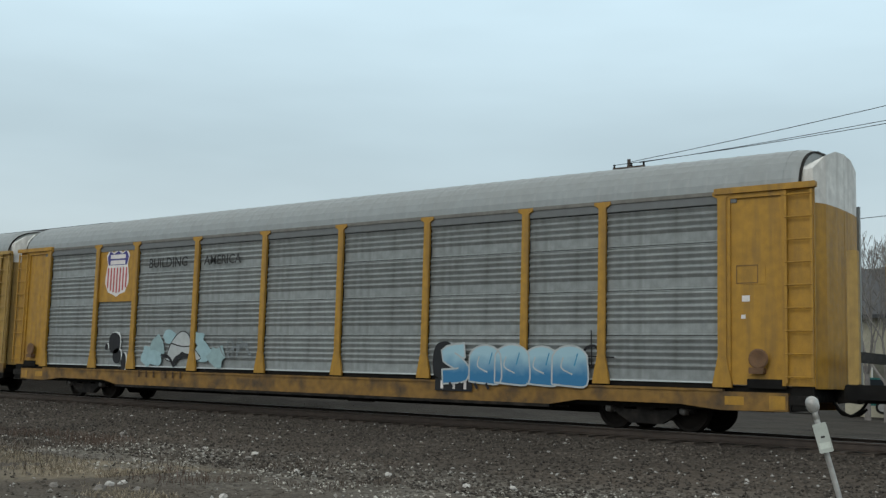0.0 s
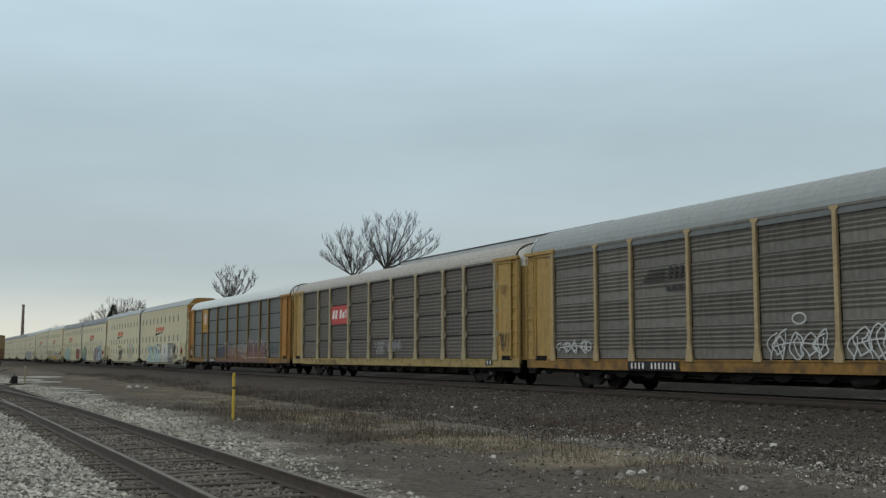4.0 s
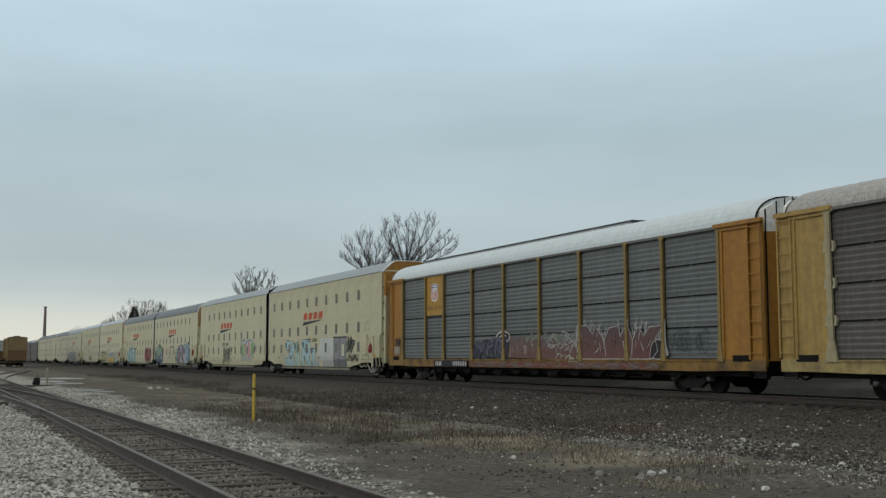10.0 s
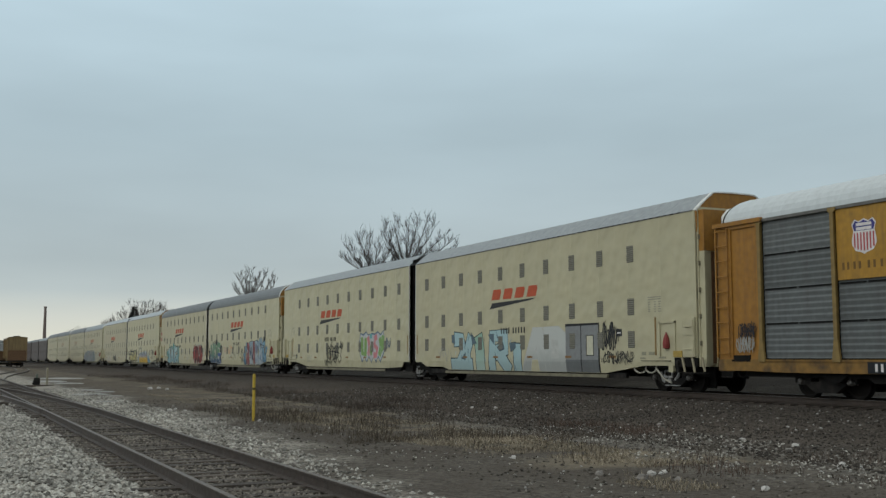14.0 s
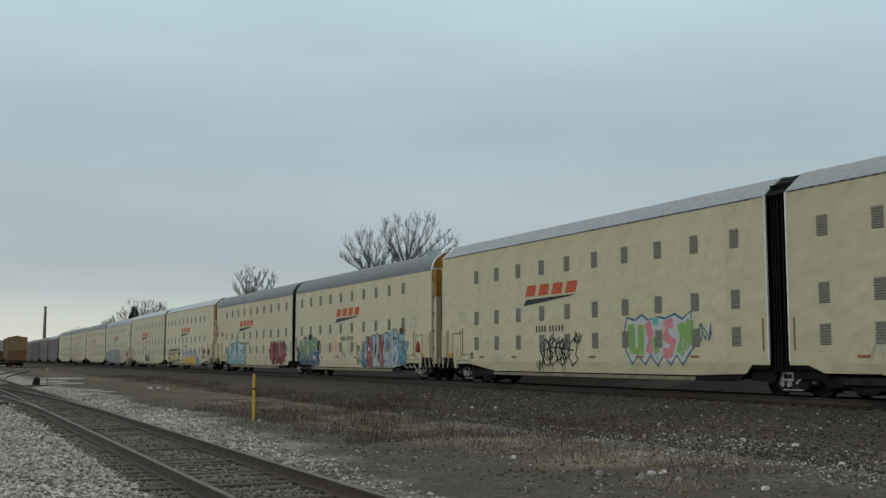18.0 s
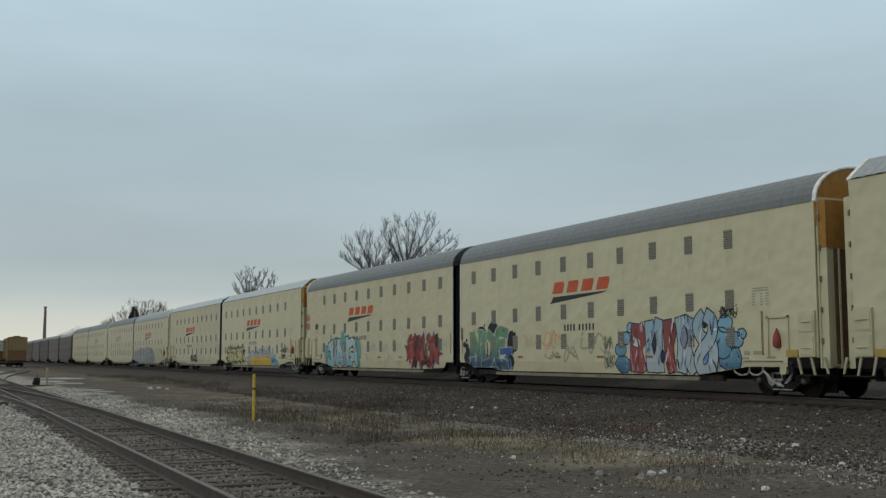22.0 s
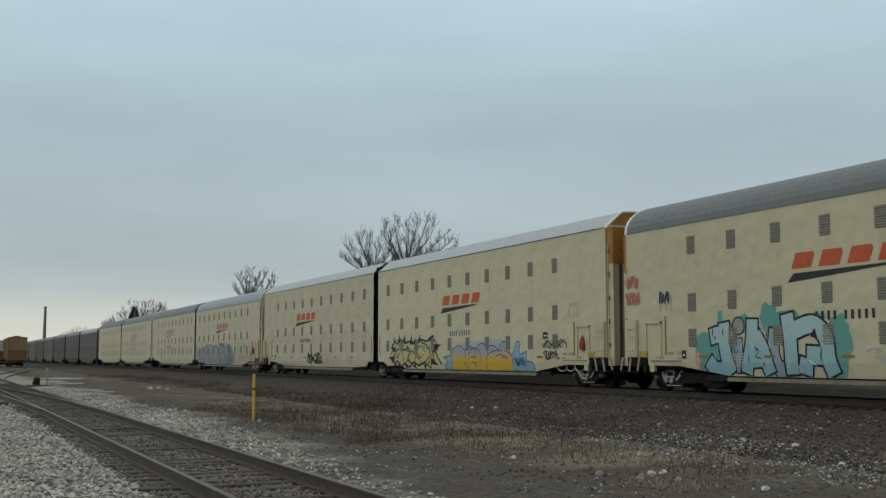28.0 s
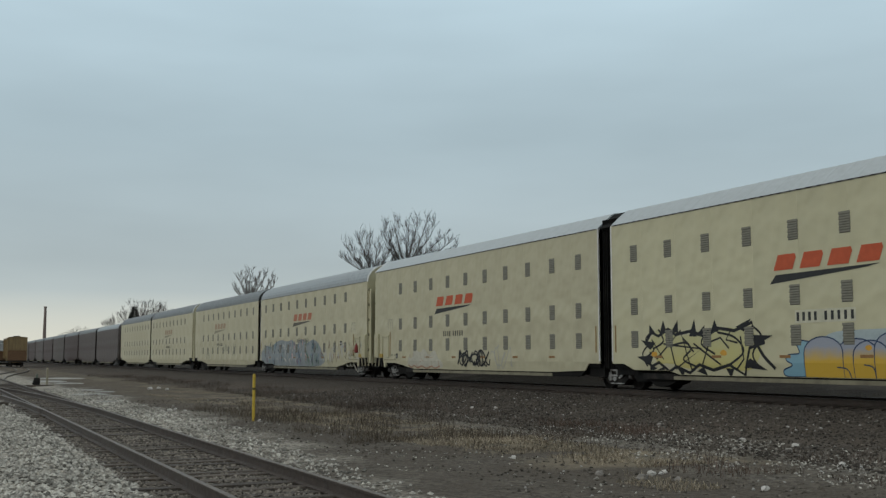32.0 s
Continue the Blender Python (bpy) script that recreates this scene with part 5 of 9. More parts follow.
for bx, bz, rx, rz, k in ((-8.1, 1.75, 0.3, 0.34, 0), (-7.95, 1.35, 0.22, 0.24, 0), (-8.5, 1.62, 0.09, 0.1, 0), (-7.6, 1.15, 0.13, 0.3, 0)):
    p.poly(blob(bx + 0.05, bz + 0.03, rx, rz, rnd, 12, 0.05, 0.9), p.m(*WHITE), 0)
    p.poly(blob(bx, bz, rx, rz, rnd, 12, 0.05, 0.9), p.m(*INK), 1)
p.put("graffiti", car_a, "black sprayed blots with white edges")
p = Piece(YP, (-6.7, -2.9, 1.03, 2.2))
rs = random.Random(81)
for u, v, ru, rv, k in ((0.08, 0.3, 0.09, 0.24, 0), (0.2, 0.55, 0.08, 0.3, 1), (0.16, 0.25, 0.1, 0.2, 0), (0.75, 0.4, 0.1, 0.3, 0), (0.9, 0.3, 0.1, 0.26, 1), (0.68, 0.75, 0.07, 0.16, 0), (0.34, 0.8, 0.08, 0.16, 0)):
    p.area(p.round(u, v, ru, rv, 12, rs, 0.25), paint(*(("soft_blue_spray", (0.30, 0.43, 0.46)) if k == 0 else ("thin_aqua_spray", (0.26, 0.36, 0.37)))))
p.area([(0.3, 0.2), (0.36, 0.62), (0.46, 0.9), (0.56, 0.86), (0.62, 0.55), (0.72, 0.25), (0.6, 0.2), (0.5, 0.4), (0.42, 0.15)], soft, paint(*INK), 0.03)
p.line([(0.4, 0.02), (0.42, 0.22), (0.52, 0.32), (0.62, 0.24), (0.66, 0.02)], 0.13, paint(*INK))
p.line([(0.24, 0.32), (0.34, 0.26), (0.4, 0.06)], 0.09, paint(*INK))
p.line([(0.36, 0.62), (0.5, 0.54), (0.63, 0.56)], 0.035, paint(*INK))
p.put("graffiti", car_a, "white pointed shape with black arcs and pale blue splashes")
scrawl(car_a, YP, (-3.2, -1.7, 1.3, 1.9), ("faint_grey_spray", (0.2, 0.22, 0.23)), 3, 0.04, 5, "faint grey sprayed tag")
p = Paint(YP)
p.stroke(blob(8.95, 1.55, 0.22, 0.22, rnd, 14, 0.0, 1.0), 0.06, p.m(*INK), 0, True)
p.stroke([(8.4, 1.55), (9.5, 1.52)], 0.03, p.m(*INK), 1)
p.stroke([(8.95, 1.3), (8.93, 2.1)], 0.03, p.m(*INK), 1)
p.put("graffiti", car_a, "black sprayed ring with crossed lines")
for k_, (a_, b_, c_, d_, m_) in enumerate(((13.0, 13.45, 3.02, 3.04, ("faint_brown_mark", (0.17, 0.10, 0.04))), (13.0, 13.45, 3.37, 3.39, ("faint_brown_mark", (0.17, 0.10, 0.04))), (13.0, 13.02, 3.02, 3.39, ("faint_brown_mark", (0.17, 0.10, 0.04))), (13.43, 13.45, 3.02, 3.39, ("faint_brown_mark", (0.17, 0.10, 0.04))), (13.12, 13.28, 2.66, 2.78, EMBLEM_WHITE), (13.1, 13.19, 2.32, 2.4, EMBLEM_WHITE))):
    p = Paint(-1.458)
    p.rect(a_ - 0.78, b_ - 0.78, c_, d_, p.m(*m_), 1)
    p.put("placard", car_a, "small stencil box or sticker on the end panel")
sill_marks(car_a, True, [(4.7, 5.8, ((0.08, 0.3), (0.42, 0.6), (0.7, 0.92)))])
sill_marks(car_a, False, [(-6.9, -4.4, ((0.02, 0.12), (0.16, 0.26), (0.3, 0.4), (0.52, 0.62), (0.66, 0.76), (0.8, 0.9)))])

# dull grey rack with white tags
for bx, sd, n in (((-0.95, 1.1, 1.0, 1.85), 11, 4), ((1.85, 4.0, 1.0, 1.95), 12, 4), ((4.7, 6.7, 1.05, 1.95), 13, 4)):
    tag(car_b, YP, bx, CHALK, n, 0.042, sd, label="white sprayed tag of thin loops on grey panels")
for bx, sd in (((-11.5, -9.5, 1.2, 1.7), 14), ((10.5, 11.2, 1.2, 1.85), 15)):
    tag(car_b, YP, bx, CHALK, 4 if sd == 14 else 2, 0.04, sd, False, "small white sprayed tag")
p = Piece(YP, (-0.3, 0.5, 1.9, 2.3))
p.line(p.round(0.5, 0.5, 0.3, 0.35, 12) + [(0.8, 0.5)], 0.045, paint(*CHALK))
p.put("graffiti", car_b, "small white sprayed ring")
scrawl(car_b, YP, (6.9, 8.2, 1.15, 1.7), CHALK, 4, 0.045, 66, "thin white sprayed tag")
p = Paint(YP)
for k in range(4):
    p.rect(-5.35 + 0.27 * k, -5.2 + 0.27 * k, 3.45, 3.85, p.m(*STENCIL), 0, 0.1)
    p.rect(-6.6 + 0.12 * k, -5.45, 3.44 + k * 0.11, 3.485 + k * 0.11, p.m(*STENCIL), 0)
    p.rect(-5.4 + 0.3 * k, -5.2 + 0.3 * k, 3.1, 3.25, p.m(*STENCIL), 0)
p.put("emblem", car_b, "faded black slanting mark with trailing stripes")
sill_marks(car_b, True, [(-7.4, -4.8, ((0.05, 0.35), (0.45, 0.95))), (5.3, 8.2, ((0.2, 0.32), (0.4, 0.52), (0.6, 0.72)))])

# dark rack with the red sign
e2 = -BODY_HALF + BAYS[0] + BAYS[1]
p = Paint(-1.455)
p.rect(e2 + 0.1, e2 + 2.78, 2.85, 3.85, p.m("red_sign", (0.40, 0.06, 0.055)), 0)
mw = p.m(*EMBLEM_WHITE)
# plain white shapes where the owner's name stands
for a_, b_, h_ in ((0.30, 0.62, 0.46), (0.74, 1.06, 0.46), (1.42, 1.72, 0.46), (1.84, 2.08, 0.32), (2.18, 2.27, 0.44), (2.37, 2.46, 0.46)):
    p.rect(e2 + a_, e2 + b_, 3.16, 3.16 + h_, mw, 1, 0.08)
p.put("sign_panel", car_c, "red sign panel with plain white shapes")
for k, bx in enumerate(((-0.55, 0.8, 1.5, 1.95), (-0.5, 0.6, 1.15, 1.55), (1.0, 1.75, 1.25, 1.9), (1.75, 2.6, 1.3, 1.95))):
    tag(car_c, YP, bx, ("dull_white_spray", (0.27, 0.27, 0.275)), 4, 0.03, 21 + k, False, "faint pale sprayed tag")
scrawl(car_c, -1.50, (12.3, 13.0, 1.3, 2.1), INK, 3, 0.035, 23, "black sprayed tag on yellow end panel")
scrawl(car_c, -1.50, (12.35, 12.9, 3.5, 3.95), ("faint_brown_mark", (0.17, 0.10, 0.04)), 2, 0.03, 24, "faint worn mark")
bars(car_c, -1.506, (11.15, 11.7, 0.76, 0.99), STENCIL, EMBLEM_WHITE, ((0.1, 0.45), (0.55, 0.9)))
sill_marks(car_c, False, [(-9.0, -5.6, ((0.05, 0.14), (0.18, 0.27), (0.31, 0.4), (0.55, 0.62), (0.66, 0.74), (0.78, 0.86)))])

# orange rack with the red pieces
cx = plate(car_d, 1, 3.02, EAVE - 0.03, "yellow")
shield(car_d, cx, 3.62, 4.5, 0.78, -1.456)
bars(car_d, -1.456, (cx - 0.78, cx + 0.78, 3.22, 3.5), None, ("brown_lettering", (0.16, 0.09, 0.03)), ((0.0, 0.2), (0.23, 0.45), (0.52, 0.75), (0.78, 1.0)), "small brown lettering, worn")
pale = paint("pale_outline_spray", (0.42, 0.40, 0.375))
rs = random.Random(32)
p = Piece(YP, (-4.2, -1.0, 1.03, 2.1))
for u, v, ru, rv in ((0.12, 0.3, 0.14, 0.34), (0.4, 0.34, 0.2, 0.36), (0.7, 0.4, 0.2, 0.4), (0.86, 0.5, 0.14, 0.46)):
    p.area(p.round(u, v, ru, rv, 14, rs, 0.2), paint(*PURPLE))
for lines in ([[(0.1, 0.1), (0.12, 0.6), (0.24, 0.3), (0.32, 0.62)]], [[(0.4, 0.12), (0.44, 0.66)], [(0.42, 0.4), (0.58, 0.55)]], [[(0.62, 0.1), (0.68, 0.7), (0.82, 0.6), (0.74, 0.34), (0.86, 0.1)]]):
    p.nicks(7, 0.05, 0.9, 0.08, 0.7, [paint("dull_green_spray", (0.06, 0.10, 0.075)), paint("grape_spray", (0.11, 0.07, 0.13)), paint(*INK)], 390, (0.25, 0.09), 0.6)
    p.form(paint("dull_navy_spray", (0.10, 0.10, 0.14)), paint(*INK), 0.13, 0.05, lines)
p.nicks(22, 0.04, 0.96, 0.1, 0.75, [paint("grape_spray", (0.11, 0.07, 0.13)), paint(*INK), paint("dull_lilac_spray", (0.20, 0.195, 0.20)), paint(*INK)], 391, (0.16, 0.05), 0.7)
p.line([(0.66, 0.82), (0.74, 0.98), (0.9, 1.02), (1.02, 0.88), (1.0, 0.7), (0.94, 0.66)], 0.07, pale)
p.line([(0.74, 0.8), (0.84, 0.9), (0.94, 0.84)], 0.045, pale)
p.put("graffiti", car_d, "dark purple graffiti with a pale curl above")
p = Piece(YP - 0.006, (-1.1, 4.3, 1.03, 2.05))
red = fade("brown_red_fading", (0.125, 0.055, 0.045), (0.10, 0.075, 0.068), 1.2, 1.9)
p.area([(0.0, 0.05), (0.02, 0.5), (0.06, 0.86), (0.16, 0.78), (0.24, 0.9), (0.34, 0.74), (0.46, 0.92), (0.56, 0.72), (0.68, 0.86), (0.8, 0.7), (0.9, 0.8), (0.96, 0.3), (0.94, 0.02), (0.5, 0.0)], red)
for k in range(26):
    u, v = rs.uniform(0.02, 0.95), rs.uniform(0.05, 0.6)
    p.line([(u, v), (u + rs.uniform(-0.03, 0.03), v + 0.2), (u + rs.uniform(-0.06, 0.06), v + rs.uniform(0.25, 0.45))], 0.022, pale if k % 2 else paint("dim_pale_spray", (0.24, 0.22, 0.20)))
for k in range(12):
    u = 0.3 + 0.66 * k / 11
    p.area(p.round(u, rs.uniform(0.66, 0.86), 0.025, 0.1, 9, rs, 0.4), paint("grey_green_spray", (0.17, 0.18, 0.155)))
p.put("graffiti", car_d, "dull red graffiti crossed by thin pale lines")
p = Piece(YP - 0.009, (1.7, 5.0, 0.95, 2.0))
olive, bone = paint("dull_yellow_loop_spray", (0.27, 0.25, 0.15)), paint("bone_white_spray", (0.40, 0.40, 0.37))
for k in range(20):
    u, v = rs.uniform(0.02, 0.95), rs.uniform(0.45, 0.92)
    p.line([(u, v), (u + rs.uniform(0.02, 0.1), v + rs.uniform(0.04, 0.16)), (u + rs.uniform(0.08, 0.2), v + rs.uniform(-0.1, 0.06)), (u + rs.uniform(0.02, 0.14), v - rs.uniform(0.06, 0.2))], 0.03, (bone, paint("grey_green_spray", (0.17, 0.18, 0.155)), pale)[k % 3])
for k in range(12):
    u, v = 0.3 + rs.uniform(0.0, 0.6), rs.uniform(-0.16, 0.2)
    p.line(p.round(u, v, rs.uniform(0.03, 0.07), rs.uniform(0.06, 0.14), 8, rs, 0.2), 0.03, (olive, bone)[k % 2])
p.put("graffiti", car_d, "thin pale and dull yellow loops over red paint")
tag(car_d, YP, (9.6, 11.3, 1.2, 1.95), ("slate_dark_spray", (0.05, 0.055, 0.06)), 4, 0.03, 133, False, "faint dark tag on grey panels")
p = Piece(YP - 0.012, (4.1, 9.3, 1.03, 2.25))
deep = fade("deep_red_fading", (0.125, 0.05, 0.044), (0.085, 0.05, 0.046), 1.2, 2.0)
for k in range(44):
    u = rs.uniform(-0.04, 1.0)
    v = rs.uniform(0.6, 0.9)
    d = rs.uniform(-0.05, 0.05)
    p.line([(u, v - 0.3), (u + d * 0.3, v), (u + d, v + rs.uniform(0.12, 0.34))], 0.026, pale)
for shape in ([(0.02, 0.0), (0.0, 0.5), (0.06, 0.6), (0.05, 0.96), (0.14, 0.94), (0.2, 0.7), (0.24, 0.9), (0.32, 0.6), (0.36, 0.0)], [(0.36, 0.0), (0.34, 0.55), (0.4, 0.86), (0.5, 0.9), (0.52, 0.6), (0.6, 0.94), (0.66, 0.5), (0.64, 0.0)],
              [(0.65, 0.0), (0.66, 0.5), (0.72, 0.86), (0.78, 0.6), (0.84, 0.84), (0.98, 0.86), (0.9, 0.55), (0.92, 0.2), (0.86, 0.0)]):
    p.area(shape, deep, pale, 0.028, bend=False)
p.area([(0.84, 0.02), (0.86, 0.36), (0.92, 0.5), (0.99, 0.4), (1.0, 0.1), (0.94, 0.0)], paint("smoky_black_spray", (0.03, 0.026, 0.028)), pale, 0.025)
for a, b in (((0.06, 0.08), (0.08, 0.5)), ((0.08, 0.5), (0.2, 0.34)), ((0.24, 0.1), (0.22, 0.6)), ((0.44, 0.1), (0.43, 0.6)), ((0.56, 0.14), (0.58, 0.56)), ((0.74, 0.1), (0.75, 0.5)), ((0.8, 0.2), (0.84, 0.55))):
    p.line([a, b], 0.022, paint("dim_red_line", (0.055, 0.025, 0.025)), False)
p.area([(0.965, 0.1), (0.985, 0.6), (0.98, 0.9), (1.0, 1.0), (1.01, 0.4), (1.03, 0.1)], paint("dusty_pale_spray", (0.30, 0.29, 0.26)))
p.nicks(30, 0.02, 0.9, 0.05, 0.7, [paint("dim_red_line", (0.055, 0.025, 0.025)), paint("dusty_rose_spray", (0.20, 0.10, 0.085)), pale], 380, (0.16, 0.04), 0.6)
p.put("graffiti", car_d, "big angular dark red graffiti with pale spikes")
p = Paint(-1.506)
ms = [p.m("sill_red_spray", (0.15, 0.055, 0.042)), p.m("sill_rust_spray", (0.14, 0.07, 0.045)), p.m("sill_grey_spray", (0.13, 0.085, 0.07))]
for k in range(26):
    xx = -4.6 + k * 0.53
    p.poly(blob(xx, SILL_B + 0.14, 0.36, 0.12, rnd, 10, 0.12, 0.7), ms[(k * 7 // 5) % 3], 0.25 * (k % 6))
    p.stroke(curve([(xx - 0.2, SILL_B + rnd.uniform(0.02, 0.2)), (xx, SILL_B + rnd.uniform(0.05, 0.26)), (xx + 0.25, SILL_B + rnd.uniform(0.02, 0.2))], 4), 0.016, p.m("dim_pale_spray", (0.24, 0.22, 0.20)), 4)
p.put("graffiti", car_d, "red and purple paint over the side sill")
scrawl(car_d, -1.50, (-13.0, -12.2, 1.2, 1.7), ("dusty_pale_spray", (0.30, 0.29, 0.26)), 5, 0.03, 34, "white sprayed tag on orange end panel")
scrawl(car_d, -1.502, (-12.9, -12.1, 1.6, 2.05), ("smoky_black_spray", (0.03, 0.026, 0.028)), 5, 0.028, 35, "black sprayed tag on orange end panel")
sill_marks(car_d, True, [(-8.2, -4.5, ((0.05, 0.24), (0.54, 0.93)))])


# the cream units: emblem, number bars, small plates and notices on each
def unit_marks(car, i, g):
    if i > 8:
        return
    p = Paint(YS)
    # emblem colours fade unit by unit to imitate haze over distance
    mr = p.m(*(LOGO_RED if i < 6 else ("hazed_red_paint", (0.38, 0.14, 0.08)) if i < 7 else ("hazier_red_paint", (0.33, 0.23, 0.15))))
    mk = p.m(*(STENCIL if i < 6 else ("hazed_black_paint", (0.10, 0.09, 0.07)) if i < 7 else ("hazier_black_paint", (0.26, 0.23, 0.165))))
    # four slanting blocks over a wedge
    for k in range(4):
        x = -2.84 + k * 0.98
        p.poly([(x, 3.42), (x + 0.72, 3.42), (x + 0.86, 3.74), (x + 0.82, 3.84), (x + 0.18, 3.84)], mr, 0)
    p.poly([(-3.0, 3.06), (-2.76, 3.3), (0.85, 3.36), (0.4, 3.29)], mk, 0)
    p.put("emblem", car, "orange-red slanting emblem over a black wedge")
    bars(car, YS, (-2.08, 0.02, 1.98, 2.32), ("pale_patch", (0.50, 0.475, 0.36)) if i == 4 else None, STENCIL, ((0.0, 0.4), (0.47, 1.0)), "black stencilled car number, drawn as bars")
    ends = h_ends(g)
    e, k = (ends[1], 1) if g < 0 else (ends[0], -1)
    if i > 6:
        return
    # orange reflectors along the skirt
    for q in range(6):
        p = Paint(YS - 0.002)
        xx = (-8.35 if g < 0 else -6.8) + q * 2.82
        p.rect(xx, xx + 0.42, 1.06, 1.14, p.m("orange_reflector", (0.25, 0.135, 0.055)), 0)
        p.put("reflector", car, "small orange reflector strip")
    p = Paint(YS)
    mn, xn = p.m("dark_grey_notice", (0.27, 0.26, 0.21)), e - k * 2.1
    for z in (2.98, 2.91):
        p.rect(xn - 0.34, xn + 0.34, z, z + 0.025, mn, 0)
    for q in range(5):
        for a, b in ((-0.34, -0.22), (-0.02, 0.08), (0.2, 0.34)):
            p.rect(xn + a, xn + b, 2.52 + q * 0.075, 2.55 + q * 0.075, mn, 0)
    p.put("notice", car, "grey printed notice, too small to read")
    # a small black placard with a pale bar, and a block of fine print
    p = Paint(YS - 0.002)
    xx, zz = (6.19, 1.78) if g < 0 else (-7.62, 1.04)
    p.rect(xx, xx + (0.36 if g < 0 else 0.22), zz, zz + 0.25, p.m(*STENCIL), 0)
    p.rect(xx + 0.07, xx + (0.29 if g < 0 else 0.15), zz + 0.09, zz + 0.14, p.m(*EMBLEM_WHITE), 1)
    p.put("placard", car, "small black placard with a pale bar")
    p = Paint(YS)
    xx = 6.3 if g < 0 else -5.4
    for q in range(5):
        p.rect(xx, xx + (1.0, 0.8, 0.95, 0.6, 0.85)[q], 1.17 - q * 0.085, 1.20 - q * 0.085, p.m("grey_notice", (0.36, 0.35, 0.29)), 0)
    if g > 0:
        p.put("notice", car, "block of fine grey print, too small to read")
    # a framed hand-brake housing with a red bag, only at the coupler end
    s = Shape()
    xx = e - k * 1.45
    for a, b, c_, d in ((-0.42, -0.36, 1.1, 2.2), (0.36, 0.42, 1.1, 2.2), (-0.42, 0.42, 2.14, 2.2)):
        s.box(xx + a, xx + b, -1.54, -1.49, c_, d)
    part("brake_frame", s, M["cream_old"], car)
    part("rust_strip", Shape().box(xx - k * 0.62 - 0.03, xx - k * 0.62 + 0.03, -1.52, -1.49, 1.15, 2.35), M["rust_gold"], car, "rusty strip beside the brake frame")
    if g < 0:
        s = Shape()
        s.lathe([(0.04, 1.34), (0.11, 1.37), (0.12, 1.5), (0.09, 1.68), (0.045, 1.78), (0.02, 1.86)], False, 10, (xx, -1.56, 0))
        part("red_hand_brake_bag", s, paint("red_cloth", (0.24, 0.05, 0.045)), car, "dark red bag hung beside the end")
    s = Shape()
    s.box(e - k * 0.9 - 0.21, e - k * 0.9 + 0.21, -1.56, -1.49, 1.09, 1.28)
    part("yellow_plate", s, M["plate_yellow"], car, "small yellow plate above the step")
    # brown door slots at the shared end
    s = Shape()
    q = ends[0] if g < 0 else ends[1]
    kk = 1 if g < 0 else -1
    s.box(q + kk * 0.22 - 0.03, q + kk * 0.22 + 0.03, -1.515, -1.49, 1.25, 2.15)
    part("door_slot", s, M["rust_gold"], car)
    # small grey plates low beside the end
    for d, z, w, h in ((2.72, 1.15, 0.22, 0.11), (2.3, 1.16, 0.30, 0.10), (2.78, 1.03, 0.26, 0.05), (1.75, 1.05, 0.34, 0.06)):
        part("data_plate", Shape().box(e - k * d - w / 2, e - k * d + w / 2, -1.512, -1.49, z, z + h), paint("grey_plate", (0.30, 0.285, 0.205)), car, "small grey metal plate")


def h_ends(g):
    return -UNIT / 2 + (0.38 if g < 0 else 0.62), UNIT / 2 - (0.38 if g > 0 else 0.62)


for i, u in enumerate(UNITS):
    unit_marks(u, i, -1 if i % 2 == 0 else 1)

u1, u2, u3, u4, u5, u6, u7, u8, u9, u10 = UNITS
YG = -1.504
p = Piece(YG, (-7.0, -0.4, 0.5, 2.1))
aqua = fade("pale_aqua_fading", (0.30, 0.40, 0.40), (0.33, 0.47, 0.49), 0.6, 1.6)
mint = fade("mint_fading", (0.36, 0.45, 0.40), (0.27, 0.41, 0.32), 0.6, 1.6)
ink = paint("thin_teal_outline", (0.02, 0.04, 0.05))
p.form(mint, ink, 0.78, 0.04, [[(0.44, 0.94), (0.47, 0.5), (0.47, 0.02)]], False)
p.form(aqua, ink, 0.62, 0.045, [[(0.09, 0.86), (0.2, 0.84), (0.23, 0.5), (0.16, 0.14)], [(0.34, 0.92), (0.28, 0.5), (0.3, 0.14)], [(0.04, 0.14), (0.36, 0.14)]], False)
p.form(aqua, ink, 0.6, 0.045, [[(0.63, 0.02), (0.64, 0.92), (0.82, 0.88), (0.82, 0.6), (0.68, 0.48)], [(0.72, 0.5), (0.86, 0.02)], [(0.96, 0.7), (0.96, 0.02)]], False)
dusk = paint("dull_teal_shade", (0.10, 0.14, 0.17))
for shape in ([(0.05, 0.98), (0.05, 0.78), (0.1, 0.72), (0.09, 0.98)], [(0.34, 1.04), (0.38, 0.9), (0.42, 0.74), (0.36, 0.7)], [(0.58, 0.96), (0.66, 0.7), (0.66, 0.96)], [(0.7, 0.62), (0.78, 0.74), (0.8, 0.58), (0.74, 0.52)], [(0.2, 0.34), (0.26, 0.5), (0.26, 0.3)], [(0.86, 0.72), (0.94, 0.74), (0.94, 0.6), (0.88, 0.5)]):
    p.area(shape, dusk, ink, 0.03, bend=False)
p.nicks(30, 0.03, 0.98, 0.06, 0.9, [paint("thin_aqua_spray", (0.26, 0.36, 0.37)), paint("pale_mint_spray", (0.42, 0.50, 0.45)), ink, dusk], 350, (0.2, 0.045), 0.35)
p.put("graffiti", u1, "pale teal and mint block graffiti with thin black outlines")
p = Piece(YG, (-0.35, 2.95, 0.5, 2.22))
silver, rim = fade("silver_fading", (0.33, 0.335, 0.315), (0.47, 0.48, 0.45), 0.8, 1.5), paint("pale_grey_spray", (0.46, 0.46, 0.43))
p.area([(0.0, 0.0), (0.28, 1.0), (0.5, 1.0), (0.62, 0.0), (0.42, 0.0), (0.4, 0.3), (0.26, 0.3), (0.2, 0.0)], silver, rim, 0.03, bend=False)
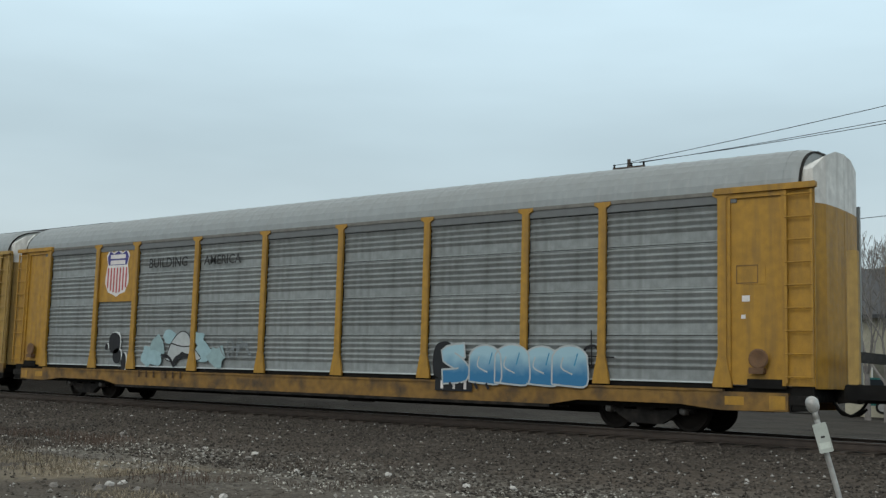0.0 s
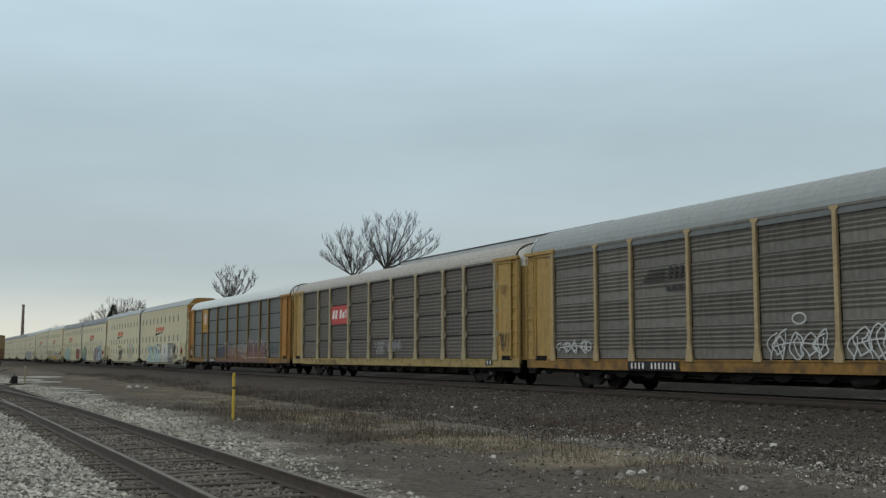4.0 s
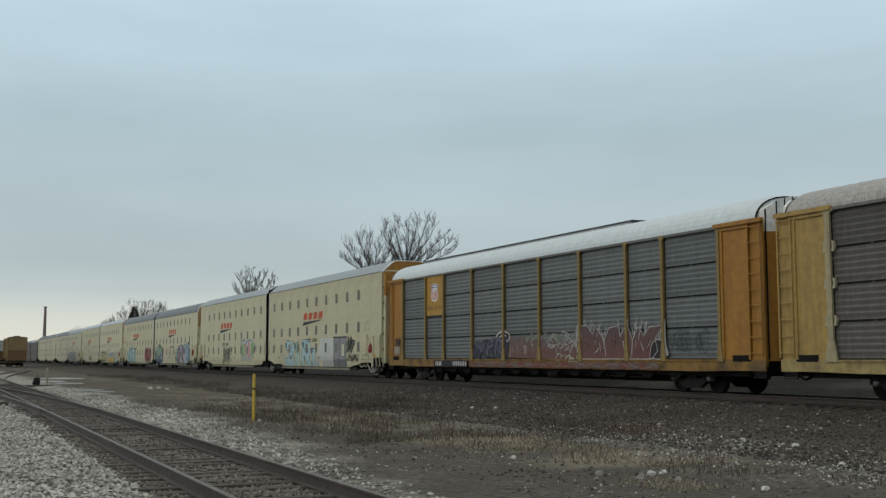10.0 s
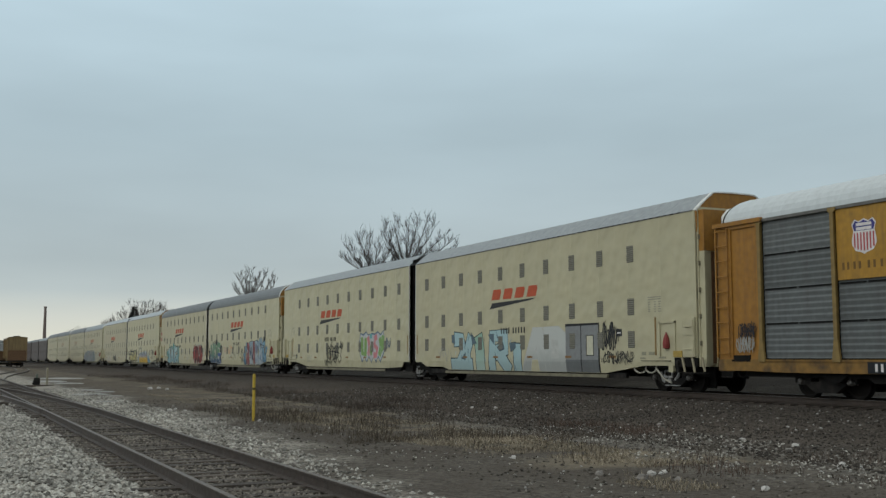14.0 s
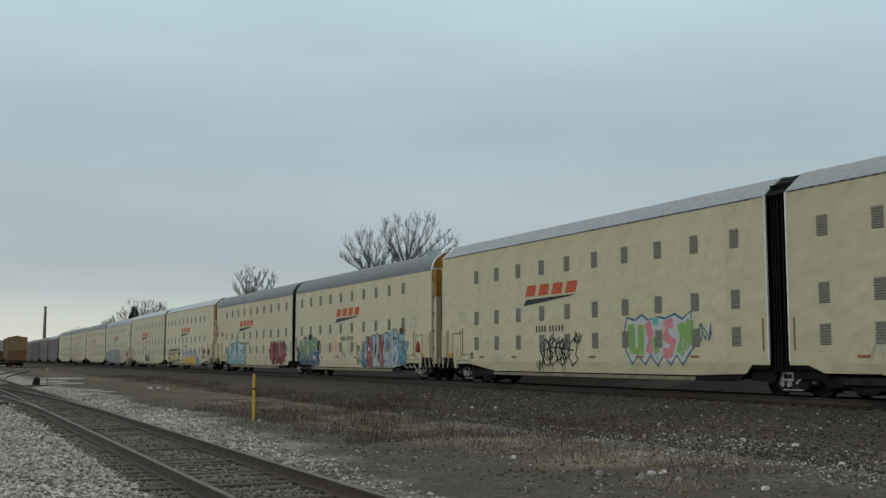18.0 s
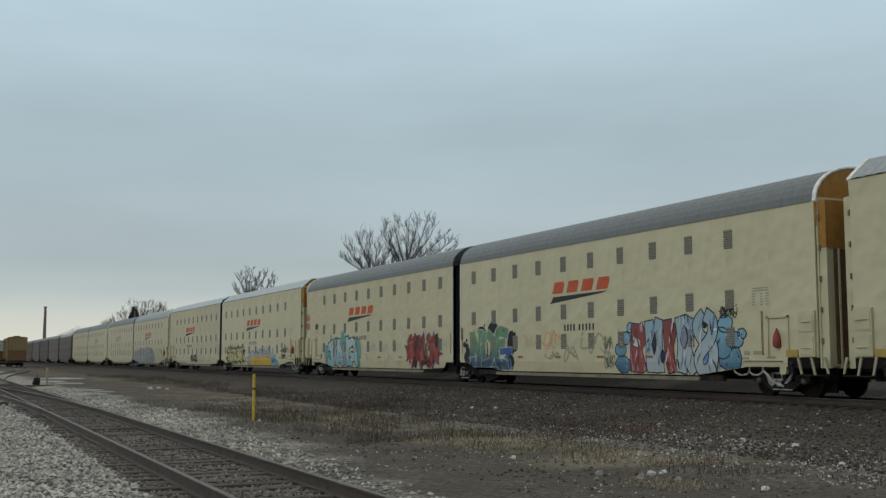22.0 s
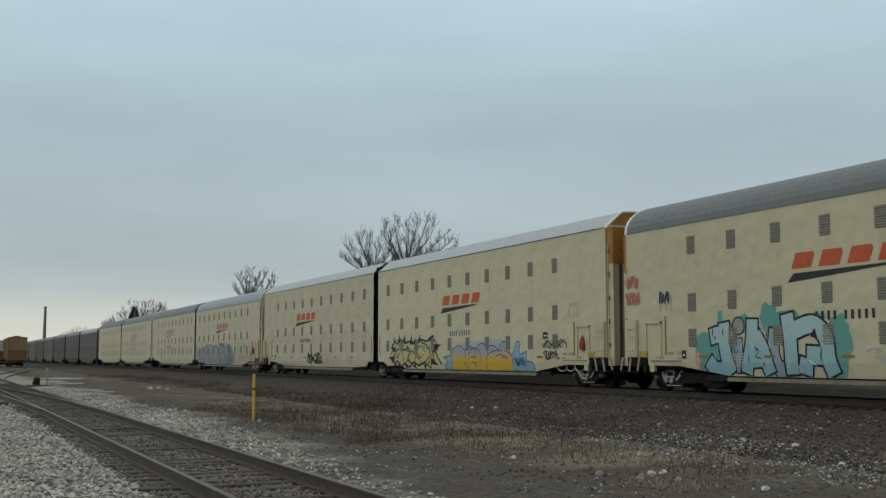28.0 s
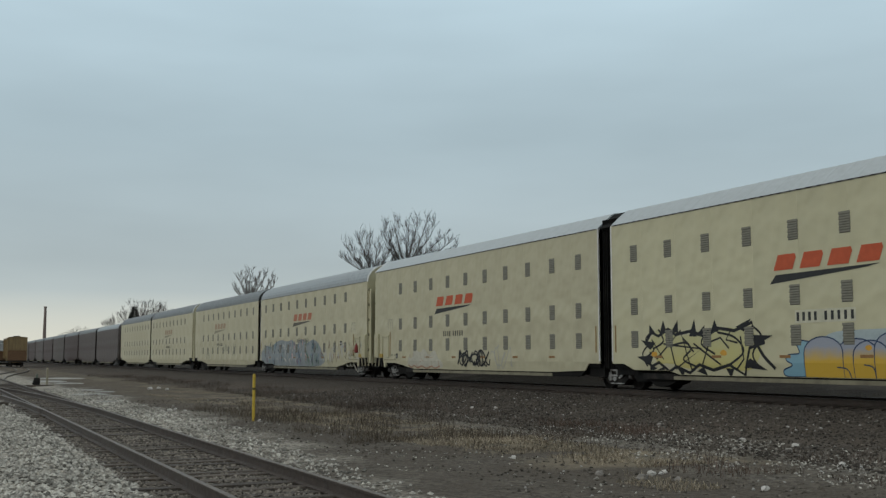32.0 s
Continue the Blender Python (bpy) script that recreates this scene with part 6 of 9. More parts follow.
p.area([(0.56, 0.0), (0.52, 1.0), (0.86, 1.0), (1.0, 0.86), (1.0, 0.0)], silver, rim, 0.03, bend=False)
p.area([(0.32, 0.45), (0.38, 0.45), (0.39, 0.72)], rim, bend=False)
p.area([(0.7, 0.32), (0.7, 0.72), (0.84, 0.72), (0.86, 0.32)], rim, bend=False)
p.put("graffiti", u1, "pale silver block graffiti")
p = Paint(YG)
for a, b, m_ in ((2.95, 4.0, GREY), (4.0, 5.1, GREY)):
    p.rect(a, b, 0.52, 2.22, p.m(*m_), 0)
    p.rect(a, b, 0.52, 1.0, p.m(*DGREY), 1)
p.rect(4.35, 4.8, 1.15, 1.85, p.m("cream_gap_spray", (0.52, 0.50, 0.38)), 2)
p.stroke([(4.35, 1.15), (4.8, 1.15), (4.8, 1.85), (4.35, 1.85)], 0.05, p.m(*INK), 3, True)
p.stroke([(2.95, 2.24), (5.15, 2.24), (5.15, 0.52)], 0.09, p.m(*INK), 3)
p.stroke([(4.0, 0.52), (4.0, 2.2)], 0.05, p.m(*INK), 3)
p.put("graffiti", u1, "grey block letters with a black edge")
scrawl(u1, YS, (5.3, 6.4, 1.3, 2.3), STENCIL, 6, 0.034, 43, "black sprayed tag on cream sheet")
scrawl(u1, YS, (5.3, 7.3, 0.85, 1.3), STENCIL, 7, 0.032, 44, "black sprayed tag on cream sheet")
scrawl(u1, YS, (-8.0, -7.0, 0.9, 1.6), ("faint_grey_tag", (0.36, 0.35, 0.31)), 3, 0.03, 45, "faint grey tag")
tag(u2, YS, (-1.75, 0.75, 0.75, 2.0), INK, 4, 0.05, 46, label="black sprayed tag of tall loops on cream sheet")
tag(u2, YS - 0.004, (-1.5, 0.55, 0.95, 1.85), INK, 3, 0.045, 47, label="black sprayed tag of tall loops on cream sheet")
scrawl(u2, YS, (0.65, 1.25, 1.55, 2.0), INK, 3, 0.04, 146, "small black tag")
scrawl(u2, YS, (-2.0, -1.4, 0.6, 1.05), INK, 3, 0.04, 147, "small black tag")
p = Piece(YG, (3.85, 7.6, 0.82, 2.45))
navy = paint("slate_blue_spray", (0.06, 0.12, 0.20))
chalk = paint("chalky_white_spray", (0.50, 0.52, 0.48))
p.area([(0.02, 0.3), (0.0, 0.7), (0.04, 0.96), (0.16, 0.9), (0.26, 1.0), (0.36, 0.88), (0.5, 0.94), (0.6, 0.9), (0.72, 0.98), (0.82, 0.88), (0.94, 1.02), (0.93, 0.7), (1.0, 0.42), (0.9, 0.22), (0.82, 0.02), (0.74, 0.2), (0.66, 0.02), (0.56, 0.2), (0.48, 0.0), (0.38, 0.2), (0.3, 0.02), (0.2, 0.2), (0.11, 0.02)], chalk, navy, 0.075, bend=False)
leaf, rose = paint("leaf_green_spray", (0.20, 0.33, 0.11)), paint("rose_spray", (0.52, 0.20, 0.21))
p.form(leaf, paint("pale_green_spray", (0.34, 0.46, 0.26)), 0.36, 0.03, [[(0.1, 0.82), (0.12, 0.3), (0.24, 0.26), (0.25, 0.8)]], False)
p.form(rose, chalk, 0.34, 0.03, [[(0.34, 0.84), (0.4, 0.5), (0.35, 0.24)]], False)
p.form(leaf, chalk, 0.3, 0.03, [[(0.45, 0.56), (0.47, 0.24)]], False)
p.form(paint(*TEAL), chalk, 0.22, 0.02, [[(0.42, 0.86), (0.5, 0.84)]], False)
p.form(rose, chalk, 0.34, 0.03, [[(0.7, 0.82), (0.6, 0.78), (0.6, 0.55), (0.7, 0.44), (0.66, 0.24), (0.56, 0.24)]], False)
p.form(leaf, chalk, 0.38, 0.03, [[(0.8, 0.8), (0.84, 0.5), (0.78, 0.22)], [(0.92, 0.86), (0.9, 0.5), (0.84, 0.34)]], False)
p.nicks(22, 0.06, 0.94, 0.2, 0.9, [chalk, leaf, paint("pale_rose_spray", (0.58, 0.33, 0.31)), chalk], 360, (0.16, 0.05), 0.5)
p.put("graffiti", u2, "green and pink graffiti with a jagged blue edge")
scrawl(u2, YS, (7.65, 8.4, 1.55, 2.1), ("slate_blue_spray", (0.10, 0.17, 0.25)), 3, 0.04, 49, "thin blue sprayed tag")
scrawl(u2, YS, (-9.6, -8.2, 1.1, 1.5), ("faint_grey_tag", (0.36, 0.35, 0.31)), 3, 0.03, 50, "faint grey tag")
rs = random.Random(51)
p = Piece(YG, (-10.3, -6.0, 0.55, 2.3))
soot = paint("soot_black_spray", (0.018, 0.02, 0.022))
for u, v, ru, rv in ((0.1, 0.3, 0.1, 0.22), (0.06, 0.55, 0.04, 0.1), (0.0, 0.62, 0.03, 0.07), (0.05, 0.72, 0.02, 0.05), (0.62, 1.0, 0.1, 0.14), (0.38, 0.94, 0.08, 0.1), (0.44, 1.06, 0.015, 0.04), (0.98, 0.62, 0.07, 0.3), (1.05, 0.82, 0.025, 0.06), (1.06, 0.5, 0.03, 0.07), (0.94, 0.2, 0.1, 0.2)):
    p.area(p.round(u, v, ru, rv, 12, rs, 0.12), soot)
sage = fade("green_fading_to_navy", (0.035, 0.075, 0.12), (0.11, 0.22, 0.125), 0.85, 1.6)
rim = paint("pale_outline_spray", (0.42, 0.40, 0.375))
p.area([(0.1, 0.02), (0.1, 0.3), (0.3, 0.4), (0.5, 0.2), (0.9, 0.3), (0.98, 0.02)], sage, rim, 0.03, bend=False)
p.form(sage, rim, 0.44, 0.035, [[(0.17, 0.92), (0.18, 0.5), (0.2, 0.08)], [(0.18, 0.9), (0.28, 0.5), (0.37, 0.3)], [(0.37, 0.96), (0.36, 0.6), (0.3, 0.06)]], False)
p.form(sage, rim, 0.42, 0.035, [[(0.5, 0.86), (0.42, 0.7), (0.43, 0.36), (0.52, 0.2), (0.6, 0.36), (0.61, 0.7), (0.5, 0.86)]])
p.form(sage, rim, 0.42, 0.035, [[(0.92, 0.84), (0.74, 0.9), (0.68, 0.6), (0.72, 0.2), (0.8, 0.08)], [(0.7, 0.58), (0.86, 0.62)]])
p.form(paint("ultramarine_spray", (0.05, 0.10, 0.26)), rim, 0.26, 0.03, [[(0.76, 0.44), (1.0, 0.46)], [(0.9, 0.44), (0.96, 0.06)]], False)
p.line([(0.5, 0.66), (0.51, 0.42)], 0.09, paint(*MAROON), False)
p.nicks(26, 0.12, 0.98, 0.06, 0.4, [paint("ultramarine_spray", (0.05, 0.10, 0.26)), soot, paint("deep_teal_spray", (0.04, 0.11, 0.13))], 340, (0.22, 0.09), 0.7)
p.nicks(18, 0.12, 0.95, 0.45, 0.92, [paint("moss_green_spray", (0.07, 0.16, 0.09)), paint("pale_green_spray", (0.34, 0.46, 0.26)), soot], 341, (0.14, 0.04), 0.5)
for line in ([(0.1, 0.3), (0.3, 0.34), (0.24, 0.08)], [(0.4, 0.22), (0.56, 0.3), (0.46, 0.06), (0.7, 0.1)], [(0.72, 0.3), (0.94, 0.24), (0.84, 0.04)]):
    p.line(line, 0.028, rim, False)
p.put("graffiti", u3, "green graffiti fading to navy with pale outlines and black spots")
scrawl(u3, YS, (-5.2, -3.9, 1.45, 1.95), ("faint_pink_spray", (0.52, 0.33, 0.26)), 3, 0.04, 52, "faint pink tag")
scrawl(u3, YS, (-3.8, -1.9, 1.35, 2.1), ("faint_orange_spray", (0.58, 0.30, 0.16)), 3, 0.05, 53, "orange sprayed tag")
p = Piece(YG, (1.3, 7.7, 0.55, 2.42))
dusk, mist, brick = fade("deep_blue_fading", (0.05, 0.12, 0.19), (0.17, 0.33, 0.42), 0.6, 1.9), fade("mist_blue_fading", (0.38, 0.42, 0.44), (0.25, 0.34, 0.39), 0.7, 2.1), fade("brick_red_fading", (0.28, 0.07, 0.06), (0.20, 0.045, 0.045), 0.7, 1.9)
edge = paint("midnight_outline", (0.025, 0.035, 0.06))
for u, v, ru, rv in ((0.06, 0.16, 0.07, 0.15), (0.04, 0.42, 0.05, 0.12), (0.09, 0.62, 0.04, 0.11), (0.13, 0.8, 0.03, 0.09), (0.9, 0.26, 0.08, 0.2), (0.93, 0.55, 0.06, 0.13), (0.98, 0.64, 0.03, 0.08), (0.87, 0.8, 0.05, 0.14), (0.84, 0.5, 0.08, 0.24)):
    p.area(p.round(u, v, ru, rv, 14, rs, 0.06), dusk, edge, 0.04)
p.form(brick, edge, 0.46, 0.04, [[(0.18, 0.86), (0.17, 0.5), (0.16, 0.04)], [(0.2, 0.82), (0.24, 0.6), (0.19, 0.42), (0.23, 0.04)]], False)
p.form(mist, edge, 0.44, 0.04, [[(0.29, 0.9), (0.3, 0.5), (0.3, 0.04)], [(0.38, 0.92), (0.36, 0.6), (0.37, 0.04)]])
p.form(brick, edge, 0.42, 0.04, [[(0.44, 0.9), (0.45, 0.5), (0.47, 0.04)], [(0.49, 0.84), (0.45, 0.45)]], False)
p.form(mist, edge, 0.46, 0.04, [[(0.54, 0.94), (0.56, 0.5), (0.54, 0.04)], [(0.62, 0.92), (0.58, 0.5), (0.64, 0.04)]])
p.form(mist, edge, 0.4, 0.04, [[(0.72, 0.96), (0.67, 0.8), (0.7, 0.6), (0.78, 0.46), (0.77, 0.14), (0.7, 0.06), (0.68, 0.3), (0.77, 0.6), (0.78, 0.84), (0.73, 0.96)]])
p.area(p.round(0.725, 0.8, 0.02, 0.06, 10), soot)
p.area(p.round(0.73, 0.3, 0.02, 0.1, 10), paint("clear_blue_spray", (0.10, 0.22, 0.42)))
for u, v in ((0.33, 0.62), (0.58, 0.66), (0.4, 0.3)):
    p.area(p.round(u, v, 0.02, 0.12, 10), edge)
frost, lilac, claret = paint("frost_white_spray", (0.50, 0.53, 0.53)), paint("grey_lilac_spray", (0.20, 0.22, 0.30)), paint("dark_claret_spray", (0.10, 0.03, 0.035))
for k, (a, b) in enumerate(((0.13, 0.25), (0.42, 0.5))):
    p.nicks(16, a, b, 0.1, 0.85, [claret, paint("rose_spray", (0.52, 0.20, 0.21)), claret, frost], 310 + k, (0.2, 0.06), 0.3)
for k, (a, b) in enumerate(((0.27, 0.39), (0.52, 0.64), (0.66, 0.8))):
    p.nicks(18, a, b, 0.1, 0.9, [lilac, frost, paint("clear_blue_spray", (0.10, 0.22, 0.42)), frost, edge], 320 + k, (0.2, 0.06), 0.35)
p.nicks(14, 0.0, 0.13, 0.05, 0.8, [paint("clear_blue_spray", (0.10, 0.22, 0.42)), frost], 330, (0.1, 0.03), 0.6)
p.nicks(14, 0.82, 0.98, 0.1, 0.8, [edge, frost, paint("clear_blue_spray", (0.10, 0.22, 0.42))], 331, (0.12, 0.035), 0.6)
p.area([(0.31, 0.5), (0.345, 0.74), (0.36, 0.5), (0.335, 0.3)], edge, frost, 0.025)
p.area([(0.545, 0.56), (0.575, 0.8), (0.6, 0.6), (0.575, 0.42)], lilac, edge, 0.025)
p.area([(0.155, 0.5), (0.185, 0.62), (0.2, 0.46)], frost, edge, 0.025)
for u in (0.14, 0.18, 0.24, 0.3, 0.34, 0.4, 0.46, 0.5, 0.56, 0.62, 0.7):
    p.line([(u, 0.03), (u + 0.008, 0.18), (u + 0.016, 0.05)], 0.025, frost, False)
p.put("graffiti", u3, "big pale blue and red graffiti between blue bubbles")
for k, bx in enumerate(((-2.2, -1.0, 0.9, 1.5), (-0.9, 0.6, 1.2, 1.9), (0.5, 1.2, 0.7, 1.3), (-3.4, -2.4, 1.0, 1.3))):
    scrawl(u3, YS, bx, ("olive_smear", (0.30, 0.285, 0.21)), 2, 0.07, 160 + k, "faint olive smear")
for k, bx in enumerate(((0.5, 1.1, 1.35, 1.8), (0.6, 1.15, 0.75, 1.15), (-10.75, -10.35, 1.75, 2.4))):
    scrawl(u3, YS, bx, ("dark_olive_tag", (0.10, 0.10, 0.075)), 3, 0.04, 170 + k, "small dark tag")
scrawl(u3, YS, (6.6, 7.4, 2.2, 2.55), INK, 4, 0.03, 55, "thin black tag")
rs = random.Random(56)
p = Piece(YG, (-6.4, -1.35, 0.55, 2.2))
sea = fade("sea_green_fading", (0.11, 0.25, 0.22), (0.09, 0.27, 0.24), 0.6, 2.0)
for u, v, ru, rv in ((0.0, 0.35, 0.12, 0.4), (0.14, 0.6, 0.12, 0.4), (0.12, 0.96, 0.025, 0.2), (0.32, 0.9, 0.05, 0.16), (0.52, 0.98, 0.07, 0.24), (0.66, 0.9, 0.1, 0.2), (0.86, 0.9, 0.08, 0.14), (1.0, 0.45, 0.1, 0.46), (1.04, 0.66, 0.05, 0.3)):
    p.area(p.round(u, v, ru, rv, 14, rs, 0.16), sea)
p.area(p.round(-0.09, 0.25, 0.02, 0.18, 10, rs, 0.3), paint("faint_orange_spray", (0.58, 0.30, 0.16)))
aqua, slate, ink = fade("aqua_fading", (0.20, 0.35, 0.38), (0.32, 0.44, 0.44), 0.8, 1.8), fade("slate_fading", (0.20, 0.25, 0.31), (0.26, 0.32, 0.34), 0.7, 1.7), paint(*INK)
p.form(slate, ink, 0.42, 0.05, [[(0.57, 0.78), (0.55, 0.4), (0.6, 0.1), (0.66, 0.16)]])
p.form(aqua, ink, 0.46, 0.06, [[(0.03, 0.68), (0.13, 0.7), (0.17, 0.3), (0.21, 0.05)], [(0.19, 0.12), (0.08, 0.1), (0.01, 0.26)], [(0.16, 0.64), (0.15, 0.92)]])
p.form(slate, ink, 0.3, 0.04, [[(0.27, 0.64), (0.28, 0.06)]], False)
p.area(p.round(0.275, 0.86, 0.05, 0.15, 14), paint("stone_grey_spray", (0.26, 0.28, 0.26)), ink, 0.05)
p.form(aqua, ink, 0.44, 0.06, [[(0.39, 0.96), (0.38, 0.6), (0.33, 0.05)], [(0.41, 0.7), (0.47, 0.45), (0.52, 0.05)], [(0.36, 0.28), (0.48, 0.3)]])
p.form(aqua, ink, 0.46, 0.065, [[(0.66, 1.02), (0.68, 0.6), (0.69, 0.05)], [(0.7, 0.74), (0.84, 0.84), (0.93, 0.64), (0.95, 0.3), (0.98, 0.05)], [(0.8, 0.36), (0.93, 0.34)], [(0.8, 0.3), (0.78, 0.05)]])
p.area([(0.82, 0.66), (0.86, 0.78), (0.88, 0.6)], ink, bend=False)
p.line([(0.4, 0.5), (0.44, 0.42), (0.41, 0.34), (0.46, 0.3)], 0.03, ink)
p.nicks(36, 0.02, 0.98, 0.06, 0.9, [ink, slate, aqua, paint("frost_white_spray", (0.50, 0.53, 0.53))], 370, (0.16, 0.04), 0.6)
p.put("graffiti", u4, "pale teal graffiti with black outlines on a sea-green cloud")
p = Piece(YG, (5.25, 9.75, 0.5, 2.3))
halo = paint("thin_blue_halo", (0.42, 0.45, 0.37))
p.area([(0.04, 0.3), (0.0, 0.6), (0.06, 0.9), (0.2, 0.84), (0.3, 1.03), (0.42, 0.92), (0.6, 1.04), (0.72, 0.92), (0.84, 1.0), (0.86, 0.72), (1.0, 0.6), (0.94, 0.3), (0.8, 0.06), (0.2, 0.04)], halo)
tones = [paint("bright_brick_spray", (0.33, 0.06, 0.05)), paint("deep_brick_spray", (0.20, 0.04, 0.037)), paint("shadow_red_spray", (0.06, 0.03, 0.03)), paint("bright_brick_spray", (0.33, 0.06, 0.05)), paint("rust_red_spray", (0.26, 0.09, 0.075)), paint("shadow_red_spray", (0.06, 0.03, 0.03))]
for k in range(96):
    c, v = rs.uniform(0.1, 0.88), rs.uniform(0.14, 0.82)
    c = 0.5 + (c - 0.5) * (1.0 if 0.25 < v < 0.8 else 0.82)
    a, l, t = rs.gauss(1.5, 0.45), rs.uniform(0.12, 0.24), rs.uniform(0.03, 0.07)
    ca, sa = math.cos(a), math.sin(a)
    p.area([(c + 0.42 * (l * x * ca) - t * q * sa, v + l * x * sa + 0.8 * t * q * ca) for x, q in ((-1.0, rs.uniform(-0.6, 0.4)), (-0.2, 1.0), (0.7, rs.uniform(0.2, 1.0)), (1.05, rs.uniform(-0.8, 0.8)), (0.1, -1.0))], tones[k % 6], bend=False)
for a, b, c in (((0.1, 0.4), (0.0, 0.66), (0.14, 0.62)), ((0.12, 0.3), (0.03, 0.2), (0.16, 0.46)), ((0.86, 0.5), (1.0, 0.42), (0.86, 0.34)), ((0.7, 0.74), (0.78, 1.02), (0.8, 0.7)), ((0.2, 0.8), (0.3, 0.99), (0.34, 0.76)), ((0.44, 0.8), (0.52, 1.0), (0.55, 0.78)), ((0.2, 0.2), (0.16, 0.0), (0.28, 0.14)), ((0.6, 0.2), (0.66, 0.02), (0.7, 0.2))):
    p.area([a, b, c], tones[1], tones[2], 0.03, bend=False)
p.area([(0.62, 0.44), (0.64, 0.56), (0.68, 0.46), (0.65, 0.34)], halo, tones[2], 0.03, bend=False)
for k in range(16):
    u, v = rs.uniform(0.14, 0.82), rs.uniform(0.2, 0.6)
    p.line([(u, v), (u + rs.uniform(-0.06, 0.08), v + rs.uniform(0.12, 0.3))], 0.035, tones[2], False)
p.put("graffiti", u4, "angular bright and dark red graffiti in shards")
scrawl(u4, YS, (-10.55, -9.75, 3.3, 3.75), ("faint_red_spray", (0.38, 0.13, 0.11)), 5, 0.035, 58, "red sprayed tag")
scrawl(u4, YS, (-10.55, -9.7, 2.75, 3.2), ("faint_red_spray", (0.38, 0.13, 0.11)), 5, 0.035, 158, "red sprayed tag")
scrawl(u4, YS, (-8.75, -8.15, 2.75, 3.15), STENCIL, 4, 0.03, 59, "black sprayed tag")
for k, bx in enumerate(((0.6, 1.3, 1.4, 1.9), (2.2, 3.0, 1.3, 1.8), (-0.4, 1.0, 0.9, 1.3), (2.6, 3.6, 0.8, 1.2), (9.7, 10.4, 1.5, 2.0))):
    scrawl(u4, YS, bx, ("faint_grey_tag", (0.36, 0.35, 0.31)), 2, 0.045, 60 + k, "faint grey tag")
rs = random.Random(71)
p = Piece(YG, (-9.1, -2.9, 0.55, 2.12))
straw = fade("straw_yellow_fading", (0.46, 0.40, 0.14), (0.44, 0.41, 0.22), 0.7, 1.7)
for u, v, ru, rv in ((0.22, 0.55, 0.16, 0.34), (0.42, 0.45, 0.16, 0.36), (0.66, 0.5, 0.18, 0.42), (0.8, 0.5, 0.12, 0.4)):
    p.area(p.round(u, v, ru, rv, 16, rs, 0.12), straw)
ink = paint(*INK)
for u, v, du, dv in ((0.1, 0.86, -0.02, 0.16), (0.2, 0.9, 0.0, 0.2), (0.3, 0.9, 0.02, 0.18), (0.44, 0.84, 0.01, 0.26), (0.5, 0.8, 0.03, 0.16), (0.6, 0.88, 0.0, 0.18), (0.8, 0.9, 0.06, 0.14), (0.9, 0.66, 0.1, 0.06), (0.06, 0.3, -0.1, 0.06), (0.1, 0.12, -0.03, -0.1), (0.18, 0.08, 0.03, -0.1), (0.34, 0.06, 0.0, -0.12), (0.5, 0.08, 0.04, -0.1), (0.7, 0.08, 0.0, -0.14), (0.86, 0.2, 0.1, -0.1), (0.08, 0.6, -0.08, 0.1)):
    n_ = math.hypot(du, dv)
    p.area([(u - dv / n_ * 0.03 - du * 0.4, v + du / n_ * 0.12 - dv * 0.4), (u + dv / n_ * 0.03 - du * 0.4, v - du / n_ * 0.12 - dv * 0.4), (u + du * 0.9, v + dv * 0.9)], ink, bend=False)
p.line([(0.03, 0.3), (0.1, 0.16), (0.16, 0.24), (0.24, 0.06), (0.3, 0.16), (0.4, 0.04), (0.48, 0.2), (0.58, 0.1), (0.7, 0.2), (0.8, 0.02), (0.84, 0.5), (0.94, 0.6)], 0.1, ink, False)
p.line([(0.04, 0.6), (0.1, 0.84), (0.16, 0.76), (0.24, 0.9), (0.3, 0.78), (0.42, 0.84), (0.54, 0.72), (0.62, 0.88), (0.74, 0.82), (0.86, 0.96), (0.86, 0.7), (0.93, 0.36), (1.0, 0.14)], 0.1, ink, False)
for line in ([(0.1, 0.7), (0.2, 0.3), (0.08, 0.44)], [(0.14, 0.3), (0.34, 0.86), (0.42, 0.1)], [(0.2, 0.6), (0.5, 0.5), (0.3, 0.12)], [(0.24, 0.8), (0.3, 0.1)], [(0.5, 0.16), (0.56, 0.62), (0.64, 0.7), (0.7, 0.5)], [(0.44, 0.6), (0.64, 0.2)], [(0.72, 0.86), (0.68, 0.66), (0.76, 0.6)], [(0.78, 0.72), (0.8, 0.3), (0.74, 0.1)]):
    p.line(line, 0.06, ink, False)
for line in ([(0.06, 0.56), (0.02, 0.4), (0.06, 0.16)], [(0.1, 0.84), (0.05, 0.7), (0.12, 0.5), (0.05, 0.34)], [(0.36, 0.7), (0.42, 0.5), (0.36, 0.3), (0.46, 0.16)], [(0.56, 0.86), (0.5, 0.6), (0.6, 0.4)], [(0.62, 0.8), (0.74, 0.7), (0.8, 0.44), (0.7, 0.2)], [(0.86, 0.9), (0.92, 0.7), (0.86, 0.4), (0.9, 0.16)], [(0.16, 0.9), (0.2, 0.66), (0.12, 0.52)], [(0.26, 0.56), (0.38, 0.62), (0.44, 0.44)]):
    p.line(line, 0.065, ink)
for u, v in ((0.12, 0.4), (0.66, 0.42)):
    p.area(p.round(u, v, 0.025, 0.05, 8, rs, 0.2), paint("amber_spray", (0.56, 0.30, 0.05)))
p.put("graffiti", u5, "yellow graffiti tangled in spiky black lines")
p = Piece(YG, (-1.8, 3.8, 0.55, 1.7))
